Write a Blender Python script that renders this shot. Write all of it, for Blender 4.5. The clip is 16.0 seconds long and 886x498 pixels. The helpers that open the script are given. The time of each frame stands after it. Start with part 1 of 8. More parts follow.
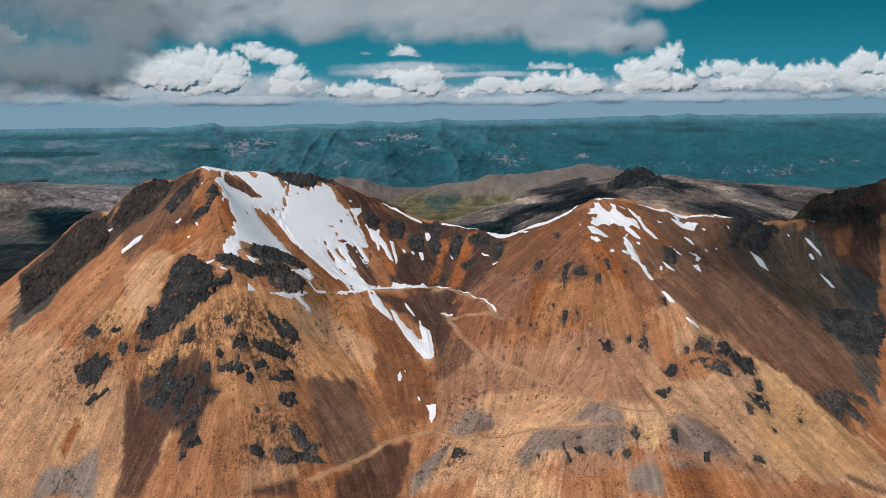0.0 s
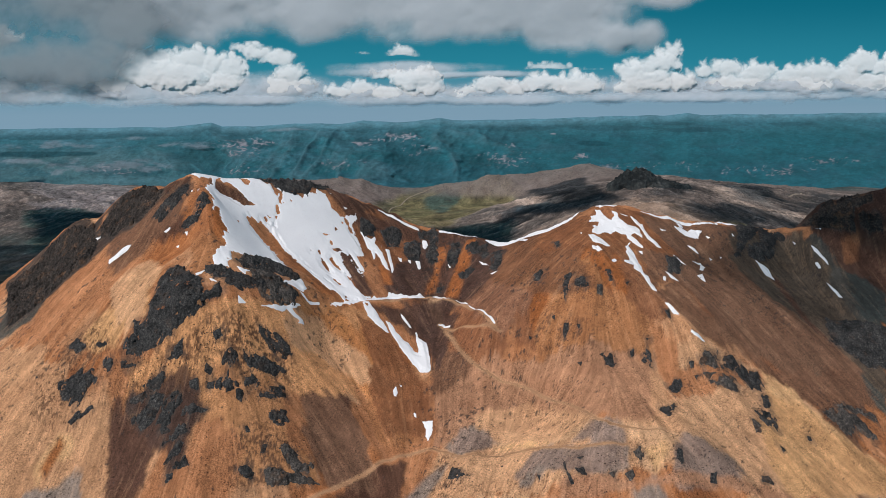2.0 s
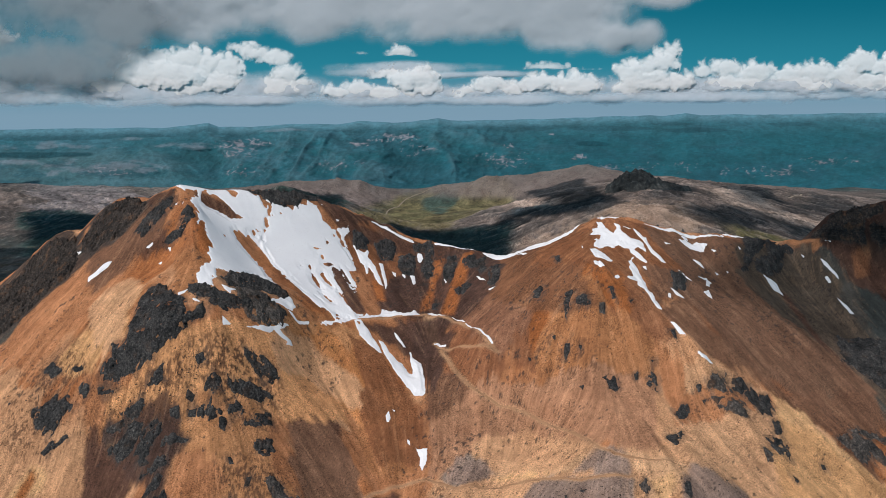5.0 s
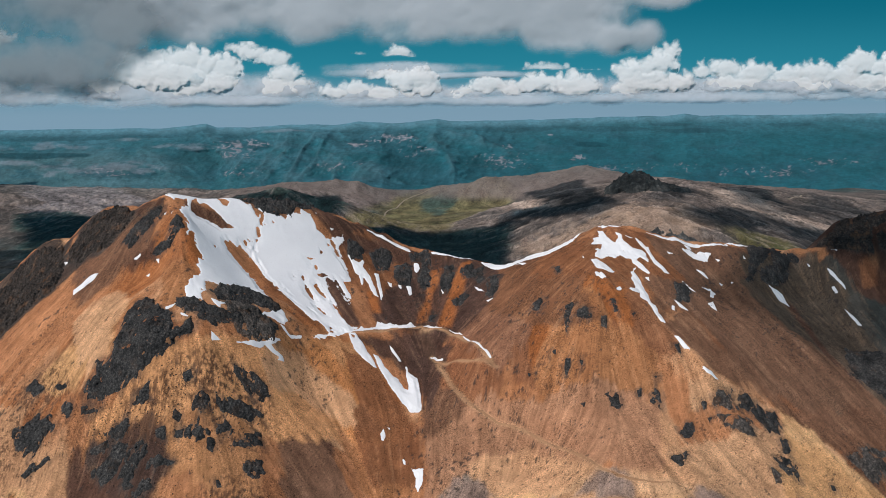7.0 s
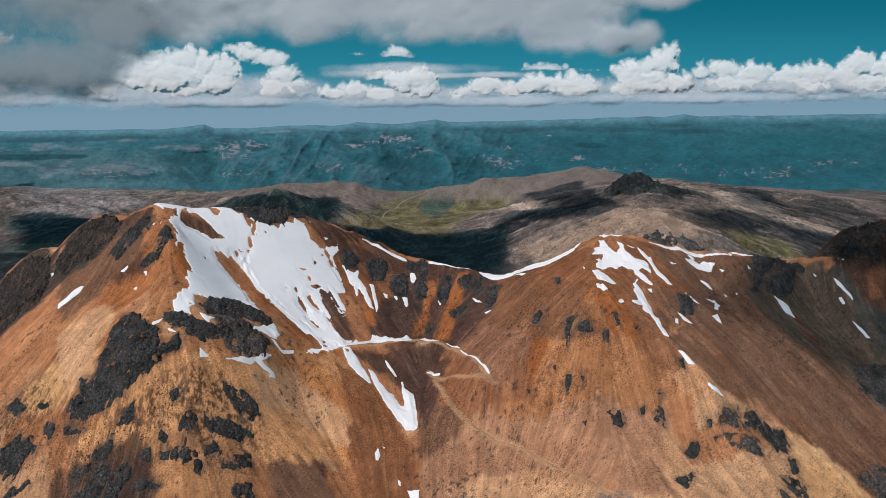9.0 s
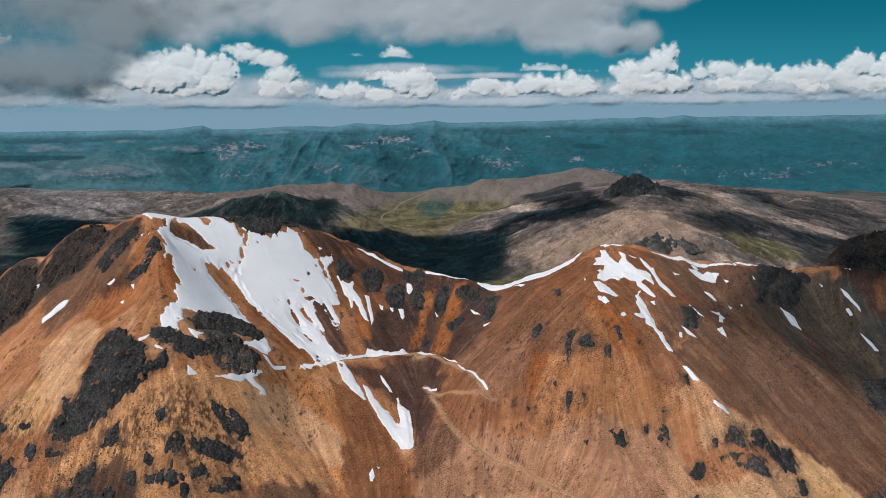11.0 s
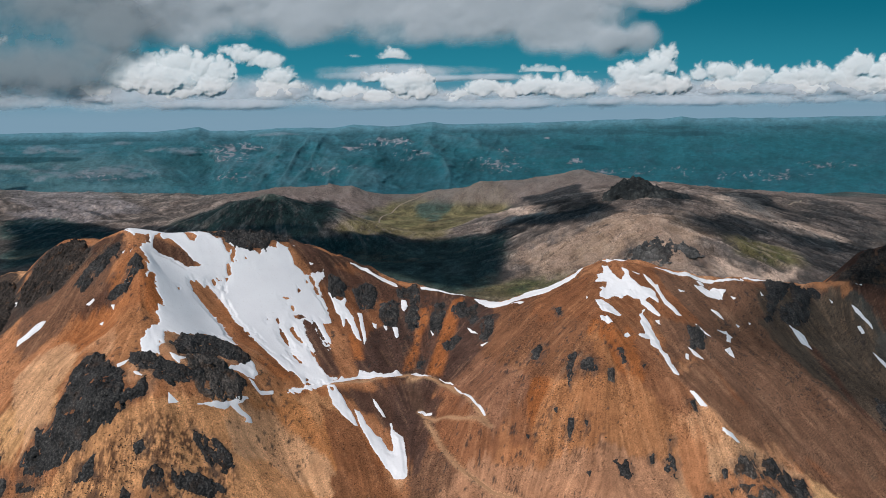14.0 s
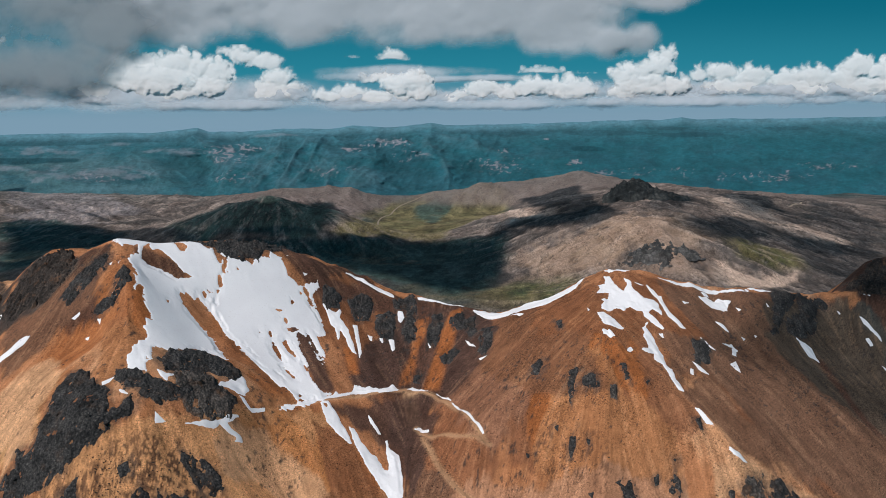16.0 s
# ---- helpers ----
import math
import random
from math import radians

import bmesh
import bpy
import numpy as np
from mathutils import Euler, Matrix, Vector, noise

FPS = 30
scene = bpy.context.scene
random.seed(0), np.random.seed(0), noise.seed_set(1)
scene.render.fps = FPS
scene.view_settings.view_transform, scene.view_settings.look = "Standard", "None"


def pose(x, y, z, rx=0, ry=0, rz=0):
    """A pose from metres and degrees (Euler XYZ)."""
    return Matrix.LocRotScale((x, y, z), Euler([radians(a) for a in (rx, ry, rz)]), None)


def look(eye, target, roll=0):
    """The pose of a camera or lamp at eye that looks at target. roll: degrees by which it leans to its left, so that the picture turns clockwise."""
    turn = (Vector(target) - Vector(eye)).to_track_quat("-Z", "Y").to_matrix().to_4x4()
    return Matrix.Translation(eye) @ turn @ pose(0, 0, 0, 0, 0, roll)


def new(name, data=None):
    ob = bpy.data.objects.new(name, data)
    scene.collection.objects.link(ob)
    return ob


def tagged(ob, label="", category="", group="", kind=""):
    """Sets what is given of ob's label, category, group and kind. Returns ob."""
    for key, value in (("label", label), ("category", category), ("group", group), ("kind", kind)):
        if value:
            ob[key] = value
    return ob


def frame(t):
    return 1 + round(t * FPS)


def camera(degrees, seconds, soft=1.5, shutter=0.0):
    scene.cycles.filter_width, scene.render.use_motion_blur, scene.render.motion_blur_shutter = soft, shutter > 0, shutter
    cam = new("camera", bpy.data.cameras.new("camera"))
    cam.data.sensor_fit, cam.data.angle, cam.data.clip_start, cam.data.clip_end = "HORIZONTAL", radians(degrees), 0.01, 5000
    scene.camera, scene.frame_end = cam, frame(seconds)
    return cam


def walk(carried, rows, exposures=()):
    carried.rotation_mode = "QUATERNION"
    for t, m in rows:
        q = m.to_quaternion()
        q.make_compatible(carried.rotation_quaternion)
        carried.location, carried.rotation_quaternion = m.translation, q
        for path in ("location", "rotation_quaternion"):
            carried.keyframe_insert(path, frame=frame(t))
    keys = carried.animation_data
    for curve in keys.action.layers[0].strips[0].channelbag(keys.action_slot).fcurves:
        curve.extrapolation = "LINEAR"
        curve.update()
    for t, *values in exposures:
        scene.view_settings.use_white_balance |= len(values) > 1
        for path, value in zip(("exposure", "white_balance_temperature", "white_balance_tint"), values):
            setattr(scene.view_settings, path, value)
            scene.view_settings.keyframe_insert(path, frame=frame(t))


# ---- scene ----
cam = camera(66.0, 16.0, soft=0.6)
PATH = [
    (0.0, 0.00, 0.00, 0.00, 78.619, 0.588, -0.118),
    (1.0, 0.63, 7.29, 2.14, 78.580, 0.586, -0.163),
    (2.0, 1.27, 14.52, 4.30, 78.548, 0.586, -0.209),
    (3.0, 1.93, 21.67, 6.46, 78.524, 0.590, -0.257),
    (4.0, 2.61, 28.76, 8.63, 78.506, 0.595, -0.307),
    (5.0, 3.30, 35.78, 10.79, 78.494, 0.602, -0.357),
    (6.0, 3.99, 42.72, 12.95, 78.487, 0.610, -0.408),
    (7.0, 4.70, 49.60, 15.10, 78.485, 0.619, -0.459),
    (8.0, 5.41, 56.42, 17.24, 78.487, 0.628, -0.509),
    (9.0, 6.12, 63.16, 19.36, 78.492, 0.637, -0.558),
    (10.0, 6.83, 69.83, 21.46, 78.500, 0.646, -0.605),
    (11.0, 7.54, 76.44, 23.54, 78.511, 0.653, -0.650),
    (12.0, 8.25, 82.97, 25.60, 78.523, 0.658, -0.693),
    (13.0, 8.95, 89.44, 27.62, 78.536, 0.662, -0.733),
    (14.0, 9.64, 95.84, 29.61, 78.550, 0.663, -0.769),
    (15.0, 10.32, 102.18, 31.56, 78.563, 0.661, -0.801),
    (16.0, 10.98, 108.44, 33.46, 78.576, 0.656, -0.828),
]
walk(cam, [(t, pose(x, y, z, rx, ry, rz)) for t, x, y, z, rx, ry, rz in PATH])

# ---- light ----
SUN_FROM = Vector((-0.42, -0.46, 0.78)).normalized()
sun = new("sun", bpy.data.lights.new("sun", "SUN"))
sun.data.energy, sun.data.angle, sun.data.color = 3.6, radians(0.53), (1.0, 0.955, 0.92)
sun.matrix_world = look(SUN_FROM * 100, (0, 0, 0))
world = bpy.data.worlds.new("sky")
scene.world = world
world.use_nodes = True
wn, wl = world.node_tree.nodes, world.node_tree.links
sky = wn.new("ShaderNodeTexSky")
sky.sky_type, sky.sun_disc = "NISHITA", False
sky.sun_elevation = math.asin(SUN_FROM.z)
sky.sun_rotation = math.atan2(SUN_FROM.x, SUN_FROM.y)
sky.altitude, sky.air_density, sky.dust_density, sky.ozone_density = 4500, 1.0, 0.6, 1.0
teal = wn.new("ShaderNodeHueSaturation")
teal.inputs["Hue"].default_value, teal.inputs["Saturation"].default_value, teal.inputs["Value"].default_value = 0.47, 1.4, 1.0
wl.new(sky.outputs[0], teal.inputs["Color"])
wl.new(teal.outputs[0], wn["Background"].inputs[0])
wn["Background"].inputs[1].default_value = 0.076
scene.view_settings.exposure = 0.0

# ---- materials ----
def node_material(name):
    m = bpy.data.materials.new(name)
    m.use_nodes = True
    return m, m.node_tree.nodes, m.node_tree.links, m.node_tree.nodes["Principled BSDF"]


def noise_node(nodes, links, scale, detail=6.0, rough=0.6, vector=None, kind="ShaderNodeTexNoise"):
    n = nodes.new(kind)
    n.inputs["Scale"].default_value = scale
    if kind == "ShaderNodeTexNoise":
        n.inputs["Detail"].default_value, n.inputs["Roughness"].default_value = detail, rough
    if vector is not None:
        links.new(vector, n.inputs["Vector"])
    return n


def mix_node(nodes, links, blend, factor, a, b):
    n = nodes.new("ShaderNodeMix")
    n.data_type, n.blend_type, n.clamp_factor = "RGBA", blend, True
    for socket, value in ((n.inputs[0], factor), (n.inputs[6], a), (n.inputs[7], b)):
        if isinstance(value, bpy.types.NodeSocket):
            links.new(value, socket)
        else:
            socket.default_value = value
    return n.outputs[2]


def ramp_node(nodes, links, source, stops):
    n = nodes.new("ShaderNodeValToRGB")
    links.new(source, n.inputs[0])
    while len(n.color_ramp.elements) < len(stops):
        n.color_ramp.elements.new(0.5)
    for e, (at, c) in zip(n.color_ramp.elements, stops):
        e.position, e.color = at, (*c, 1) if len(c) == 3 else c
    return n.outputs[0]


def bump_node(nodes, links, height, strength, distance, normal=None):
    n = nodes.new("ShaderNodeBump")
    n.inputs["Strength"].default_value, n.inputs["Distance"].default_value = strength, distance
    links.new(height, n.inputs["Height"])
    if normal is not None:
        links.new(normal, n.inputs["Normal"])
    return n.outputs[0]


def land_material(name, fine, coarse, contrast, bump, rough=0.95, stony=0.7, drawn=1.0):
    """Scree or turf: the colour that the ground carries, broken up by grit, gritty and smooth stretches and patches."""
    m, nodes, links, bsdf = node_material(name)
    place = nodes.new("ShaderNodeNewGeometry").outputs["Position"]
    along_slope = nodes.new("ShaderNodeVectorMath")
    along_slope.operation, along_slope.inputs[1].default_value = "MULTIPLY", (1.0, drawn, 1.0)
    links.new(place, along_slope.inputs[0])
    place = along_slope.outputs[0]
    tint = nodes.new("ShaderNodeVertexColor")
    tint.layer_name = "tint"
    a = noise_node(nodes, links, fine, 8, 0.7, place)
    b = noise_node(nodes, links, coarse, 5, 0.6, place)
    speck = noise_node(nodes, links, fine * 0.62, 3, 0.6, place)
    stretch = noise_node(nodes, links, coarse * 0.8, 6, 0.65, place)
    gritty = ramp_node(nodes, links, stretch.outputs[0], [(0.38, (0.35,) * 3), (0.6, (1.0,) * 3)])
    grit = ramp_node(nodes, links, a.outputs[0], [(0.3, (1 - contrast,) * 3), (0.7, (1 + contrast * 0.7,) * 3)])
    patch = ramp_node(nodes, links, b.outputs[0], [(0.3, (0.82, 0.77, 0.74)), (0.7, (1.14, 1.14, 1.12))])
    stones = ramp_node(nodes, links, speck.outputs[0], [(0.33, (0.30, 0.28, 0.28)), (0.39, (1, 1, 1))])
    colour = mix_node(nodes, links, "MULTIPLY", gritty, tint.outputs[0], grit)
    colour = mix_node(nodes, links, "MULTIPLY", 1.0, colour, patch)
    colour = mix_node(nodes, links, "MULTIPLY", stony, colour, mix_node(nodes, links, "MIX", gritty, (1, 1, 1, 1), stones))
    links.new(colour, bsdf.inputs["Base Color"])
    bsdf.inputs["Roughness"].default_value = rough
    bsdf.inputs["Specular IOR Level"].default_value = 0.15
    n1 = bump_node(nodes, links, a.outputs[0], 0.6, bump)
    n2 = bump_node(nodes, links, speck.outputs[0], 0.5, bump * 0.4, n1)
    links.new(n2, bsdf.inputs["Normal"])
    return m


def rock_material(name, dark, light, scale, bump, rusty=0.4):
    m, nodes, links, bsdf = node_material(name)
    place = nodes.new("ShaderNodeNewGeometry").outputs["Position"]
    a = noise_node(nodes, links, scale, 9, 0.68, place)
    cracks = noise_node(nodes, links, scale * 0.7, kind="ShaderNodeTexVoronoi", vector=place)
    seams = ramp_node(nodes, links, cracks.outputs["Distance"], [(0.25, (1.15,) * 3), (0.75, (0.45,) * 3)])
    rust = noise_node(nodes, links, scale * 0.14, 4, 0.6, place)
    wide = noise_node(nodes, links, scale * 0.12, 5, 0.65, place)
    base = ramp_node(nodes, links, a.outputs[0], [(0.36, dark), (0.54, tuple(0.72 * p + 0.28 * q for p, q in zip(dark, light))), (0.72, light)])
    base = mix_node(nodes, links, "MULTIPLY", 1.0, base, ramp_node(nodes, links, wide.outputs[0], [(0.32, (0.38,) * 3), (0.68, (1.5, 1.42, 1.35))]))
    stain = ramp_node(nodes, links, rust.outputs[0], [(0.55, (0, 0, 0)), (0.75, (rusty,) * 3)])
    colour = mix_node(nodes, links, "MIX", stain, base, (0.17, 0.085, 0.045, 1))
    colour = mix_node(nodes, links, "MULTIPLY", 0.5, colour, seams)
    links.new(colour, bsdf.inputs["Base Color"])
    bsdf.inputs["Roughness"].default_value = 0.9
    bsdf.inputs["Specular IOR Level"].default_value = 0.2
    n1 = bump_node(nodes, links, a.outputs[0], 1.0, bump)
    n2 = bump_node(nodes, links, cracks.outputs["Distance"], 0.7, bump * 0.7, n1)
    links.new(n2, bsdf.inputs["Normal"])
    return m


def snow_material():
    m, nodes, links, bsdf = node_material("old_snow")
    place = nodes.new("ShaderNodeNewGeometry").outputs["Position"]
    a = noise_node(nodes, links, 0.06, 6, 0.6, place)
    b = noise_node(nodes, links, 1.1, 5, 0.65, place)
    base = ramp_node(nodes, links, a.outputs[0], [(0.3, (0.75, 0.72, 0.735)), (0.6, (0.79, 0.765, 0.775)), (0.8, (0.82, 0.80, 0.81))])
    dirt = ramp_node(nodes, links, b.outputs[0], [(0.25, (0.82, 0.78, 0.74)), (0.42, (1, 1, 1))])
    links.new(mix_node(nodes, links, "MULTIPLY", 0.8, base, dirt), bsdf.inputs["Base Color"])
    bsdf.inputs["Roughness"].default_value = 0.7
    bsdf.inputs["Specular IOR Level"].default_value = 0.25
    links.new(bump_node(nodes, links, b.outputs[0], 0.3, 0.25), bsdf.inputs["Normal"])
    return m


def cloud_material(name, bright, dim, soft=0.5):
    """Water droplets scatter light all ways, which softens the shading; thin edges let the sky through."""
    m, nodes, links, bsdf = node_material(name)
    nodes.remove(bsdf)
    out = nodes["Material Output"]
    cover = nodes.new("ShaderNodeVertexColor")
    cover.layer_name = "cover"
    parts = nodes.new("ShaderNodeSeparateColor")
    links.new(cover.outputs[0], parts.inputs[0])
    front, back = nodes.new("ShaderNodeBsdfDiffuse"), nodes.new("ShaderNodeBsdfTranslucent")
    facing, halved, spread = nodes.new("ShaderNodeNewGeometry"), nodes.new("ShaderNodeVectorMath"), nodes.new("ShaderNodeVectorMath")
    halved.operation, halved.inputs["Scale"].default_value = "SCALE", soft
    links.new(facing.outputs["Normal"], halved.inputs[0])
    spread.operation, spread.inputs[1].default_value = "ADD", tuple((1 - soft) * c for c in (-0.2, -0.72, 0.66))
    links.new(halved.outputs[0], spread.inputs[0])
    links.new(spread.outputs[0], front.inputs["Normal"])
    body, seen, clear = nodes.new("ShaderNodeMixShader"), nodes.new("ShaderNodeMixShader"), nodes.new("ShaderNodeBsdfTransparent")
    front.inputs[0].default_value = (*bright, 1)
    back.inputs[0].default_value = (*dim, 1)
    body.inputs[0].default_value = 0.3
    links.new(front.outputs[0], body.inputs[1])
    links.new(back.outputs[0], body.inputs[2])
    links.new(parts.outputs[0], seen.inputs[0])
    links.new(clear.outputs[0], seen.inputs[1])
    links.new(body.outputs[0], seen.inputs[2])
    links.new(seen.outputs[0], out.inputs[0])
    return m


SCREE = land_material("weathered_scree", 1.3, 0.05, 0.8, 1.0, stony=1.0)
TURF = land_material("puna_turf_and_scree", 0.26, 0.02, 0.85, 3.0, drawn=0.35)
DISTANT = land_material("distant_plateau", 0.045, 0.006, 0.25, 14.0, stony=0.05)
ROCK = rock_material("dark_volcanic_rock", (0.016, 0.017, 0.019), (0.150, 0.141, 0.136), 1.1, 0.8, 0.25)
PALE_ROCK = rock_material("grey_brown_rock", (0.035, 0.033, 0.032), (0.24, 0.205, 0.185), 1.0, 1.0, 0.7)
RUSTY_ROCK = rock_material("rusty_dark_rock", (0.018, 0.017, 0.017), (0.145, 0.110, 0.092), 0.8, 0.9, 0.75)
BUTTE_ROCK = rock_material("butte_rock", (0.026, 0.031, 0.033), (0.13, 0.135, 0.133), 0.07, 7.0, 0.0)
CRAG_ROCK = rock_material("crag_rock", (0.045, 0.047, 0.050), (0.23, 0.225, 0.22), 0.11, 5.0, 0.1)
SNOW = snow_material()
TRACK = land_material("packed_dirt", 0.9, 0.1, 0.25, 0.3)
CLOUD = cloud_material("cumulus", (0.90, 0.87, 0.86), (0.9, 0.9, 0.9), 0.5)
# greyer clouds: the shade within and under them is put into the base colour
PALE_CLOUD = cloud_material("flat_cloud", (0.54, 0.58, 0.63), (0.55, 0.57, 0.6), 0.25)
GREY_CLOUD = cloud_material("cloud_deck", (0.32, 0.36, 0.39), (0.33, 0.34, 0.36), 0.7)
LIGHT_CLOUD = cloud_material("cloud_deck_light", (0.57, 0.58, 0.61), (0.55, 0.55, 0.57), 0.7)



# ---- landform: heights from crest, spur and gully lines ----
def lattice(ix, iy, seed):
    """A repeatable random number in -1..1 for each whole-number place."""
    h = (ix.astype(np.int64) * 374761393 + iy.astype(np.int64) * 668265263 + seed * 974634777) & 0xFFFFFFFF
    h = ((h ^ (h >> 13)) * 1274126177) & 0xFFFFFFFF
    h = ((h ^ (h >> 16)) * 2246822519) & 0xFFFFFFFF
    return ((h ^ (h >> 15)) & 0xFFFFFF) / float(0x7FFFFF) - 1.0


def grain(x, y, seed=0):
    """Smooth noise in about -1..1, one bump a unit."""
    ix, iy = np.floor(x), np.floor(y)
    u, v = x - ix, y - iy
    u, v = u * u * u * (u * (u * 6 - 15) + 10), v * v * v * (v * (v * 6 - 15) + 10)
    a, b = lattice(ix, iy, seed), lattice(ix + 1, iy, seed)
    c, d = lattice(ix, iy + 1, seed), lattice(ix + 1, iy + 1, seed)
    return (a * (1 - u) + b * u) * (1 - v) + (c * (1 - u) + d * u) * v


def fbm(x, y, seed=0, octaves=4, gain=0.5):
    total, size, weight = 0.0, 1.0, 0.0
    for k in range(octaves):
        c, s = math.cos(0.7 * k), math.sin(0.7 * k)
        px, py = (c * x - s * y) * 2 ** k, (s * x + c * y) * 2 ** k
        total = total + size * grain(px + 17.3 * k, py - 9.1 * k, seed + k)
        weight += size
        size *= gain
    return total / weight


def billow(x, y, seed=0, octaves=4, gain=0.5):
    total, size, weight = 0.0, 1.0, 0.0
    for k in range(octaves):
        total = total + size * np.abs(grain(x * 2 ** k + 31.7 * k, y * 2 ** k + 5.3 * k, seed + k))
        weight += size
        size *= gain
    return total / weight


def smooth(a, b, x):
    t = np.clip((x - a) / (b - a), 0, 1)
    return t * t * (3 - 2 * t)


CREST = [(-490, 690, -193), (-403, 618, -151.3), (-338, 594, -106.3), (-320, 583, -93.6), (-300, 573, -85.1), (-281, 562, -87.3), (-268, 554, -77.8), (-257, 546, -66.8), (-232, 540, -50.9), (-208, 528, -50), (-177, 501, -36.5), (-150, 515, -42), (-121, 535, -44), (-98, 548, -51.5), (-64, 560, -66), (-37, 562, -79), (-18, 560, -88), (9, 552, -92), (31, 545, -94), (46, 538, -97), (65, 532, -91), (88, 532, -82), (112, 535, -70), (122, 537, -67), (143, 535, -70), (164, 531, -76), (196, 534, -83), (230, 541, -86), (252, 546, -88), (273, 552, -88), (293, 560, -90), (304, 565, -83), (313, 569, -72), (339, 575, -68), (373, 585, -62)]
CREST_END = [(373, 585, -62), (405, 594, -54), (470, 615, -64), (560, 660, -120)]
SPUR = [(-177, 501, -38), (-158, 478, -48), (-153, 448, -70), (-134, 424, -86), (-118, 412, -95), (-120, 395, -108), (-118, 364, -139), (-112, 330, -166)]
KNOLL = [(-116, 464, -92), (-104, 452, -96), (-94, 440, -104), (-90, 425, -109), (-108, 398, -116)]
SLAB_GULLY = [(-138, 425, -88), (-149, 398, -93), (-174, 377, -126), (-165, 356, -153), (-160, 330, -172)]
LEFT_FLANK = [(-170, 450, -79), (-207, 446, -84), (-205, 410, -108), (-210, 389, -127), (-198, 366, -142), (-194, 345, -162), (-190, 310, -186)]
LEFT_EDGE = [(-251, 510, -84), (-262, 470, -106), (-275, 435, -128), (-285, 400, -150), (-300, 340, -182)]
LEFT_FOOT = [(-320, 560, -128), (-345, 480, -160), (-380, 420, -190), (-420, 340, -225)]
CONE_RIGHT = [(-88, 356, -156), (-73, 414, -140), (-43, 379, -167), (-23, 358, -180)]
BOWL = [(-71, 449, -119), (-57, 460, -120), (-23, 453, -133), (-11, 481, -125), (-13, 533, -101), (-41, 556, -84)]
SNOWFIELD = [(-150, 490, -58), (-120, 490, -80), (-90, 505, -84), (-60, 520, -93), (-80, 480, -106)]
GULLY = [(14, 520, -109), (6, 492, -121), (0, 467, -131), (-2, 455, -139), (-6, 408, -157), (-8, 370, -175), (2, 340, -184), (-20, 300, -205)]
SPUR_RIGHT = [(122, 537, -67), (112, 500, -79), (108, 469, -88), (100, 440, -103), (100, 396, -141), (91, 360, -156), (66, 332, -173), (50, 290, -200)]
EAST_EDGE = [(143, 530, -70), (142, 495, -86), (136, 465, -100), (137, 431, -114), (155, 411, -131), (171, 405, -145), (186, 368, -170), (205, 340, -190)]
SADDLE_SIDE = [(82, 489, -91), (66, 466, -106), (33, 435, -128), (35, 407, -156), (53, 379, -168), (8, 337, -181)]
FRONT = [(124, 399, -143), (133, 380, -152), (124, 362, -157), (122, 333, -168), (130, 290, -200)]
EAST_FLANK = [(192, 528, -90), (167, 480, -98), (186, 491, -106), (205, 455, -126), (189, 402, -153), (205, 366, -178), (234, 387, -174), (250, 340, -205)]
EAST_GULLY = [(270, 535, -103), (262, 518, -114), (293, 493, -127), (290, 460, -143), (310, 420, -178), (330, 370, -210), (350, 300, -250)]
EAST_SPUR = [(241, 516, -102), (245, 505, -116), (283, 467, -140)]
FAR_EAST = [(303, 545, -86), (330, 520, -112), (360, 490, -130), (400, 440, -165), (430, 360, -215)]
BACK_SHELF = [(-100, 572, -63), (-64, 586, -76), (-37, 588, -90), (-8, 582, -100), (20, 574, -104), (50, 566, -108), (76, 560, -101), (96, 560, -91), (114, 560, -81), (132, 562, -80), (165, 558, -87), (200, 560, -94), (236, 566, -97), (262, 572, -103), (285, 580, -106), (300, 590, -102), (318, 598, -92), (345, 604, -88), (380, 614, -80), (-150, 540, -56), (-165, 530, -54)]
BACK_HILLS = [(-470, 800, -270), (-300, 720, -190), (-170, 640, -130), (-60, 660, -155), (40, 640, -170), (130, 640, -145), (240, 640, -160), (380, 690, -150),
              (520, 800, -220), (-350, 900, -300), (-100, 800, -260), (60, 800, -270), (200, 800, -255), (380, 900, -260), (-150, 1050, -360), (150, 1050, -355)]
FOOT = [(-420, 250, -285), (-250, 220, -265), (-120, 230, -245), (0, 230, -240), (100, 220, -250), (220, 230, -260), (360, 230, -285), (480, 300, -280),
        (-500, 480, -260), (520, 480, -210), (-520, 700, -260), (-300, 0, -380), (0, 0, -370), (300, 0, -380), (-900, 300, -400), (900, 300, -400)]
PLUG_RIDGE = [(692, 2395, -246), (620, 2120, -268), (560, 1900, -278), (555, 1760, -296), (500, 1580, -345), (440, 1420, -380)]
PLUG_EAST = [(760, 2450, -256), (983, 2520, -280), (1250, 2700, -318), (1500, 2900, -352), (1881, 3476, -406)]
PLUG_WEST = [(420, 2600, -310), (300, 2330, -350), (376, 1999, -345), (360, 1700, -385), (212, 2130, -392)]
EAST_VALE = [(823, 1776, -328), (760, 1500, -365), (1000, 1500, -400), (1200, 2000, -400), (1600, 2300, -430), (2400, 2600, -460), (1500, 1200, -430)]
VALLEY = [(120, 1500, -408), (255, 1880, -408), (60, 2300, -420), (-40, 2700, -432), (-51, 3146, -445), (-208, 3321, -445), (300, 3300, -440), (-150, 1800, -412)]
WEST_HILL = [(-959, 2750, -370), (-755, 2600, -295), (-580, 2500, -250), (-496, 2500, -277), (-397, 2500, -293), (-307, 2400, -348)]
WEST_HILL_SIDE = [(-560, 2150, -395), (-420, 2150, -408), (-760, 2250, -400), (-300, 2250, -412), (-400, 2850, -412), (-900, 2900, -415)]
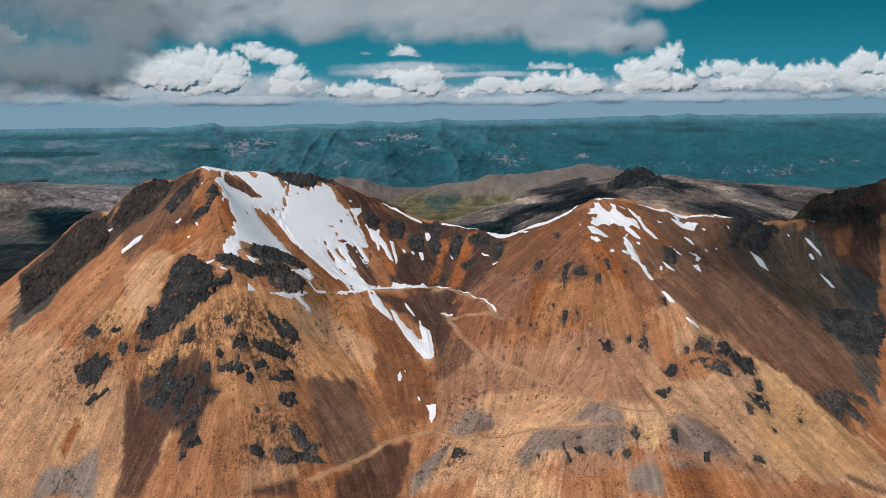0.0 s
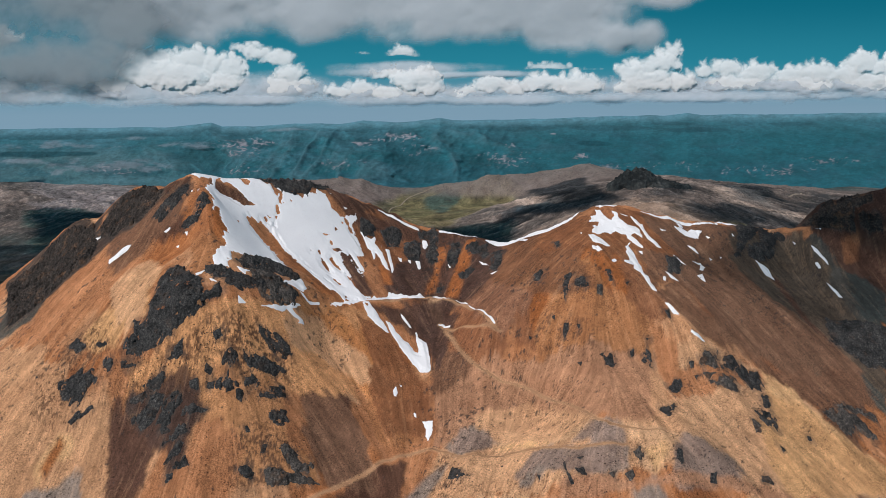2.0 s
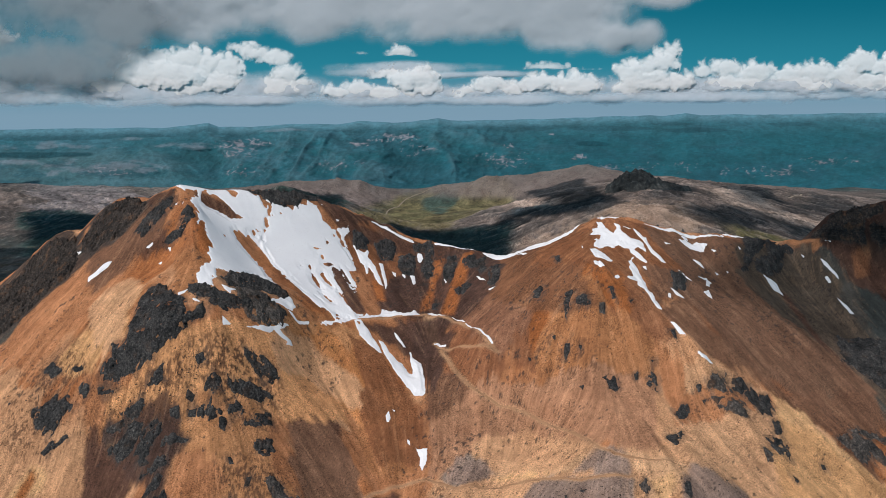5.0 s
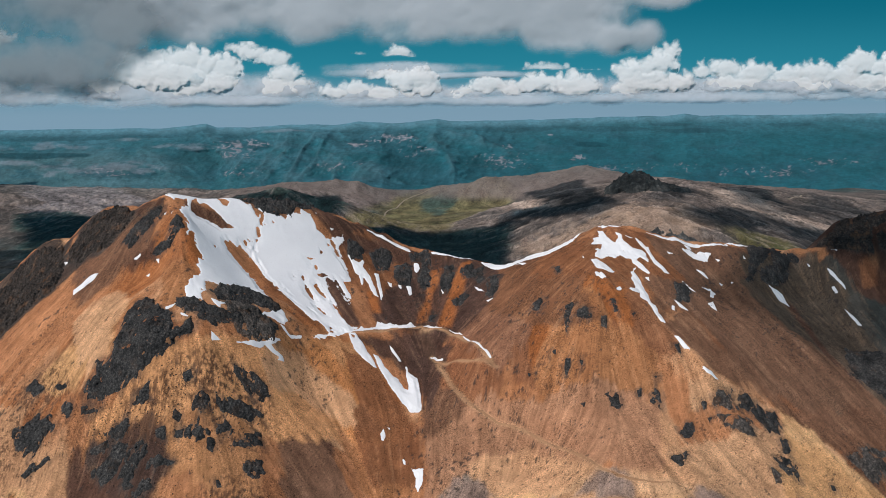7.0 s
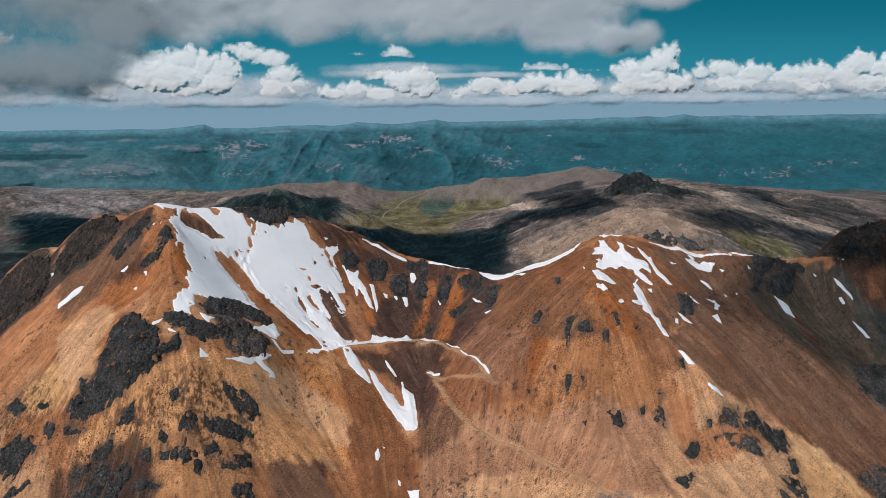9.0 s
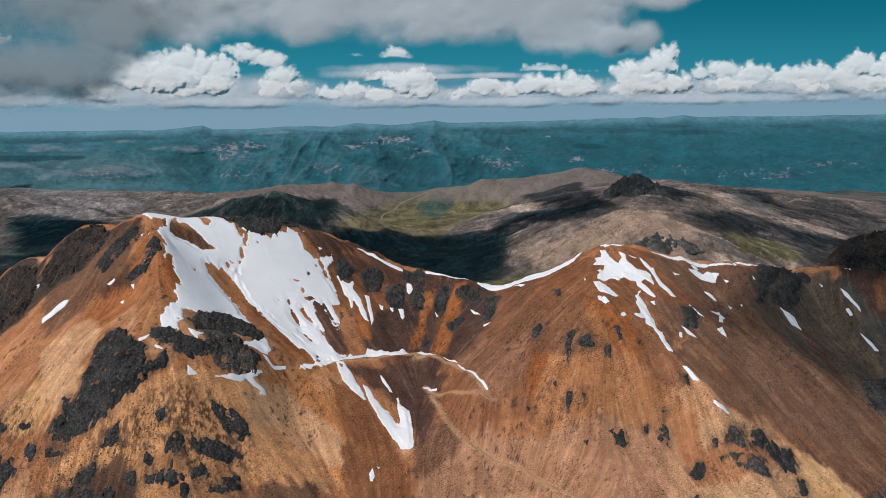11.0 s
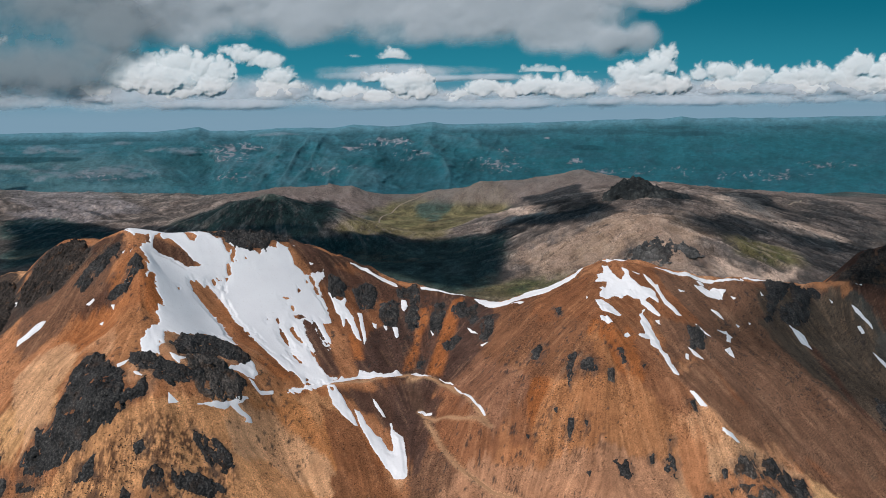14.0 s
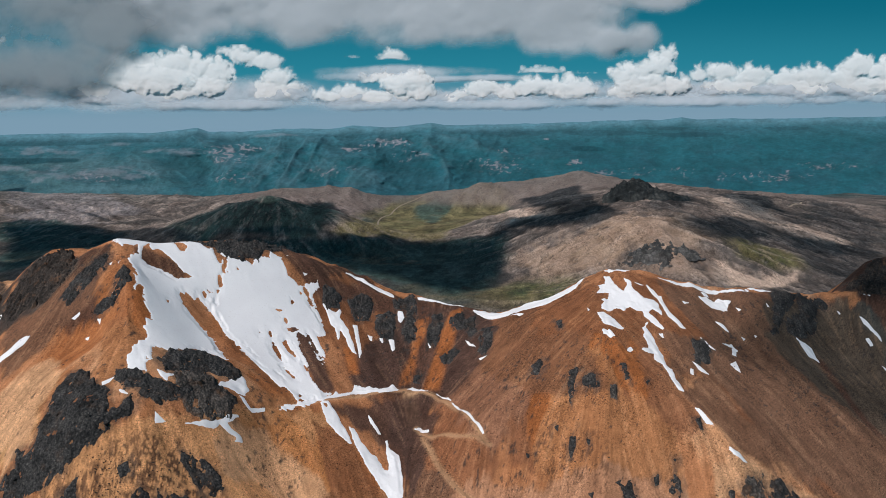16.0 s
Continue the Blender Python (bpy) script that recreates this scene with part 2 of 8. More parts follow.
PINK_RIDGE = [(-768, 3300, -336), (-560, 3400, -334), (-353, 3500, -371), (-190, 3600, -411)]
PYRAMID = [(-520, 3485, -312), (-660, 3485, -334), (-390, 3485, -338)]
NORTH_RIDGE = [(244, 3570, -337), (481, 3612, -331), (664, 3655, -308), (791, 3698, -280), (943, 3698, -333)]
WEST_PLAIN = [(-1200, 1800, -425), (-1300, 2300, -410), (-1846, 3245, -366), (-1500, 2900, -385), (-2100, 2700, -390), (-2300, 3600, -335), (-1700, 3900, -400), (-2700, 3300, -380), (-800, 1300, -415)]
EDGES = [(-3200, 4700, -600), (-1500, 4700, -600), (0, 4800, -600), (1500, 4750, -600), (3300, 4700, -600), (3300, 2500, -460), (-3200, 2000, -440), (2300, 3900, -440), (1800, 4300, -600), (-2500, 4200, -520), (-700, 4300, -540), (700, 4300, -540), (2600, 4200, -520)]
LINES = [CREST, CREST_END, SPUR, KNOLL, SLAB_GULLY, LEFT_FLANK, LEFT_EDGE, GULLY, SPUR_RIGHT, EAST_EDGE, EAST_GULLY, PLUG_RIDGE, PLUG_EAST, WEST_HILL, NORTH_RIDGE, PINK_RIDGE, PYRAMID]
SPOTS = [LEFT_FOOT, CONE_RIGHT, BOWL, SNOWFIELD, SADDLE_SIDE, FRONT, EAST_FLANK, EAST_SPUR, FAR_EAST, BACK_SHELF, BACK_HILLS, FOOT, PLUG_WEST, EAST_VALE, VALLEY, WEST_HILL_SIDE, WEST_PLAIN, EDGES]


def control_net():
    """Points along the lines, closer together near the summit, and the loose heights between them."""
    net = [p for spots in SPOTS for p in spots]
    for line in LINES:
        for a, b in zip(line, line[1:]):
            steps = max(1, int(math.dist(a, b) / (11 if a[1] < 760 else 110)))
            net += [tuple(a[i] + (b[i] - a[i]) * k / steps for i in range(3)) for k in range(steps)]
        net.append(line[-1])
    kept = {}
    for p in net:
        kept.setdefault((round(p[0] / 4), round(p[1] / 4)), p)
    return np.array(list(kept.values()), float)


NET = control_net()
ROUND = 5.0


def kernel(dx, dy):
    return np.sqrt(dx * dx + dy * dy + ROUND * ROUND)


def fit_net():
    n = len(NET)
    a = np.zeros((n + 1, n + 1))
    a[:n, :n] = kernel(NET[:, None, 0] - NET[None, :, 0], NET[:, None, 1] - NET[None, :, 1])
    a[:n, :n] -= np.eye(n) * 2.0
    a[:n, n] = a[n, :n] = 1
    return np.linalg.solve(a, np.append(NET[:, 2], 0))


WEIGHTS = fit_net()


def broad(x, y):
    """The smooth height of the land."""
    shape = np.shape(x)
    x, y = np.ravel(x).astype(np.float32), np.ravel(y).astype(np.float32)
    out = np.empty(len(x))
    net, w = NET.astype(np.float32), WEIGHTS[:-1].astype(np.float32)
    for k in range(0, len(x), 20000):
        s = slice(k, k + 20000)
        out[s] = kernel(x[s, None] - net[None, :, 0], y[s, None] - net[None, :, 1]) @ w
    return (out + WEIGHTS[-1]).reshape(shape)
# ---- end of landform ----


# ---- meshes from grids ----
def sheet(name, x, y, z, material, keep=None, colours=None, layer="tint", flip=False):
    """A smooth mesh over a grid of places; keep: which cells stay."""
    rows, cols = x.shape
    idx = np.arange(rows * cols).reshape(rows, cols)
    quads = np.stack([idx[:-1, :-1], idx[:-1, 1:], idx[1:, 1:], idx[1:, :-1]], -1)
    quads = quads[keep] if keep is not None else quads.reshape(-1, 4)
    if flip:
        quads = quads[:, ::-1]
    used = np.unique(quads)
    back = np.zeros(rows * cols, np.int64)
    back[used] = np.arange(len(used))
    quads = back[quads]
    co = np.stack([x.ravel(), y.ravel(), z.ravel()], 1)[used].astype(np.float32)
    me = bpy.data.meshes.new(name)
    me.vertices.add(len(co))
    me.vertices.foreach_set("co", co.ravel())
    me.loops.add(quads.size)
    me.loops.foreach_set("vertex_index", quads.ravel().astype(np.int32))
    me.polygons.add(len(quads))
    me.polygons.foreach_set("loop_start", np.arange(0, quads.size, 4, dtype=np.int32))
    me.polygons.foreach_set("use_smooth", np.ones(len(quads), bool))
    me.update(calc_edges=True)
    me.validate()
    if colours is not None:
        c = np.ones((len(co), 4), np.float32)
        c[:, :3] = colours.reshape(-1, 3)[used]
        me.color_attributes.new(layer, "FLOAT_COLOR", "POINT").data.foreach_set("color", c.ravel())
    me.materials.append(material)
    return new(name, me)


def inside(poly, x, y):
    """Metres inside (plus) or outside (minus) an outline on the plan."""
    best, odd = np.full(x.shape, 1e9), np.zeros(x.shape, bool)
    for (ax, ay), (bx, by) in zip(poly, poly[1:] + poly[:1]):
        dx, dy = bx - ax, by - ay
        t = np.clip(((x - ax) * dx + (y - ay) * dy) / (dx * dx + dy * dy + 1e-9), 0, 1)
        best = np.minimum(best, np.hypot(x - ax - t * dx, y - ay - t * dy))
        if ay != by:
            odd ^= ((ay > y) != (by > y)) & (x < (bx - ax) * (y - ay) / (by - ay) + ax)
    return np.where(odd, best, -best)


def along(line, x, y):
    """Distance to a line on the plan, and the nearest place on it."""
    best, px, py = np.full(x.shape, 1e9), np.zeros(x.shape), np.zeros(x.shape)
    for (ax, ay), (bx, by) in zip(line, line[1:]):
        dx, dy = bx - ax, by - ay
        t = np.clip(((x - ax) * dx + (y - ay) * dy) / (dx * dx + dy * dy + 1e-9), 0, 1)
        qx, qy = ax + t * dx, ay + t * dy
        d = np.hypot(x - qx, y - qy)
        near = d < best
        best, px, py = np.where(near, d, best), np.where(near, qx, px), np.where(near, qy, py)
    return best, px, py


def bent(line, step=6.0):
    """A rounder line through the same corners."""
    out = []
    pts = [line[0]] + line + [line[-1]]
    for a, b, c, d in zip(pts, pts[1:], pts[2:], pts[3:]):
        n = max(2, int(math.dist(b, c) / step))
        for k in range(n):
            t = k / n
            out.append(tuple(0.5 * (2 * q + (r - p) * t + (2 * p - 5 * q + 4 * r - s) * t * t + (3 * q - p - 3 * r + s) * t ** 3) for p, q, r, s in zip(a, b, c, d)))
    return out + [line[-1]]


def sample(field, x, y):
    """A field of the summit grid at any place, between its corners."""
    u, v = np.clip((x - X0) / STEP, 0, field.shape[1] - 1.001), np.clip((y - Y0) / STEP, 0, field.shape[0] - 1.001)
    i, j = u.astype(int), v.astype(int)
    u, v = u - i, v - j
    return (field[j, i] * (1 - u) + field[j, i + 1] * u) * (1 - v) + (field[j + 1, i] * (1 - u) + field[j + 1, i + 1] * u) * v


# ---- the summit ----
UPPER_TRACK = [(-71.5, 447.2), (-50.6, 460.8), (-32, 471.5), (-10.5, 480.5), (3.6, 479.4), (19, 464.4), (35.7, 429.8)]
HAIRPIN = [(-0.6, 457.2), (18.1, 441.8), (37.4, 428.3)]
SLOPE_TRACK = [(3.2, 450.3), (13.7, 424.5), (30.6, 408.4), (50.2, 396.6), (70.4, 376.7), (90.7, 353.7), (119.2, 347)]
LOWER_TRACK = [(-69, 321.3), (-53.8, 333.7), (-43, 342.1), (-25.8, 354.8), (-5.7, 361.6), (8.2, 352.4), (26.5, 351.5), (50.9, 351.1), (73.7, 343.8), (96.5, 340.3)]
TINTS = []
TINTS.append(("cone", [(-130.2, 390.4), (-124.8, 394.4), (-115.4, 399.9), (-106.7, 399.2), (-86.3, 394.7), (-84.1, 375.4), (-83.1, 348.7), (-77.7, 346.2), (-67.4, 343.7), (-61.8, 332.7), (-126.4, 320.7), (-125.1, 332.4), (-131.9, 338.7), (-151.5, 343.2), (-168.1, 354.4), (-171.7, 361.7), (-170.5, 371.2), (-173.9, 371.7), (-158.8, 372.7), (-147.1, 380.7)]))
TINTS.append(("copper", [(-128.8, 328.4), (-129, 345.7), (-122.6, 347.9), (-115.1, 346.2), (-105, 337.2), (-104.8, 320.9), (-126.4, 320.7)]))
TINTS.append(("speck", [(-122.7, 394.7), (-108.8, 398.9), (-91.4, 398.7), (-84.8, 379.4), (-100.8, 361.7), (-112.9, 378.9)]))
TINTS.append(("speck", [(-174.1, 368.9), (-157.6, 371.9), (-143.7, 380.4), (-130.1, 389.7), (-118.3, 375.9), (-121.9, 356.4), (-166.7, 359.4)]))
TINTS.append(("speck", [(-110.7, 344.7), (-98.3, 350.4), (-77.5, 345.2), (-63.6, 331.9), (-104.8, 320.9)]))
TINTS.append(("fawn", [(-0.1, 405.1), (30.3, 411.6), (69, 380.7), (91.1, 358.6), (123.3, 372.1), (179.5, 391.7), (203.1, 392.5), (238.3, 365.4), (248.7, 353), (236.6, 332.8), (-17.3, 320.9), (-0.5, 362)]))
TINTS.append(("brown", [(-43.1, 531.8), (52.5, 539.4), (35.5, 461.7), (-40.4, 470)]))
TINTS.append(("russet", [(-24.3, 475.2), (35.5, 461.7), (44.9, 426.6), (31.9, 411.3), (-5.7, 416.1)]))
TINTS.append(("russet", [(43.7, 530.5), (110.6, 518.5), (132.3, 502.8), (147.9, 420.1), (74.1, 399.2), (36, 432.8)]))
TINTS.append(("brown", [(132.9, 522.9), (182.8, 529.2), (229.2, 535.2), (289.2, 548.3), (273.6, 487.7), (275, 410.5), (191.6, 438.7), (142.6, 464.9)]))
TINTS.append(("tawny", [(-283.6, 415.9), (-238.9, 399.3), (-208.8, 369.8), (-178.9, 359.5), (-159.4, 309.5), (-224.8, 313.3)]))
TINTS.append(("yellow", [(-206.5, 331.9), (-200, 345.9), (-191.3, 344), (-190.4, 336.8), (-198.3, 335.5), (-201.7, 326)]))
TINTS.append(("grey", [(-204.8, 311.3), (-205.1, 320.2), (-194.3, 323.8), (-186.1, 333.5), (-179.2, 323.6), (-177.5, 310)]))
TINTS.append(("rust", [(-202.3, 331.8), (-199.4, 344.3), (-196.6, 341.4), (-199.3, 328.4)]))
TINTS.append(("umber", [(-177.1, 356.5), (-167.4, 355.9), (-155.6, 347.6), (-146.3, 343.8), (-148.4, 322), (-152.1, 309.4), (-161.5, 309.7), (-167.3, 331.2)]))
TINTS.append(("umber", [(-95.3, 310), (-88.3, 314.3), (-76.7, 318.1), (-75.7, 312.4)]))
TINTS.append(("umber", [(-79.9, 380.5), (-76.1, 385.5), (-64.5, 379.5), (-54.9, 376.5), (-45.4, 358.1), (-40.2, 349.4), (-53, 334.6), (-61.6, 336.4), (-72.6, 353.4)]))
TINTS.append(("umber", [(-87.8, 410.6), (-78.8, 414.1), (-66.6, 407.4), (-52.8, 385.6), (-51.6, 374.7), (-58.8, 383), (-69.2, 402.6), (-82.7, 408.1)]))
TINTS.append(("brown", [(-36.8, 406.8), (-26.8, 406.8), (-6.7, 395.5), (-5.9, 380.4), (-14.7, 385.8), (-26.2, 392.4)]))
TINTS.append(("brown", [(-6.9, 421.3), (0.1, 437.6), (13.9, 425.3), (23.3, 407.4), (9.1, 379.4), (-3.5, 366.9), (-5.9, 386)]))
TINTS.append(("grey", [(2.6, 362), (15.3, 375.2), (27.2, 367.3), (26.5, 357.5), (8.4, 352.2)]))
TINTS.append(("umber", [(-47.4, 334.6), (-34.2, 346.1), (-18.4, 353.4), (-26.8, 320.5), (-53.6, 316.5), (-55.9, 324.4)]))
TINTS.append(("sand", [(26.9, 362.4), (53.4, 380.8), (81.6, 356), (69.6, 349), (39.5, 353.2), (27.8, 355)]))
TINTS.append(("yellow", [(29.5, 357.3), (48.1, 362.7), (58.5, 351.9), (42.3, 352)]))
TINTS.append(("grey", [(39.4, 338), (49.3, 349.4), (79.1, 343.9), (77.5, 335.7), (64.5, 335.8), (53.1, 334.7), (39.7, 327.9)]))
TINTS.append(("grey", [(-17.3, 320.9), (-17.6, 332.3), (-9.3, 341.7), (2.4, 347.7), (-0.6, 340), (-11.9, 326.3)]))
TINTS.append(("sand", [(12.7, 315.8), (18.8, 326.6), (36.9, 328.2), (45.8, 321.2), (54.8, 308.9)]))
TINTS.append(("yellow", [(36.4, 323), (45.8, 321.2), (52.2, 309.2), (37.9, 311.6)]))
TINTS.append(("tawny", [(102.8, 412.7), (126.8, 414.5), (131.1, 372.1), (115.7, 351.1), (92.5, 358.3)]))
TINTS.append(("grey", [(82.5, 359.8), (90.2, 354.8), (97.2, 347.1), (96.5, 338.1), (93.9, 327.4), (76.1, 327.7)]))
TINTS.append(("grey", [(93.3, 319.2), (107.1, 325.3), (109.7, 315.1), (108.3, 305.3), (90.2, 306.1)]))
TINTS.append(("sand", [(93.6, 356.5), (114.1, 350.6), (126.3, 347.2), (118.7, 337), (108, 323.6), (101.9, 326.4), (104.1, 340.3), (97.9, 343.9)]))
TINTS.append(("yellow", [(104.6, 337), (115.4, 340.1), (115.1, 334), (107.3, 325.9)]))
TINTS.append(("grey", [(127.2, 345.4), (137.7, 346.2), (150.5, 341), (154.5, 336.1), (168.7, 335.5), (167.6, 329.5), (152.6, 324.1), (134.3, 323.8), (127.8, 325.3), (123.9, 330.5)]))
TINTS.append(("sand", [(186.4, 376.8), (216.4, 392.4), (224, 368.2), (244.7, 346.2), (236.6, 332.8), (216.9, 326.9), (205, 346.4), (188.8, 360.5)]))
TINTS.append(("yellow", [(198.6, 382.3), (212.1, 379.7), (234, 357.7), (227.7, 351.8), (214.6, 362.2)]))
# mid-brown flank with the cloud shade over it mixed into the colour
TINTS.append(("brown", [(196.1, 434), (257.9, 456.2), (267.5, 431.5), (279.7, 414.5), (261.8, 407.8), (229.2, 401.6), (214.2, 417.5)]))
TINTS.append(("brown", [(207.7, 348.8), (215.6, 343.6), (238.1, 335.4), (237.3, 333.9), (222, 336), (210.8, 340.3)]))
TINTS.append(("speck", [(-340.3, 503.5), (-290.8, 446.2), (-252.6, 381), (-259.3, 375.4)]))
TINTS.append(("brown", [(152.9, 466.8), (215.7, 511.1), (257.4, 463.3), (272.8, 402.5), (234.1, 409.1), (193, 423.2)]))
TINTS.append(("bistre", [(294.6, 557.3), (314, 571.9), (371.3, 578.7), (323.1, 490.5), (305.3, 508.9), (293.6, 534)]))
TINTS.append(("rust", [(318.8, 541.1), (335.9, 544.3), (325.4, 510.5), (312.1, 513.8)]))
TINTS.append(("bistre", [(306.8, 529.7), (349.3, 538.6), (292.8, 436.7), (290.9, 466.8)]))
TINTS.append(("slate", [(262.8, 539.1), (299.2, 541.6), (323.4, 490.3), (270.3, 398.2), (261.6, 440.9), (257.8, 498)]))
TINTS.append(("umber", [(295.1, 551.3), (351.5, 542.7), (329.1, 500.4), (299, 513.5)]))
TINTS.append(("rust", [(59.5, 447.2), (84.1, 435.5), (76.6, 390.6), (59.3, 389.5)]))
TINTS.append(("rust", [(92.9, 490.1), (122.4, 478.8), (118.7, 431.7), (86.7, 434.1)]))
TINTS.append(("bistre", [(-61.6, 536.8), (-9.2, 550.6), (47.8, 527.2), (27.1, 469.5), (-36.5, 479.7), (-55, 509.1)]))
TINTS.append(("rust", [(-4.6, 532.4), (8.6, 531.4), (7.9, 495.5), (-1.2, 493.1)]))
TINTS.append(("rust", [(16.3, 525.4), (23.6, 523.2), (13.8, 485.6), (9.8, 487.7)]))
TINTS.append(("bistre", [(-67.2, 550), (-18.4, 559), (-35.9, 543.6), (-57.8, 542.5)]))
TINTS.append(("rust", [(-153.1, 477.9), (-137.1, 465.6), (-136.2, 435.5), (-140.7, 433)]))
TINTS.append(("umber", [(-223.9, 520.3), (-176.2, 484.5), (-168.3, 457.4), (-196.7, 451.6)]))
TINTS.append(("umber", [(52.5, 531.1), (110.6, 518.5), (88.2, 486.2), (53.7, 500.3)]))
TINTS.append(("sand", [(-7.7, 476.9), (-1.3, 477), (1.7, 455), (-6.7, 455.9)]))
TINTS.append(("slate", [(-329.5, 500.9), (-307, 509.8), (-248.6, 461), (-259.3, 428.8), (-280.6, 425.4)]))
TINTS.append(("speck", [(-246.5, 405.2), (-189.5, 387.7), (-170.6, 361.1), (-201.5, 340.2)]))
TINTS.append(("speck", [(65.7, 497.8), (122.4, 478.8), (116.5, 407.2), (64.4, 402.6)]))
TINTS.append(("speck", [(137.2, 407.1), (217.6, 412.4), (208.4, 371.1), (123.7, 342)]))
TINTS.append(("speck", [(-1, 359.3), (137.9, 339.6), (128.9, 313.6), (-1.2, 327.4)]))
TINTS.append(("bistre", [(-79.2, 556.1), (-40.4, 569.3), (-8.1, 557.6), (27.8, 548.2), (47.2, 540.2), (38.5, 511.9), (-7.9, 536.6), (-51.8, 543.2), (-77.3, 541.3)]))
TINTS.append(("bistre", [(-237.9, 537.2), (-196.6, 505.9), (-173.2, 498.3), (-170.8, 478.9), (-192.5, 473), (-217.6, 480.3)]))
TINTS.append(("bistre", [(-53.4, 523.7), (-40.8, 526.6), (-27, 515.2), (-8.7, 514.2), (-4.4, 485.5), (-32.6, 475.1), (-39.9, 481.6)]))
TINTS.append(("rust", [(4.1, 512.9), (9.6, 512.9), (11.1, 480.4), (4.3, 483.5)]))
TINTS.append(("rust", [(-5.2, 519.3), (5, 517.9), (2.4, 497.3), (-2.9, 497.2)]))
TINTS.append(("umber", [(16.6, 497.6), (27.7, 505), (33.6, 485.1), (22.6, 467.2), (12.8, 475.4)]))
TINTS.append(("rust", [(13.7, 538), (21.4, 535.4), (18.8, 512.5), (14.2, 512)]))
TINTS.append(("rust", [(-57.9, 503.1), (-51.4, 506.9), (-39.4, 476.6), (-43.9, 472.7)]))
TINTS.append(("umber", [(-12.7, 477.7), (-2.1, 456.4), (-7.2, 416), (-15.9, 443.6)]))
TINTS.append(("sand", [(-6.8, 478.9), (-0.8, 479), (-0.6, 461.2), (-5.6, 466.7)]))
TINTS.append(("brown", [(-235.3, 515.4), (-169.6, 470.2), (-185.6, 454.6), (-204, 427.5), (-230.1, 473)]))
# east slope: its own brown, made deeper to include cloud shade
TINTS.append(("brown", [(140.6, 437.1), (161, 473.1), (167.3, 515.2), (232.2, 543.3), (227, 511.9), (248, 501.1), (255.6, 458.7), (273.9, 430.3), (236.3, 367.7), (223.3, 389.9), (201.1, 402.2), (182.7, 417.2), (157.7, 418.4)]))
TINTS.append(("fawn", [(-89.6, 411.4), (-77.7, 421.9), (-65.3, 412.1), (-49.4, 385.1), (-68.3, 392), (-81.5, 399.5)]))
# slate-brown far flank, with its shade painted in as a darker tone
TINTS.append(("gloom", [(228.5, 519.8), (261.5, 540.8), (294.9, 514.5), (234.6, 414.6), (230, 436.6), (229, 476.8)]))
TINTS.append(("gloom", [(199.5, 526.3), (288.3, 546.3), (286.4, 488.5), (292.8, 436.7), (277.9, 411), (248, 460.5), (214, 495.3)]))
TINTS.append(("amber", [(68.2, 435.2), (83, 465.9), (101, 458.4), (110.8, 433.4), (131.5, 418.7), (124.6, 392.7), (59.1, 402.2), (58.7, 418.2)]))
TINTS.append(("loam", [(-6.1, 395.9), (25.1, 416.7), (57.5, 408.2), (126.5, 399.4), (112.8, 351.9), (81.7, 360.7), (50.3, 386.4), (23.4, 387.4), (7.1, 367.9), (-5.7, 356.4)]))
TINTS.append(("fawn", [(23, 381.9), (50.2, 385.2), (81.4, 359.2), (67, 353.7), (56.9, 355.4), (36.5, 358.7), (26.4, 365.4)]))
TINTS.append(("fawn", [(9.8, 349.7), (28.9, 355.9), (52.5, 353.4), (36.7, 330.2), (12.2, 331.2)]))
TINTS.append(("ash", [(69.4, 349.9), (80.2, 358.4), (88.8, 359.4), (96, 354.7), (97.8, 345.7), (96.1, 342.9)]))
TINTS.append(("ash", [(38.3, 336.9), (47.7, 348.2), (58.3, 350.9), (71.7, 345.9), (95.7, 341.4), (92.8, 329.4), (82, 328.7), (62.9, 330.2), (50.5, 338.7), (38, 333.4)]))
TINTS.append(("ash", [(7.9, 356.7), (11.6, 371.9), (21.2, 369.4), (31.4, 360.9), (15.1, 352.9)]))
TINTS.append(("ash", [(126.5, 345.9), (134.9, 346.9), (143.2, 341.4), (150.9, 337.2), (162.3, 335.2), (168.8, 331.7), (168.1, 329.9), (115.7, 318.7), (116.3, 326.9)]))
TINTS.append(("fawn", [(142.8, 407.2), (153.4, 411.4), (165.9, 412.2), (176.5, 407.7), (196, 407.7), (138.5, 392.7)]))
TINTS.append(("yellow", [(195.8, 407.2), (207.7, 396.7), (216.1, 382.7), (242.1, 363.2), (232.3, 346.9), (221.7, 345.2), (211.8, 358.4), (195.3, 365.4), (193.4, 380.7)]))
TINTS.append(("fawn", [(137.2, 377.9), (166.2, 381.4), (177.7, 376.2), (174.1, 357.7), (189.4, 357.9), (205.8, 347.4), (209.4, 342.2), (171.2, 330.2), (151.9, 339.7), (137.4, 347.9), (126.8, 350.2)]))
TINTS.append(("umber", [(244.7, 503.2), (248.6, 501.4), (253.1, 463.7), (265.4, 436.2), (271.3, 428.4), (267.3, 427.9), (260.6, 439.4), (249.4, 461.9)]))
TINTS.append(("russet", [(164.7, 452.2), (170.7, 439.7), (185.2, 430.4), (194, 426.7), (208.7, 411.4), (206, 410.9), (191.7, 424.2), (182.2, 429.2), (168.7, 437.4)]))
TINTS.append(("brownish", [(183.7, 419.9), (208.5, 413.9), (215.5, 412.9), (259.3, 425.2), (271.3, 428.4), (250.8, 459.2), (220.3, 483.7), (212, 498.4), (179.2, 486.4), (167.1, 484.4), (158.4, 465.4), (166.4, 449.4), (175.7, 428.7)]))
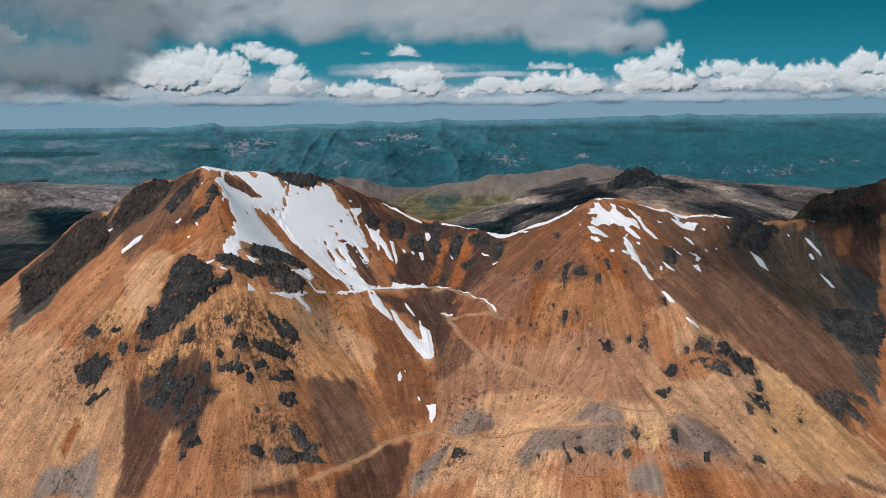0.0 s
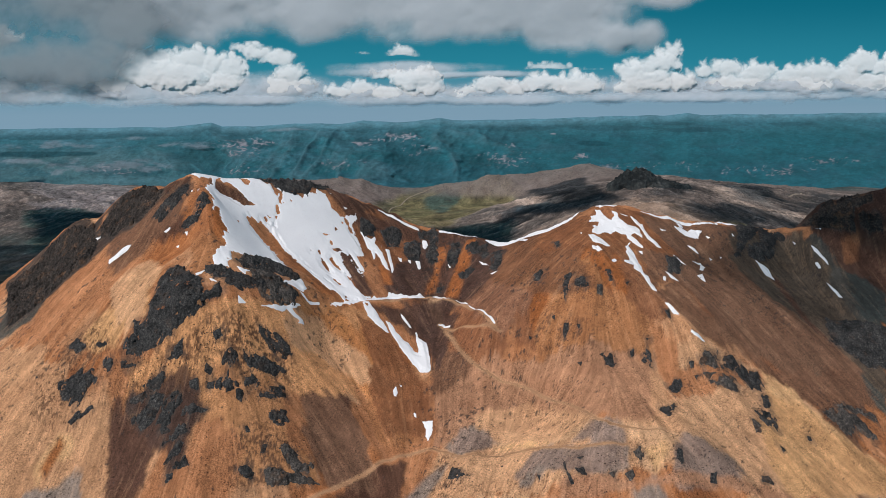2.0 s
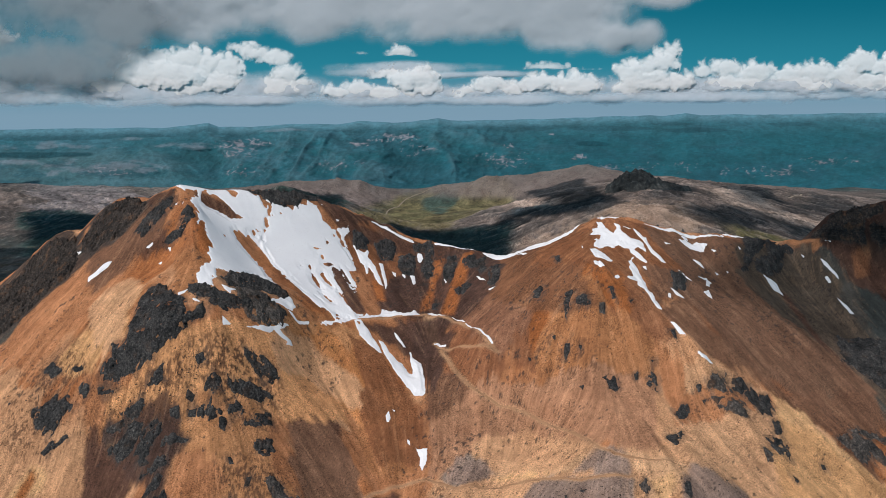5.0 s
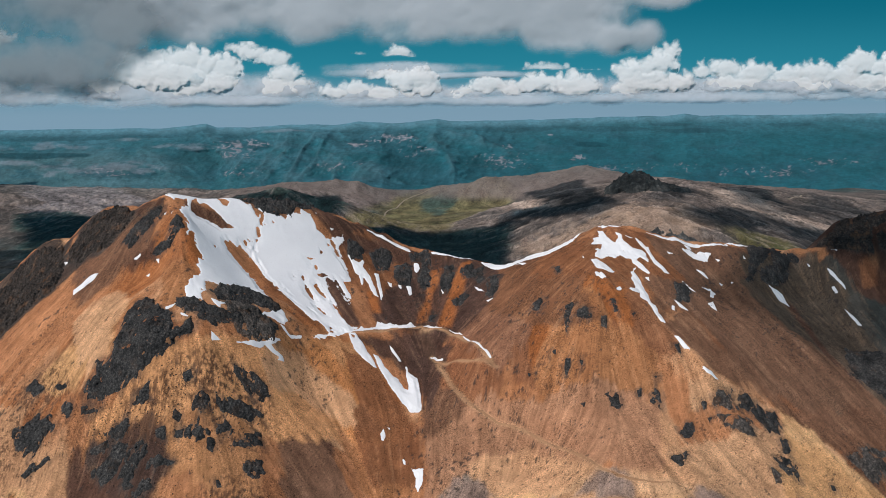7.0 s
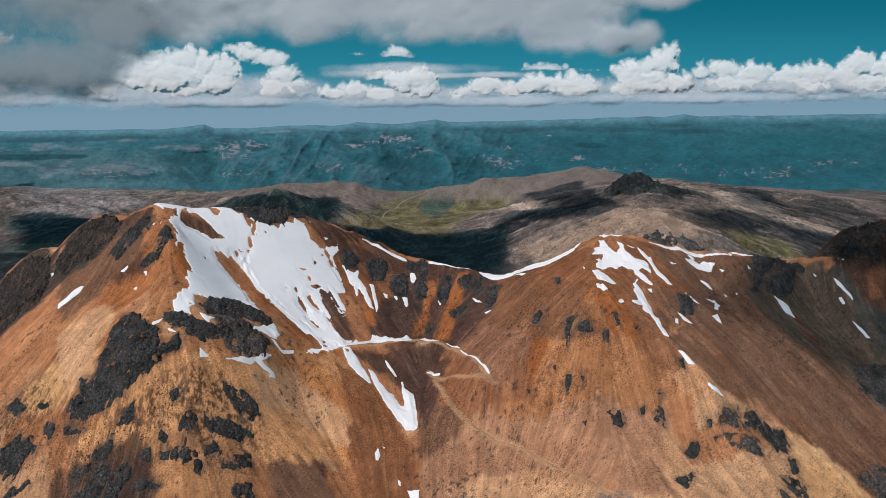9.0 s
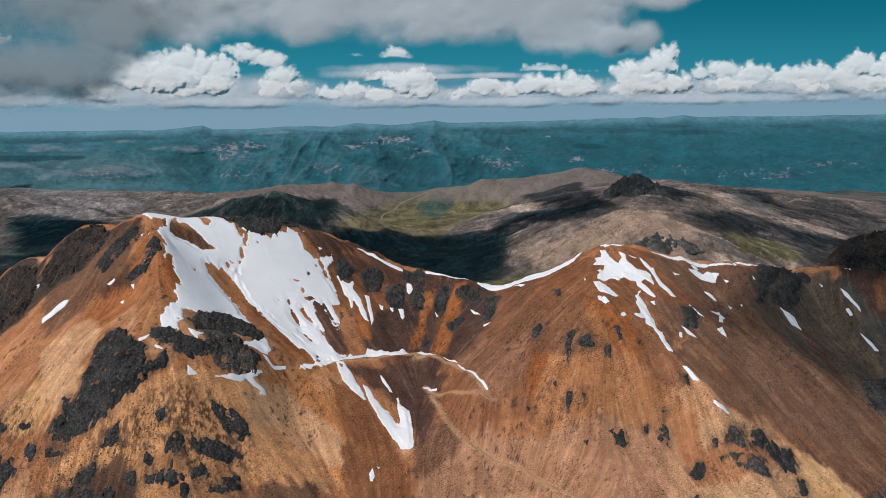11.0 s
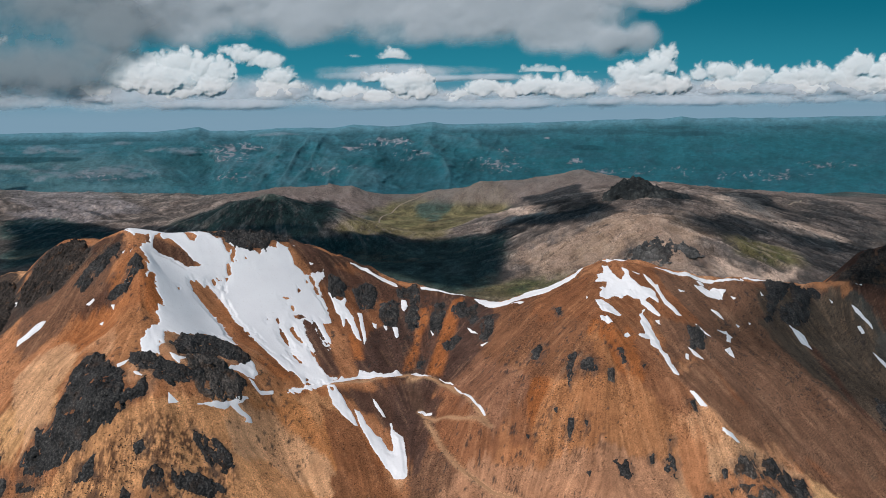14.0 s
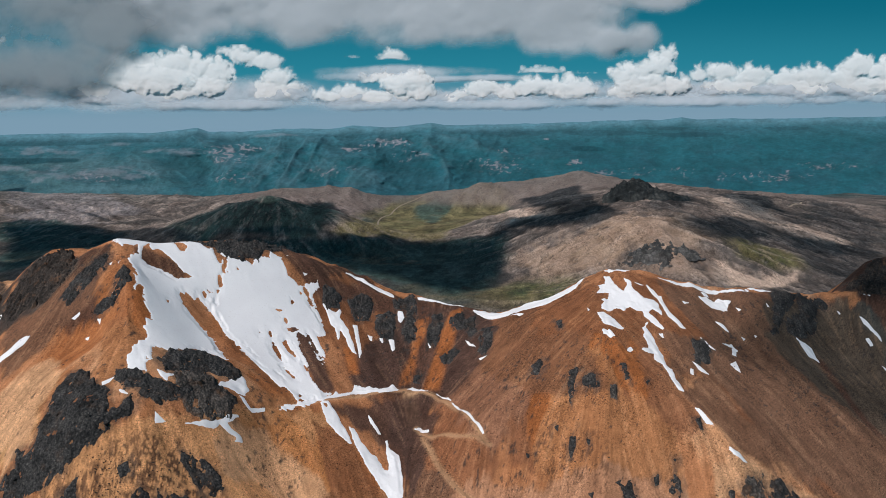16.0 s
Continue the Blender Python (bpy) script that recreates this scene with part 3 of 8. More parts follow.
TINTS.append(("clay", [(-6.8, 476.4), (6.7, 471.7), (20.1, 469.4), (30.9, 431.7), (40.2, 425.9), (56.8, 442.7), (66.2, 476.7), (52.6, 530.9), (35.4, 497.7), (20.1, 470.9)]))
TINTS.append(("umbery", [(-76.3, 511.4), (-71.3, 507.7), (-65.8, 501.7), (-59.2, 495.4), (-51.9, 483.4), (-46.9, 470.2), (-48.7, 467.4), (-56, 466.2), (-62.5, 479.7), (-73, 496.2)]))
TINTS.append(("umbery", [(-37.4, 496.9), (-15.8, 509.4), (-12.4, 482.7), (-30, 477.2)]))
TINTS.append(("umber", [(-13.3, 506.9), (-6.2, 510.2), (-3.4, 489.4), (-11.3, 482.9)]))
TINTS.append(("umber", [(9.5, 495.2), (18.2, 513.2), (25.1, 502.9), (19.7, 483.4), (11.6, 474.2), (3.7, 474.2)]))
TINTS.append(("copper", [(-59.1, 502.9), (-50.1, 505.9), (-36.6, 475.7), (-42.2, 466.9), (-50.5, 481.2)]))
TINTS.append(("rust", [(-1.8, 542.9), (6, 534.7), (-0.8, 512.2), (-3.4, 489.4), (-10.2, 485.4), (-3.8, 512.7)]))
TINTS.append(("rust", [(14.7, 522.2), (21.4, 535.9), (26.6, 539.9), (18.7, 509.4), (11.6, 480.4), (4.8, 482.4)]))
TINTS.append(("amber", [(-140.6, 398.7), (-141.9, 410.2), (-142, 414.9), (-137.7, 427.9), (-134.8, 440.2), (-140.4, 445.2), (-161.3, 446.9)]))
TINTS.append(("gold", [(-192.2, 405.7), (-191, 414.7), (-183.8, 426.9), (-170, 416.9), (-167.7, 397.9), (-169.6, 390.2), (-175.9, 391.7), (-178.9, 384.4), (-183.7, 379.2), (-203.1, 392.7)]))
TINTS.append(("tawny", [(-146.6, 379.2), (-130.1, 389.7), (-122.7, 394.7), (-114.8, 397.2), (-114.1, 384.4), (-126.1, 373.2), (-141.2, 371.2)]))
TINTS.append(("tawny", [(-100.6, 401.4), (-88.4, 406.4), (-77.4, 406.2), (-63.6, 389.7), (-66.2, 376.4), (-77.3, 379.2), (-85.6, 390.2), (-90.6, 394.4)]))
TINTS.append(("amber", [(-95, 419.2), (-80.9, 430.2), (-62.9, 428.4), (-66.1, 456.2), (-83.9, 448.7)]))
TINTS.append(("copper", [(-87.8, 373.2), (-83.4, 377.7), (-75.7, 369.4), (-70.9, 352.9), (-67.4, 343.7), (-77.8, 346.9), (-81.6, 351.4)]))
TINTS.append(("basalt", [(-169.7, 358.9), (-162.5, 362.9), (-148.5, 359.4), (-136.2, 356.7), (-121.5, 351.4), (-130.3, 343.4), (-131.5, 337.4), (-126.3, 329.7), (-132.8, 325.7), (-139.8, 326.7), (-141, 338.9), (-149.2, 345.2), (-163.8, 350.9)]))
TINTS.append(("umber", [(-176.3, 358.4), (-174.6, 362.2), (-167.9, 352.2), (-162.3, 348.2), (-147.9, 342.7), (-147.4, 329.9), (-147.3, 321.7), (-166.1, 324.9), (-171.2, 338.4), (-173, 346.7)]))
TINTS.append(("brownish", [(-77.6, 384.2), (-70.8, 390.9), (-57, 382.7), (-42.5, 363.2), (-37.3, 337.9), (-62, 331.9), (-69.5, 352.7), (-76.2, 366.4)]))
TINTS.append(("ember", [(-155.1, 370.9), (-143.5, 379.7), (-130.1, 389.9), (-122.8, 395.2), (-115, 398.2), (-108.3, 396.4), (-111.3, 381.4), (-122.4, 375.2), (-130.5, 370.2), (-143.2, 366.9)]))
TINTS.append(("umbery", [(-45.7, 457.4), (-6.3, 476.9), (10, 480.2), (6.6, 438.2), (1, 415.2), (-4.7, 415.9), (-11.5, 443.2), (-42.5, 455.7)]))
TINTS.append(("umbery", [(-52.1, 493.2), (-34.3, 500.9), (-30, 477.2), (-36.6, 475.7), (-45.3, 484.2)]))
TINTS.append(("sienna", [(-93.9, 415.4), (-77.9, 438.9), (-50.8, 451.4), (-30.9, 424.4), (-13, 407.4), (-14.3, 392.4), (-29.1, 393.2), (-45.9, 397.7), (-58.7, 395.7), (-71.4, 395.2), (-81.5, 398.7), (-90.5, 404.9)]))
TINTS.append(("amber", [(-45.3, 391.4), (-12.6, 387.2), (-10.6, 367.9), (-24, 358.7), (-36.4, 362.7)]))
TINTS.append(("ember", [(-155.2, 384.9), (-142, 389.2), (-113, 403.9), (-85.8, 414.2), (-78.9, 394.7), (-155.7, 373.4)]))
TINTS.append(("basalt", [(-361.7, 566.2), (-343.6, 569.9), (-331.5, 576.2), (-322.7, 579.7), (-302.9, 571.4), (-269, 533.4), (-254.2, 516.4), (-250.4, 533.9), (-245.3, 538.4), (-235.5, 536.9), (-216.1, 528.9), (-190, 488.2), (-195.3, 480.7), (-203.6, 471.2), (-216.5, 468.7), (-221.4, 461.9), (-229, 452.9), (-240.6, 452.4), (-257.9, 440.7), (-277.2, 434.2)]))
TINTS.append(("sorrel", [(50.9, 533.7), (96.5, 543.2), (116.5, 534.7), (129.5, 528.9), (105.4, 486.7), (93.3, 459.9), (94.8, 438.9), (77.4, 439.4), (50.2, 459.2), (36.8, 489.4)]))
TINTS.append(("brownish", [(131.3, 522.2), (163.3, 520.9), (219.6, 533.2), (198.7, 484.2), (138.3, 445.4), (129.9, 491.4)]))
TINTS.append(("umbery", [(-65.9, 536.9), (-46.9, 561.2), (-16.1, 554.2), (1.2, 547.2), (29.1, 539.7), (47, 530.7), (44, 495.2), (19.7, 477.4), (-6.5, 481.7), (-32.1, 476.4), (-46.7, 492.2), (-58.8, 521.7)]))
TINTS.append(("copper", [(-59.2, 503.4), (-50.1, 505.9), (-36.6, 475.7), (-42.3, 467.2), (-50.6, 481.4)]))
TINTS.append(("rust", [(-1.8, 542.9), (6, 534.7), (-0.8, 512.2), (-3.4, 489.4), (-10.2, 485.4), (-3.8, 512.7)]))
TINTS.append(("rust", [(14.7, 522.2), (21.4, 535.9), (26.6, 539.9), (18.7, 509.4), (11.6, 480.2), (4.8, 482.4)]))
TINTS.append(("rust", [(-51.7, 530.9), (-43, 517.2), (-35.3, 486.4), (-39.8, 485.4), (-47.2, 511.2)]))
TINTS.append(("bistre", [(298.9, 578.9), (304.1, 570.2), (313.8, 571.4), (321.5, 567.9), (347.4, 578.4), (365.6, 576.2), (342.4, 534.7), (325, 536.9), (308.9, 542.7)]))
TINTS.append(("russet", [(315.9, 545.2), (327.7, 545.4), (325.1, 533.9), (316.7, 519.9), (307, 517.7), (311.7, 533.4)]))
TINTS.append(("basalt", [(-368.4, 577.4), (-353.1, 586.7), (-341.4, 593.9), (-324.8, 583.9), (-307.6, 580.9), (-290.3, 575.2), (-257.9, 524.9), (-238.9, 489.9), (-238.2, 463.4), (-262.2, 448.4), (-280.1, 438.9)]))
TINTS.append(("apricot", [(-102.8, 415.2), (-85.8, 434.9), (-65.6, 424.9), (-56.3, 401.9), (-48.8, 390.4), (-81.1, 377.9), (-93.0, 395.4)]))
TINTS.append(("flame", [(-86.9, 426.0), (-71.1, 442.0), (-45.7, 433.2), (-20.0, 411.0), (-13.5, 397.0), (-41.1, 392.7), (-66.2, 410.7), (-85.5, 411.7)]))
TINTS.append(("apricot", [(-162.2, 371.5), (-131.5, 388.5), (-115.1, 402.7), (-97.6, 406.2), (-87.8, 397.7), (-85.5, 375.2), (-172.8, 365.2)]))
TINTS.append(("apricot", [(-154.5, 373.4), (-141.8, 381.7), (-131.9, 387.7), (-126.3, 395.9), (-115.9, 405.4), (-106.7, 407.9), (-94.9, 410.4), (-87.5, 410.2), (-82.9, 400.9), (-85.5, 391.2)]))
TINTS.append(("madder", [(96.5, 543.2), (117.1, 537.2), (131.1, 535.2), (146.4, 524.9), (154.3, 504.7), (165.6, 487.2), (142.3, 477.2), (112.8, 464.2), (90.4, 476.4), (72.9, 486.9), (69.4, 509.2)]))
TINTS.append(("madder", [(-70.7, 533.7), (-50.1, 556.7), (-19.9, 555.2), (-18.9, 533.2), (-34.9, 508.7), (-48.0, 503.4), (-61.5, 516.2)]))
TINTS.append(("fawn", [(-93.9, 415.4), (-76.8, 431.7), (-47.8, 418.9), (-29.6, 400.9), (-46.2, 400.9), (-73.7, 409.4), (-88.1, 400.2)]))
TINTS.append(("fawn", [(-199.7, 419.9), (-192.8, 428.2), (-182.5, 435.7), (-175.9, 433.9), (-169.2, 409.7), (-169.8, 391.7), (-176.7, 384.4), (-179.2, 381.7)]))
TINTS.append(("fawn", [(152.6, 319.3), (153.7, 343.8), (183.6, 370.3), (206.9, 364.0), (238.9, 348.3), (235.2, 341.8)]))
TINTS.append(("bistre", [(297.0, 575.9), (299.1, 566.9), (306.3, 560.7), (320.0, 559.9), (334.1, 556.9), (321.1, 533.9), (305.4, 533.9), (291.7, 541.2)]))
TINTS.append(("umbery", [(-169.2, 361.4), (-156.0, 364.2), (-133.4, 359.7), (-122.6, 351.9), (-128.6, 342.4), (-127.6, 329.4), (-134.0, 323.2), (-141.6, 333.2), (-156.3, 346.4)]))
TINTS.append(("gold", [(192.2, 389.5), (210.4, 385.0), (217.7, 372.5), (247.1, 361.5), (235.2, 341.8), (175.9, 326.0), (173.9, 355.3)]))
TINTS.append(("loam", [(59.4, 329.5), (97.4, 322.5), (140.7, 325.5), (176.5, 327.3), (174.8, 323.5), (57.4, 316.8)]))
TINTS.append(("bistre", [(288, 556), (300, 590), (340, 596), (420, 610), (420, 545), (330, 538), (298, 548)]))
TINTS.append(("umber", [(-162.9, 499.7), (-149.6, 506.7), (-134.5, 503.7), (-135.4, 495.4), (-148.7, 493.4), (-159.2, 489.7)]))
TINTS.append(("umber", [(-93.2, 551.2), (-80.6, 561.4), (-62.3, 550.9), (-62.3, 536.9), (-70.9, 535.2), (-83.5, 537.7)]))
TINTS.append(("madder", [(-49.9, 443.7), (-37.9, 439.9), (-20.3, 420.2), (-5.5, 395.9), (-0.8, 369.7), (-32.0, 368.2), (-41.1, 403.4)]))
TINTS.append(("umber", [(-66.5, 542.2), (-38.9, 556.7), (-16.0, 551.9), (6.8, 543.4), (3.1, 536.9), (-19.3, 541.4), (-44.8, 540.2), (-65.2, 532.2)]))
TINTS.append(("pepper", [(-174.1, 368.9), (-157.6, 371.9), (-143.7, 380.4), (-130.1, 389.7), (-115, 398.2), (-118.3, 375.9), (-121.9, 356.4), (-166.7, 359.4)]))
TINTS.append(("pepper", [(-122.7, 394.7), (-108.8, 398.9), (-91.4, 398.7), (-84.8, 379.4), (-100.8, 361.7), (-117.6, 363.7), (-120.2, 383.9)]))
TINTS.append(("pepper", [(-110.7, 344.7), (-98.3, 350.4), (-77.5, 345.2), (-63.6, 331.9), (-104.8, 320.9)]))
TINTS.append(("pepper", [(-220.6, 399.7), (-192.1, 393.9), (-181.2, 378.4), (-185.3, 371.7), (-212.8, 383.7)]))
TINTS.append(("speck", [(68.2, 435.2), (84.6, 423.4), (96.3, 416.2), (89.3, 398.2), (69.4, 409.4), (53.5, 413.9)]))
TINTS.append(("pepper", [(140.4, 398.9), (166.2, 402.7), (176.4, 392.4), (143.4, 379.9)]))
TINTS.append(("grit", [(-174.1, 368.9), (-157.6, 371.9), (-143.7, 380.4), (-134, 380.2), (-133.7, 370.9), (-138.5, 361.2), (-146.4, 356.2), (-166.7, 359.4)]))
TINTS.append(("grit", [(-114.1, 394.2), (-105.6, 398.9), (-88.7, 395.7), (-86.8, 368.2), (-100.8, 361.7), (-109.8, 365.4), (-118, 374.4)]))
TINTS.append(("grit", [(-128.5, 387.9), (-108.6, 401.7), (-93.5, 397.7), (-87.1, 388.4), (-91.8, 376.2), (-111.3, 367.7), (-123.5, 373.2)]))
ROCKS = []
ROCKS.append(([(-254.6, 522.4), (-251.3, 536.2), (-246, 540.2), (-236.5, 539.4), (-227.7, 539.2), (-219.5, 537.2), (-193.9, 493.2), (-195.1, 483.4), (-203, 472.7), (-216.4, 473.2), (-221.3, 466.2), (-241.5, 493.4)], "jagged dark rock wall with rusty tops on the western crest"))
ROCKS.append(([(-363.6, 569.4), (-344.8, 572.2), (-332.4, 577.9), (-323.7, 581.7), (-303.6, 572.9), (-289.1, 567.4), (-260.2, 522.7), (-234.5, 472.7), (-231.3, 457.7), (-243.2, 457.4), (-260, 444.4), (-278, 435.4)], "jagged grey rock tower beyond the western crest"))
ROCKS.append(([(-192.5, 469.7), (-187.3, 480.7), (-179.9, 490.2), (-173.1, 491.2), (-172.6, 479.9), (-178.6, 472.2), (-185.8, 464.7)], "dark rock rib slanting down from the western crest"))
ROCKS.append(([(-164.9, 483.4), (-158.7, 480.7), (-153, 470.9), (-158.5, 466.4), (-159.9, 459.2), (-165.2, 456.7), (-172.2, 458.7), (-171.2, 461.7), (-164.4, 465.7), (-164.1, 473.2)], "dark rock rib slanting down from the western peak"))
ROCKS.append(([(306.3, 559.2), (311.5, 566.9), (318.4, 567.7), (321.2, 563.9), (314.2, 553.7), (305.7, 553.7)], "jagged dark rock teeth on the eastern crest"))
ROCKS.append(([(297.7, 571.2), (302.7, 567.2), (305.7, 553.7), (317.5, 551.4), (326.3, 548.4), (326.2, 539.4), (321.1, 543.9), (310.4, 545.9), (297.7, 549.2)], "jagged dark rock band under the eastern crest"))
ROCKS.append(([(330.8, 548.9), (344.7, 550.2), (348.8, 546.9), (343.1, 535.9), (334.7, 536.2), (329, 539.2)], "jagged dark rock band under the eastern crest"))
ROCKS.append(([(321.3, 564.7), (336.8, 573.4), (347.7, 578.9), (345.4, 567.7), (354, 567.2), (350.1, 561.7), (339, 556.2), (329.1, 554.2), (319.2, 557.7)], "jagged rusty rock wall on the eastern crest"))
ROCKS.append(([(-167.2, 415.9), (-165.3, 420.7), (-159.6, 421.2), (-154.2, 417.4), (-147.1, 411.9), (-142, 410.2), (-137.7, 397.9), (-134.9, 401.7), (-131.3, 408.4), (-127.9, 404.2), (-130, 399.4), (-134.8, 392.9), (-138.1, 389.4), (-143.5, 385.2), (-146.8, 381.4), (-151.7, 379.4), (-156.2, 376.4), (-162.3, 374.7), (-165.6, 374.4), (-171.3, 374.9), (-174.8, 375.7), (-177.6, 375.9), (-178.5, 380.2), (-177, 382.4), (-174.4, 384.4), (-176.3, 389.7), (-174.4, 390.7), (-168.7, 389.2), (-167.3, 393.2), (-167.2, 397.9), (-168.2, 407.4), (-168.7, 413.4)], "large dark rock slab running down the spur"))
ROCKS.append(([(-126.9, 431.4), (-127, 439.4), (-125.2, 442.7), (-119.5, 451.4), (-113.7, 457.9), (-106.1, 459.7), (-101.8, 458.7), (-97.3, 456.9), (-93.2, 453.9), (-93.6, 446.9), (-97, 441.4), (-100.2, 439.2), (-104.5, 440.7), (-109.2, 436.9), (-113.9, 434.2), (-117.2, 427.4), (-122.3, 426.4)], "rounded black rock knob above the spur"))
ROCKS.append(([(-116.6, 425.9), (-113.8, 433.9), (-109, 436.4), (-104.3, 439.9), (-100.8, 437.7), (-99.2, 433.7), (-94.7, 432.9), (-91, 432.9), (-89.5, 429.9), (-89.7, 424.2), (-91.6, 420.7), (-95.2, 416.7), (-98, 413.9), (-102.8, 412.2), (-107, 411.7), (-109, 412.9), (-108.5, 417.2), (-106.8, 420.7), (-108.6, 423.4), (-113.1, 420.7)], "grey-brown rock shelf below the black knob"))
ROCKS.append(([(-141.2, 417.4), (-139.4, 419.9), (-135.7, 420.2), (-131.1, 420.2), (-131.3, 418.2), (-135, 415.9), (-136, 413.7), (-139.5, 414.4)], "rough dark volcanic outcrop on ochre scree"))
ROCKS.append(([(-135.6, 412.7), (-130.8, 414.4), (-126.2, 411.4), (-122.6, 416.4), (-118.1, 416.7), (-113, 420.4), (-108.5, 422.7), (-107.3, 420.2), (-109.7, 415.2), (-112.4, 412.4), (-118.4, 409.2), (-123.6, 408.9), (-128.2, 409.7)], "rough dark volcanic outcrop on ochre scree"))
ROCKS.append(([(-105.6, 398.9), (-101.1, 398.4), (-94.5, 398.2), (-89, 397.7), (-88, 394.9), (-89.9, 390.2), (-94, 389.2), (-98.5, 390.4), (-102.3, 393.2), (-105.9, 394.9)], "rough dark volcanic outcrop on ochre scree"))
ROCKS.append(([(-111.2, 380.7), (-105.4, 382.9), (-101.6, 384.4), (-96.8, 386.7), (-92.2, 385.2), (-89.7, 383.2), (-92.1, 378.9), (-96.6, 375.7), (-101.6, 374.7), (-107.9, 375.2), (-110.5, 377.4)], "rough dark volcanic outcrop on ochre scree"))
ROCKS.append(([(-121, 373.9), (-118.8, 377.7), (-114.6, 377.7), (-113, 375.2), (-116.1, 370.7), (-120.3, 370.9)], "rough dark volcanic outcrop on ochre scree"))
ROCKS.append(([(-118.9, 369.4), (-116.1, 370.7), (-114.1, 366.4), (-110.7, 364.9), (-111.6, 360.2), (-116.6, 359.7), (-121.2, 361.7), (-121.8, 363.9), (-119.1, 365.7)], "rough dark volcanic outcrop on ochre scree"))
ROCKS.append(([(-108.6, 368.9), (-105.3, 372.7), (-101, 371.9), (-99.3, 368.9), (-102.7, 365.7), (-106.8, 365.7)], "rough dark volcanic outcrop on ochre scree"))
ROCKS.append(([(-99.9, 366.7), (-93.8, 371.9), (-88.1, 374.7), (-87, 369.2), (-93, 363.4), (-99.1, 363.2)], "rough dark volcanic outcrop on ochre scree"))
ROCKS.append(([(-129.4, 369.9), (-125, 368.7), (-125.3, 365.7), (-129.5, 366.2)], "rough dark volcanic outcrop on ochre scree"))
ROCKS.append(([(-126.7, 363.2), (-122.9, 364.2), (-122.5, 360.7), (-126.9, 359.9)], "rough dark volcanic outcrop on ochre scree"))
ROCKS.append(([(-136.6, 361.9), (-131.5, 362.4), (-129.5, 358.4), (-134.7, 358.9)], "rough dark volcanic outcrop on ochre scree"))
ROCKS.append(([(-111, 361.9), (-107, 362.4), (-106.8, 356.9), (-110, 357.7)], "rough dark volcanic outcrop on ochre scree"))
ROCKS.append(([(-150.3, 372.9), (-146, 376.9), (-143.2, 378.4), (-142.6, 372.4), (-145.1, 369.9), (-149.2, 370.9)], "rough dark volcanic outcrop on ochre scree"))
ROCKS.append(([(-164.1, 364.7), (-158.8, 365.2), (-150.4, 366.2), (-148.1, 361.9), (-153, 360.2), (-161.2, 362.2)], "rough dark volcanic outcrop on ochre scree"))
ROCKS.append(([(-128.1, 381.7), (-124.6, 384.9), (-122.9, 382.2), (-125.4, 379.2)], "rough dark volcanic outcrop on ochre scree"))
ROCKS.append(([(-168.8, 359.4), (-166.2, 361.2), (-162.4, 362.4), (-158.6, 361.2), (-154.6, 358.4), (-158.8, 358.2), (-164, 357.7)], "rough dark volcanic outcrop on ochre scree"))
ROCKS.append(([(-156.7, 358.4), (-150.6, 359.4), (-148.3, 358.7), (-148.5, 354.4), (-150.5, 350.7), (-152, 347.4), (-156.1, 347.2), (-159.9, 349.2), (-162.4, 352.9), (-160.1, 355.4)], "rough dark volcanic outcrop on ochre scree"))
ROCKS.append(([(-148.1, 354.9), (-144.8, 357.9), (-140.7, 358.2), (-136, 355.9), (-136.4, 353.7), (-138.7, 351.4), (-141.3, 346.4), (-145.2, 345.7), (-148.9, 347.4), (-149, 350.9)], "rough dark volcanic outcrop on ochre scree"))
ROCKS.append(([(-136.9, 352.2), (-132, 352.9), (-126.9, 352.7), (-121.5, 351.2), (-124.9, 349.2), (-130.7, 348.4), (-137.6, 347.7)], "rough dark volcanic outcrop on ochre scree"))
ROCKS.append(([(-148, 344.9), (-143.8, 344.7), (-140.3, 342.9), (-144, 342.2)], "rough dark volcanic outcrop on ochre scree"))
ROCKS.append(([(-165.6, 352.9), (-163.5, 354.7), (-161.5, 350.4), (-163.6, 350.4)], "rough dark volcanic outcrop on ochre scree"))
ROCKS.append(([(-140.5, 343.7), (-137, 345.4), (-131.6, 344.7), (-130.1, 342.7), (-133.1, 339.4), (-135.8, 338.4), (-141.5, 337.2), (-143.4, 338.4), (-141.6, 340.9)], "rough dark volcanic outcrop on ochre scree"))
ROCKS.append(([(-138.6, 334.7), (-135.8, 338.4), (-131.5, 337.4), (-132.4, 333.7), (-135.7, 331.7), (-137.6, 328.7), (-139.9, 328.2), (-140.6, 330.2)], "rough dark volcanic outcrop on ochre scree"))
ROCKS.append(([(-132.4, 330.7), (-129.7, 334.4), (-127, 330.4), (-126.3, 328.2), (-129.4, 327.2), (-131.8, 325.7), (-134.8, 327.7), (-134.1, 329.9)], "rough dark volcanic outcrop on ochre scree"))
ROCKS.append(([(-137.3, 324.9), (-133.7, 325.7), (-132.9, 322.9), (-136.3, 321.7)], "rough dark volcanic outcrop on ochre scree"))
ROCKS.append(([(-93.9, 357.7), (-90.4, 360.4), (-84.9, 363.2), (-82.8, 357.7), (-83.8, 352.7), (-88, 353.4), (-92.2, 354.2)], "rough dark volcanic outcrop on ochre scree"))
ROCKS.append(([(-103.3, 346.4), (-101.7, 347.9), (-99.6, 344.9), (-101.7, 343.7)], "rough dark volcanic outcrop on ochre scree"))
ROCKS.append(([(-101.9, 328.2), (-98.6, 330.2), (-94.4, 328.2), (-94.7, 325.4), (-98.4, 325.2)], "rough dark volcanic outcrop on ochre scree"))
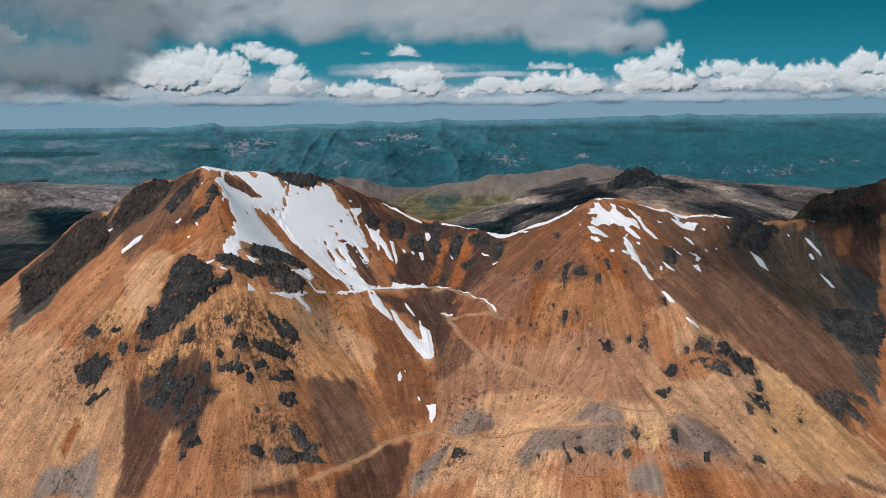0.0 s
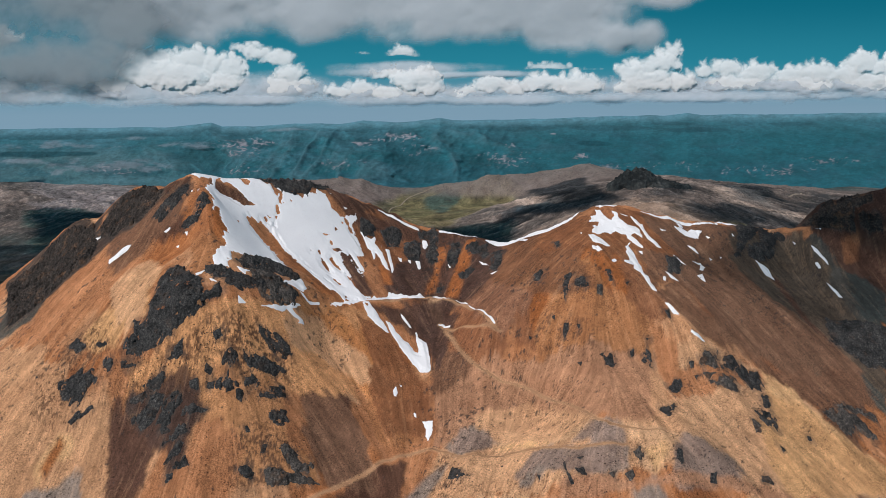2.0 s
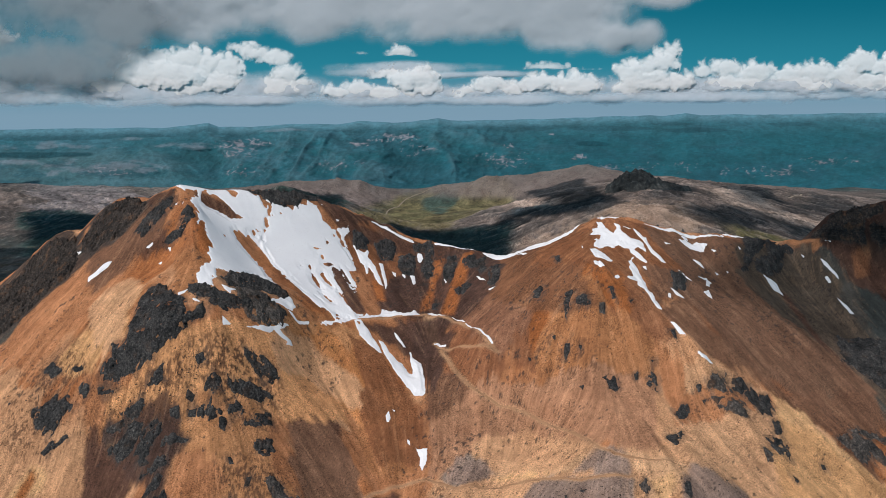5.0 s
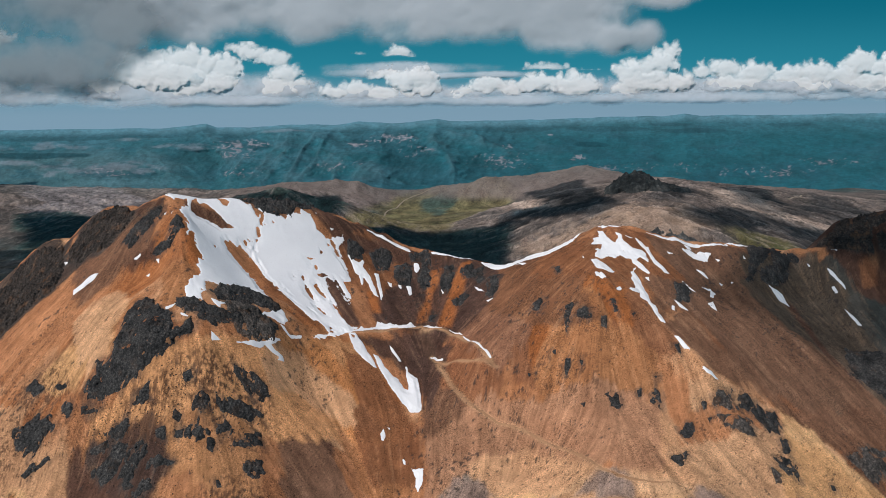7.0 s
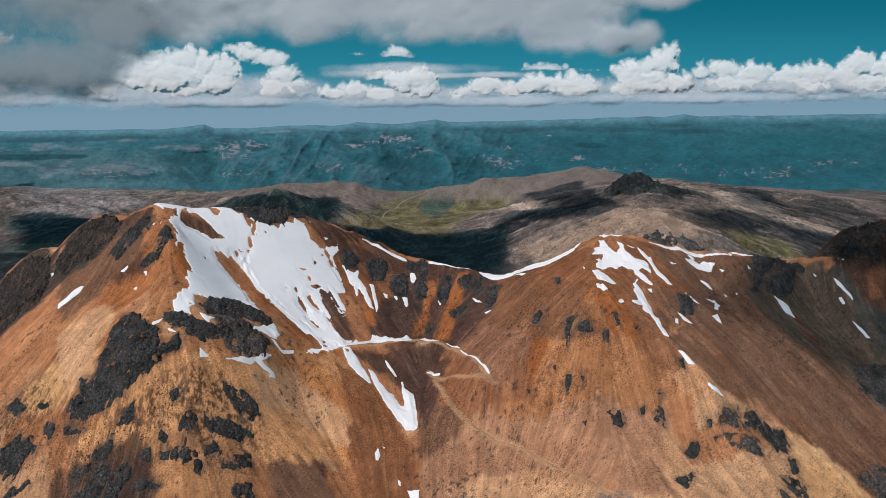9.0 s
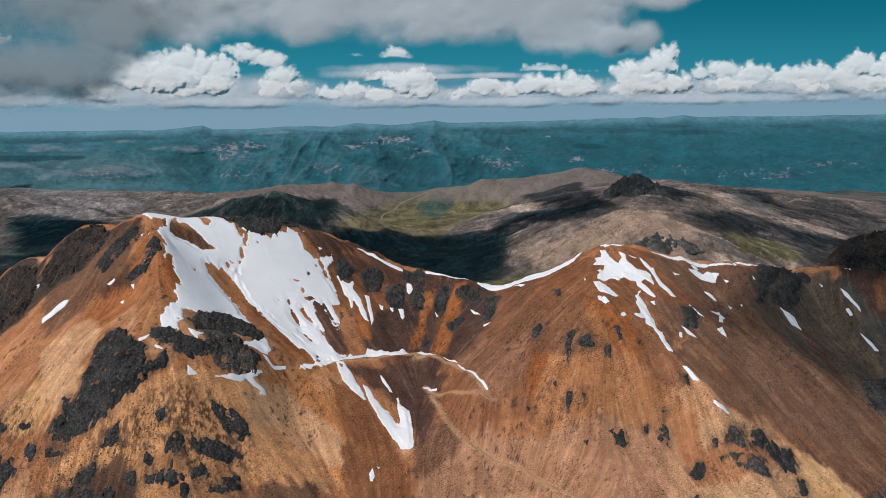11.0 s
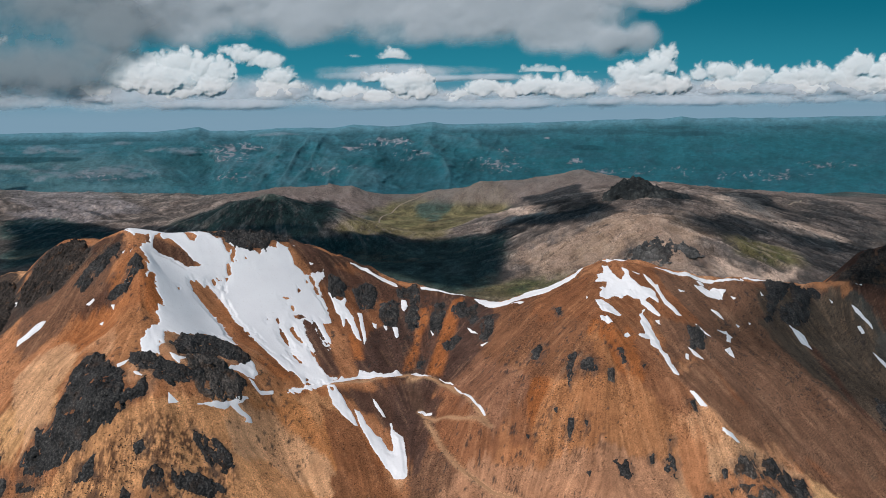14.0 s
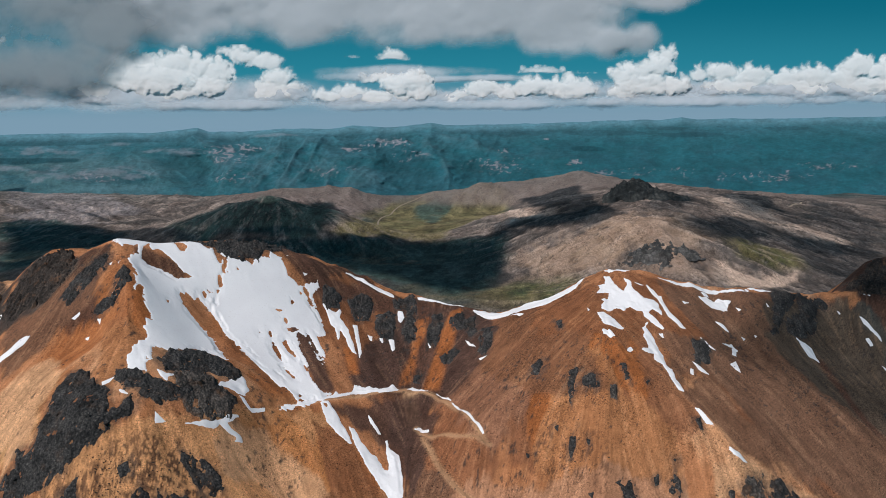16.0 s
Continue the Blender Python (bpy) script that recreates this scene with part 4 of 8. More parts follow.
ROCKS.append(([(-92.4, 341.2), (-90.1, 342.2), (-91.2, 337.9), (-93, 337.4)], "rough dark volcanic outcrop on ochre scree"))
ROCKS.append(([(-211.2, 370.7), (-206.2, 373.9), (-200.9, 374.4), (-194.7, 373.2), (-188.4, 371.2), (-186.9, 368.7), (-189.1, 364.9), (-192.6, 362.9), (-193.5, 359.9), (-196.6, 357.4), (-200.4, 358.7), (-204.1, 362.2), (-208.7, 365.2)], "rough dark volcanic outcrop on ochre scree"))
ROCKS.append(([(-198.3, 351.7), (-195.4, 354.7), (-190.2, 357.2), (-187.1, 358.4), (-185.8, 356.4), (-189.1, 354.4), (-190.4, 352.4), (-192.8, 350.7), (-196.6, 350.2)], "rough dark volcanic outcrop on ochre scree"))
ROCKS.append(([(-190.3, 376.2), (-186.6, 377.9), (-181.6, 373.7), (-182.8, 370.9), (-187.9, 372.7)], "rough dark volcanic outcrop on ochre scree"))
ROCKS.append(([(-230.9, 380.7), (-227.6, 379.2), (-228.7, 378.2)], "rough dark volcanic outcrop on ochre scree"))
ROCKS.append(([(-177.8, 373.4), (-171, 374.2), (-164.9, 372.2), (-169.9, 370.7), (-175.1, 370.2)], "rough dark volcanic outcrop on ochre scree"))
ROCKS.append(([(-214.8, 390.2), (-211.9, 392.9), (-205.8, 388.4), (-203.1, 387.2), (-207.9, 385.4)], "rough dark volcanic outcrop on ochre scree"))
ROCKS.append(([(-197, 387.7), (-191.7, 387.2), (-188.8, 383.4), (-194.1, 384.7)], "rough dark volcanic outcrop on ochre scree"))
ROCKS.append(([(-86.9, 342.9), (-81.3, 344.7), (-75, 342.4), (-68.8, 340.7), (-66.7, 339.7), (-67.1, 335.9), (-71.7, 334.4), (-76.4, 333.7), (-79.6, 335.4)], "craggy grey-brown outcrop in pale scree"))
ROCKS.append(([(-89.9, 329.7), (-84.8, 332.4), (-78.2, 333.2), (-67, 334.9), (-62.7, 332.2), (-87.1, 324.9)], "craggy grey-brown outcrop in pale scree"))
ROCKS.append(([(81.6, 449.9), (85.7, 451.9), (89.8, 449.9), (84.7, 445.9), (83.1, 439.9), (79.7, 433.9), (77.5, 435.9), (79.2, 442.7)], "rough dark volcanic outcrop on ochre scree"))
ROCKS.append(([(86.9, 444.4), (90.9, 445.9), (94.3, 444.2), (95, 437.9), (91.8, 437.2), (87, 440.9)], "rough dark volcanic outcrop on ochre scree"))
ROCKS.append(([(64.2, 466.7), (68.4, 468.4), (69.8, 464.2), (66.3, 457.7), (63.4, 460.7)], "rough dark volcanic outcrop on ochre scree"))
ROCKS.append(([(107.3, 449.2), (112.1, 450.7), (111.9, 441.4), (108.5, 439.9)], "rough dark volcanic outcrop on ochre scree"))
ROCKS.append(([(69.9, 427.9), (72.9, 429.4), (71.9, 425.2)], "rough dark volcanic outcrop on ochre scree"))
ROCKS.append(([(77.2, 421.9), (79.4, 421.2), (78.6, 417.7), (76, 414.4), (75.7, 417.9)], "rough dark volcanic outcrop on ochre scree"))
ROCKS.append(([(84.4, 419.2), (86.3, 418.2), (85.1, 415.9)], "rough dark volcanic outcrop on ochre scree"))
ROCKS.append(([(97.5, 399.2), (102.5, 400.9), (103.5, 395.2), (99.5, 392.7), (97.2, 394.7)], "rough dark volcanic outcrop on ochre scree"))
ROCKS.append(([(113.1, 402.4), (115.7, 403.7), (115.2, 399.7), (112.7, 398.9)], "rough dark volcanic outcrop on ochre scree"))
ROCKS.append(([(119.6, 401.9), (123.6, 403.9), (125.9, 401.7), (124.7, 392.9), (120.6, 394.7), (118, 397.9)], "rough dark volcanic outcrop on ochre scree"))
ROCKS.append(([(93.9, 400.9), (97.4, 401.4), (96.3, 398.9)], "rough dark volcanic outcrop on ochre scree"))
ROCKS.append(([(54.9, 421.4), (57.5, 420.9), (56.2, 416.9), (55, 419.4)], "rough dark volcanic outcrop on ochre scree"))
ROCKS.append(([(118.5, 440.2), (123.1, 442.4), (119.9, 438.4)], "rough dark volcanic outcrop on ochre scree"))
ROCKS.append(([(123.2, 409.7), (128.3, 410.2), (125.2, 407.9)], "rough dark volcanic outcrop on ochre scree"))
ROCKS.append(([(80.4, 399.2), (83.9, 398.4), (82.7, 395.9)], "rough dark volcanic outcrop on ochre scree"))
ROCKS.append(([(176.9, 402.4), (182.4, 407.2), (185.3, 402.4), (192.9, 406.2), (192.7, 398.7), (189, 395.7), (187.6, 391.2), (182.8, 390.9), (179.8, 394.9), (175.4, 395.7)], "rough dark volcanic outcrop on ochre scree"))
ROCKS.append(([(186.4, 388.4), (191.2, 388.7), (190.9, 382.7), (186.9, 378.9), (183.5, 378.9)], "rough dark volcanic outcrop on ochre scree"))
ROCKS.append(([(177.6, 373.4), (186.8, 378.7), (191, 375.4), (189.9, 369.4), (184.9, 364.7), (180.9, 365.7), (178.4, 368.9)], "rough dark volcanic outcrop on ochre scree"))
ROCKS.append(([(129, 380.4), (133.8, 384.9), (139.1, 387.4), (139, 383.4), (133.4, 376.7), (130.5, 377.9)], "rough dark volcanic outcrop on ochre scree"))
ROCKS.append(([(119.6, 363.7), (123.4, 365.9), (129.5, 367.9), (127.3, 359.7), (123.3, 358.4), (121, 361.4)], "rough dark volcanic outcrop on ochre scree"))
ROCKS.append(([(165.3, 395.9), (173.8, 410.2), (178.4, 409.4), (180.1, 404.4), (173.2, 399.2)], "rough dark volcanic outcrop on ochre scree"))
ROCKS.append(([(147.3, 398.9), (151.2, 400.2), (149.9, 394.4), (146.1, 394.9)], "rough dark volcanic outcrop on ochre scree"))
ROCKS.append(([(120.3, 336.7), (123.4, 336.7), (122.5, 329.4), (120.2, 326.9), (118.8, 330.4)], "rough dark volcanic outcrop on ochre scree"))
ROCKS.append(([(205.4, 368.9), (207.9, 369.4), (207.9, 366.4), (205.3, 366.4)], "rough dark volcanic outcrop on ochre scree"))
ROCKS.append(([(182.5, 353.2), (185.3, 351.4), (182.8, 349.9)], "rough dark volcanic outcrop on ochre scree"))
ROCKS.append(([(134.7, 326.4), (138.1, 327.7), (136.4, 322.9), (133.5, 322.9)], "rough dark volcanic outcrop on ochre scree"))
ROCKS.append(([(3, 342.4), (5.6, 345.7), (9.5, 338.9), (13.5, 337.2), (7.4, 334.9), (4, 337.9)], "rough dark volcanic outcrop on ochre scree"))
ROCKS.append(([(62.3, 337.9), (63.9, 338.4), (64, 330.9), (65.9, 325.4), (66.5, 323.4), (63.7, 323.7), (62.9, 330.2)], "rough dark volcanic outcrop on ochre scree"))
ROCKS.append(([(67.1, 331.9), (72, 331.9), (73, 327.2), (68.4, 328.7)], "rough dark volcanic outcrop on ochre scree"))
ROCKS.append(([(48.3, 334.7), (50.9, 332.9), (49.3, 330.2)], "rough dark volcanic outcrop on ochre scree"))
ROCKS.append(([(69.6, 337.7), (72.8, 337.9), (71.2, 335.7)], "rough dark volcanic outcrop on ochre scree"))
ROCKS.append(([(141, 425.7), (144.2, 428.2), (143.4, 421.4), (141.6, 421.4)], "rough dark volcanic outcrop on ochre scree"))
ROCKS.append(([(156.8, 387.9), (162.4, 389.7), (171.2, 394.2), (174.9, 392.9), (170.2, 382.9), (164.5, 382.9), (159.7, 384.9)], "craggy grey-brown outcrop in pale scree"))
ROCKS.append(([(172.4, 366.7), (175.6, 363.9), (174.7, 359.2), (171.2, 358.4)], "craggy grey-brown outcrop in pale scree"))
ROCKS.append(([(153.2, 392.4), (159, 392.9), (162.1, 391.9), (156.6, 388.9)], "craggy grey-brown outcrop in pale scree"))
ROCKS.append(([(147.8, 391.4), (151.9, 391.7), (148.4, 387.9)], "craggy grey-brown outcrop in pale scree"))
ROCKS.append(([(153.3, 399.7), (159, 403.2), (168.3, 408.7), (168.7, 404.7), (161.9, 394.7), (156.2, 394.7)], "craggy grey-brown outcrop in pale scree"))
ROCKS.append(([(222.6, 387.4), (232.8, 392.4), (239.1, 392.9), (247.1, 391.9), (250.3, 387.2), (253.9, 382.9), (251.9, 379.4), (245.5, 380.9), (232.8, 376.9), (228.7, 382.2), (225, 384.2)], "craggy grey-brown outcrop in pale scree"))
ROCKS.append(([(234.2, 394.9), (245.4, 399.7), (252.7, 399.7), (262.8, 397.9), (259.5, 392.4), (252.2, 394.7), (239.7, 393.9)], "craggy grey-brown outcrop in pale scree"))
ROCKS.append(([(163.5, 333.4), (168, 334.4), (168.5, 330.9), (163.4, 330.7)], "craggy grey-brown outcrop in pale scree"))
ROCKS.append(([(97.3, 336.2), (101.9, 338.4), (103.7, 334.2), (100.8, 330.7), (97.5, 332.9)], "craggy grey-brown outcrop in pale scree"))
ROCKS.append(([(91.1, 326.4), (96.2, 327.7), (98.1, 323.9), (93, 322.4)], "craggy grey-brown outcrop in pale scree"))
ROCKS.append(([(83, 326.7), (87.4, 327.2), (85.7, 324.2)], "craggy grey-brown outcrop in pale scree"))
ROCKS.append(([(100.3, 437.9), (104.5, 438.7), (102.5, 432.2), (99.5, 432.7)], "craggy grey-brown outcrop in pale scree"))
ROCKS.append(([(-137.1, 523.8), (-127.2, 533.6), (-118.3, 541.3), (-105.2, 546.4), (-90.3, 554.3), (-83.8, 556.3), (-90.4, 544.6), (-97, 536.9), (-101.1, 527.8), (-109.7, 522.6), (-116.7, 520), (-122.7, 521)], "rough dark volcanic outcrop on ochre scree"))
ROCKS.append(([(81.5, 494), (84, 491.6), (85.2, 487.9), (82, 485.7)], "rough dark volcanic outcrop on ochre scree"))
ROCKS.append(([(235, 545.9), (247.7, 547), (252.7, 543.8), (234.9, 525.2), (223.2, 508.4), (218.3, 507.6)], "rough dark volcanic outcrop on ochre scree"))
ROCKS.append(([(250.8, 548.7), (269.7, 550.7), (275, 543.8), (262.1, 535.5), (255.6, 522.4), (240, 510.8), (231.3, 512.6), (231.9, 518.5), (246.2, 530.4)], "rough dark volcanic outcrop on ochre scree"))
ROCKS.append(([(156.4, 476.4), (165.6, 483.4), (168.6, 476), (162, 465.8), (155, 461.7), (153.6, 468.2)], "rough dark volcanic outcrop on ochre scree"))
ROCKS.append(([(266.7, 469.1), (283.1, 466.9), (303.4, 460.4), (290.4, 436), (272.2, 439), (260, 448.3)], "rough dark volcanic outcrop on ochre scree"))
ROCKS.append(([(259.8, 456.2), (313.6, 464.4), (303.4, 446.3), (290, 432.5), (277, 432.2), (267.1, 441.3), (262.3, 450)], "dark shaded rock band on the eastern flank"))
ROCKS.append(([(-62.2, 536.7), (-55.5, 543.1), (-49.6, 540.4), (-50.4, 530.2), (-57.3, 526.1), (-61.3, 529)], "dark rock rib on the rusty bowl slope"))
ROCKS.append(([(-45.8, 540.4), (-39.2, 550.9), (-31.1, 547.7), (-31.7, 529.4), (-40.6, 524.1), (-45, 531.6)], "dark rock rib on the rusty bowl slope"))
ROCKS.append(([(-27.4, 534.1), (-20.1, 541.8), (-14.3, 539.4), (-15.4, 520.4), (-22.6, 518.1), (-27.6, 524.2)], "dark rock rib on the rusty bowl slope"))
ROCKS.append(([(-17.7, 551.5), (-2.1, 561.3), (-0.8, 539.8), (-2.4, 519.3), (-8.8, 515.4), (-11, 528.1), (-9.5, 542), (-16.3, 543.2)], "dark rock rib on the rusty bowl slope"))
ROCKS.append(([(5.1, 532.5), (10.9, 540.2), (17.5, 533), (13.5, 524.4), (8.7, 514.2), (5, 520.4)], "dark rock rib on the rusty bowl slope"))
ROCKS.append(([(21.3, 532.9), (29.2, 537.9), (30.4, 523.2), (22.8, 522.6)], "dark rock rib on the rusty bowl slope"))
ROCKS.append(([(29.8, 530.7), (36.7, 534), (36.4, 514.1), (30.8, 513.6)], "dark rock rib on the rusty bowl slope"))
ROCKS.append(([(38.3, 515.5), (46.6, 515.8), (45.2, 499.4), (39.3, 491.8), (36.6, 496.4)], "dark rock rib on the rusty bowl slope"))
ROCKS.append(([(-4.2, 490.9), (-0.2, 496), (3.3, 492.3), (0.8, 486.9), (-3.6, 486.8)], "dark rock rib on the rusty bowl slope"))
ROCKS.append(([(81.2, 494), (86, 491.5), (83.9, 484.5), (81.1, 488.1)], "dark rock rib on the rusty bowl slope"))
ROCKS.append(([(14.1, 504.5), (22.4, 509.3), (24, 504.5), (19.3, 496.6), (14.5, 498.5)], "dark rock rib on the rusty bowl slope"))
ROCKS.append(([(-142.5, 420.9), (-136.3, 421.7), (-128.6, 419.2), (-119.7, 417.9), (-112.4, 417.7), (-110.2, 416.2), (-115.2, 411.7), (-124.8, 411.7), (-130.1, 410.7), (-134.6, 410.2), (-141.1, 415.4)], "dark rock ledge that joins the slab and the spur"))
ROCKS.append(([(292.6, 563.4), (301.1, 563.9), (307.9, 560.2), (320.4, 560.7), (333.7, 556.2), (323.1, 537.7), (305.6, 539.7), (295.3, 544.4)], "jagged dark rock on the eastern crest"))
SNOWS = []
SNOWS.append(([(-176.5, 499.4), (-175.5, 503.7), (-170.9, 509.7), (-156.8, 514.2), (-151.1, 520.7), (-142.1, 522.7), (-135.5, 527.7), (-128.5, 536.4), (-133.4, 528.7), (-138.9, 527.2), (-137, 524.9), (-133.9, 524.4), (-131.3, 521.7), (-126.9, 522.7), (-120.7, 516.7), (-124.5, 526.2), (-124.2, 529.4), (-120.2, 524.7), (-116.5, 522.9), (-119.2, 491.4), (-124.5, 491.4), (-126.9, 492.4), (-128.4, 490.2), (-131.8, 491.2), (-134.4, 489.2), (-133.9, 485.7), (-131.5, 482.9), (-116.8, 474.9), (-113.5, 474.4), (-111.5, 470.9), (-100.9, 459.2), (-110, 459.2), (-115.3, 456.7), (-125.1, 440.9), (-130.9, 439.7), (-132.7, 434.4), (-131.5, 422.4), (-136.1, 422.4), (-139.1, 426.2), (-136.8, 447.4), (-138.1, 449.2), (-139.4, 456.2), (-149.9, 472.2), (-151.5, 467.2), (-157.1, 480.7), (-161.7, 484.4), (-165.1, 499.9), (-168.8, 494.4)], "broad bright snowfield with ragged fingers below the western peak"))
SNOWS.append(([(-117.7, 523.2), (-113, 523.2), (-109.8, 521.9), (-106.6, 520.7), (-105, 524.4), (-102.3, 528.2), (-99.9, 528.4), (-104.5, 530.4), (-107.5, 532.9), (-110.4, 540.4), (-105.6, 535.7), (-102.2, 533.9), (-98.7, 534.4), (-94.3, 537.2), (-89.9, 542.7), (-84.1, 547.9), (-86.4, 540.2), (-85.1, 536.4), (-82.9, 530.2), (-78.4, 531.7), (-74.8, 531.9), (-72.1, 533.9), (-67, 537.2), (-65.5, 539.7), (-63.2, 536.4), (-66.6, 533.7), (-66.6, 529.2), (-63.5, 523.4), (-68.6, 526.4), (-70.9, 529.9), (-72.2, 530.4), (-70.5, 526.7), (-67, 522.9), (-63.3, 521.7), (-59.5, 515.7), (-56.7, 507.7), (-59.2, 504.7), (-72.2, 502.7), (-94, 497.7), (-118, 504.7)], "broad bright snowfield with ragged fingers below the western peak"))
SNOWS.append(([(-117.7, 523.2), (-82.9, 530.2), (-70.5, 526.7), (-56.7, 507.7), (-60.6, 505.2), (-63.4, 504.7), (-60.5, 500.4), (-57.6, 496.2), (-53.5, 487.2), (-55, 485.9), (-64, 500.9), (-67.7, 503.2), (-71.1, 506.4), (-76.3, 511.4), (-74.8, 508.2), (-71.3, 503.9), (-74.8, 500.2), (-73.1, 496.7), (-68.4, 488.7), (-62.5, 479.7), (-65.5, 481.4), (-61.6, 474.4), (-58.6, 468.9), (-55.9, 465.4), (-51.8, 466.2), (-47.2, 467.7), (-54.1, 459.7), (-62.2, 452.2), (-66.9, 446.9), (-71.1, 445.4), (-71.4, 448.9), (-61.8, 453.2), (-58.7, 459.4), (-64.6, 457.7), (-71.8, 462.7), (-76.7, 468.7), (-73.4, 458.9), (-75.9, 459.2), (-81.8, 465.4), (-89.4, 470.9), (-95.5, 474.4), (-101.8, 478.2), (-95.3, 473.4), (-100.7, 478.4), (-108.1, 481.9), (-114.2, 488.9), (-119.2, 491.4), (-118, 504.7)], "broad bright snowfield with ragged fingers below the western peak"))
SNOWS.append(([(-60.5, 527.4), (-58.7, 527.9), (-56.1, 526.2), (-52.4, 525.9), (-50.1, 529.2), (-49.7, 523.7), (-46.9, 520.4), (-44.2, 516.9), (-42.5, 512.7), (-39.6, 507.4), (-37.7, 499.9), (-39.6, 500.9), (-42.3, 504.9), (-44.7, 510.4), (-49, 516.9), (-49.1, 507.7), (-51.3, 515.9), (-54.5, 517.7), (-56.1, 521.2), (-58.4, 525.4)], "thin finger of snow on the bowl headwall"))
SNOWS.append(([(-41.6, 521.7), (-38.6, 522.7), (-36.6, 513.7), (-34.3, 500.9), (-35.1, 497.4), (-37, 505.2), (-39.1, 514.2)], "thin finger of snow on the bowl headwall"))
SNOWS.append(([(-14.1, 542.2), (-10.8, 541.7), (-9.4, 536.9), (-11.9, 532.9), (-13.8, 534.9)], "small patch of old snow on rust-brown scree"))
SNOWS.append(([(-32.2, 518.7), (-29.1, 518.2), (-28.8, 513.9), (-30.7, 515.2)], "small patch of old snow on rust-brown scree"))
SNOWS.append(([(-24.8, 517.7), (-22.4, 517.7), (-22.3, 513.4)], "small patch of old snow on rust-brown scree"))
SNOWS.append(([(-18.7, 517.4), (-15.6, 517.2), (-14.9, 509.9), (-16.1, 507.4)], "small patch of old snow on rust-brown scree"))
SNOWS.append(([(5.7, 517.2), (8, 513.9), (6.9, 512.9)], "small patch of old snow on rust-brown scree"))
SNOWS.append(([(29.2, 512.7), (35.2, 501.4), (31.3, 505.9)], "small patch of old snow on rust-brown scree"))
SNOWS.append(([(35.9, 492.7), (41, 492.4), (37.2, 490.4)], "small patch of old snow on rust-brown scree"))
SNOWS.append(([(-45.6, 525.4), (-43.9, 520.2), (-42.9, 518.9), (-44.4, 521.4)], "small patch of old snow on rust-brown scree"))
SNOWS.append(([(-74.8, 539.2), (-71.5, 540.2), (-73.3, 537.7)], "small patch of old snow on rust-brown scree"))
SNOWS.append(([(-124.7, 424.2), (-120.2, 422.9), (-116.4, 426.4), (-119.2, 421.4), (-118.7, 419.2), (-120.1, 419.7), (-122.1, 420.7)], "small patch of old snow on rust-brown scree"))
SNOWS.append(([(-100.2, 437.4), (-97.1, 441.7), (-91.8, 449.7), (-87.2, 442.9), (-87.3, 438.7), (-90.2, 436.9), (-95.6, 436.2), (-98.9, 434.4)], "small patch of old snow on rust-brown scree"))
SNOWS.append(([(-91, 436.7), (-87.5, 437.7), (-84.1, 434.9), (-78.4, 439.9), (-77.9, 438.4), (-82.7, 432.9), (-84.9, 432.7), (-87.7, 434.7)], "small patch of old snow on rust-brown scree"))
SNOWS.append(([(-107, 406.7), (-103, 409.7), (-97.1, 413.9), (-92.3, 419.4), (-87.8, 425.2), (-87.2, 424.7), (-89.8, 420.4), (-91.6, 418.2), (-89.2, 417.4), (-85.1, 418.4), (-84.4, 417.4), (-86.9, 414.7), (-86.4, 416.7), (-90.6, 415.7), (-94.1, 415.7), (-95.9, 412.4), (-99.7, 410.2), (-103.6, 408.4)], "small patch of old snow on rust-brown scree"))
SNOWS.append(([(-119.6, 404.9), (-116.9, 403.9), (-114.3, 403.7), (-118.1, 400.9)], "small patch of old snow on rust-brown scree"))
SNOWS.append(([(-137.5, 409.4), (-136.8, 409.9), (-132.9, 407.9), (-135.6, 407.9)], "small patch of old snow on rust-brown scree"))
SNOWS.append(([(-146.8, 413.2), (-142.8, 416.7), (-142.1, 417.4), (-143.5, 413.9), (-145.9, 411.2)], "small patch of old snow on rust-brown scree"))
SNOWS.append(([(-170.9, 483.2), (-169.8, 485.7), (-170.1, 482.4)], "small patch of old snow on rust-brown scree"))
SNOWS.append(([(-167.5, 485.2), (-166.1, 485.9), (-166.2, 483.4)], "small patch of old snow on rust-brown scree"))
SNOWS.append(([(-162.7, 465.9), (-161, 465.7), (-160.3, 463.2), (-161.4, 463.4)], "small patch of old snow on rust-brown scree"))
SNOWS.append(([(-50, 562.4), (-42.5, 565.2), (-34, 559.9), (-26.2, 561.4), (-18.1, 558.2), (-16.6, 554.4), (-20.6, 555.2), (-31.2, 557.4), (-40.7, 560.9), (-49.9, 560.9)], "thin line of snow along the ridge crest"))
SNOWS.append(([(-1.4, 556.2), (6, 554.4), (16.6, 554.4), (26.8, 544.4), (30.1, 544.9), (24.3, 545.9), (17.8, 546.4), (9.9, 549.7), (-0.6, 553.2)], "thin line of snow along the ridge crest"))
SNOWS.append(([(-62.4, 453.2), (-54.1, 460.2), (-47.6, 466.4), (-45.8, 469.4), (-44, 468.2), (-37.3, 473.9), (-36.7, 478.7), (-34.5, 477.2), (-30, 477.2), (-28, 479.2), (-22.3, 478.9), (-16.9, 482.4), (-14.7, 484.4), (-12.4, 482.7), (-10.3, 481.9), (-16.6, 476.7), (-27.6, 474.2), (-36.3, 472.2), (-40.4, 469.7), (-47.2, 463.7), (-57.6, 455.2)], "narrow snow bank along the upper track"))
SNOWS.append(([(-6.6, 481.7), (-3.3, 485.2), (1.3, 482.4), (6.2, 480.4), (-0.9, 480.7)], "narrow snow bank along the upper track"))
SNOWS.append(([(10.2, 477.9), (17.2, 472.9), (19.8, 468.4), (14.9, 473.2)], "narrow snow bank along the upper track"))
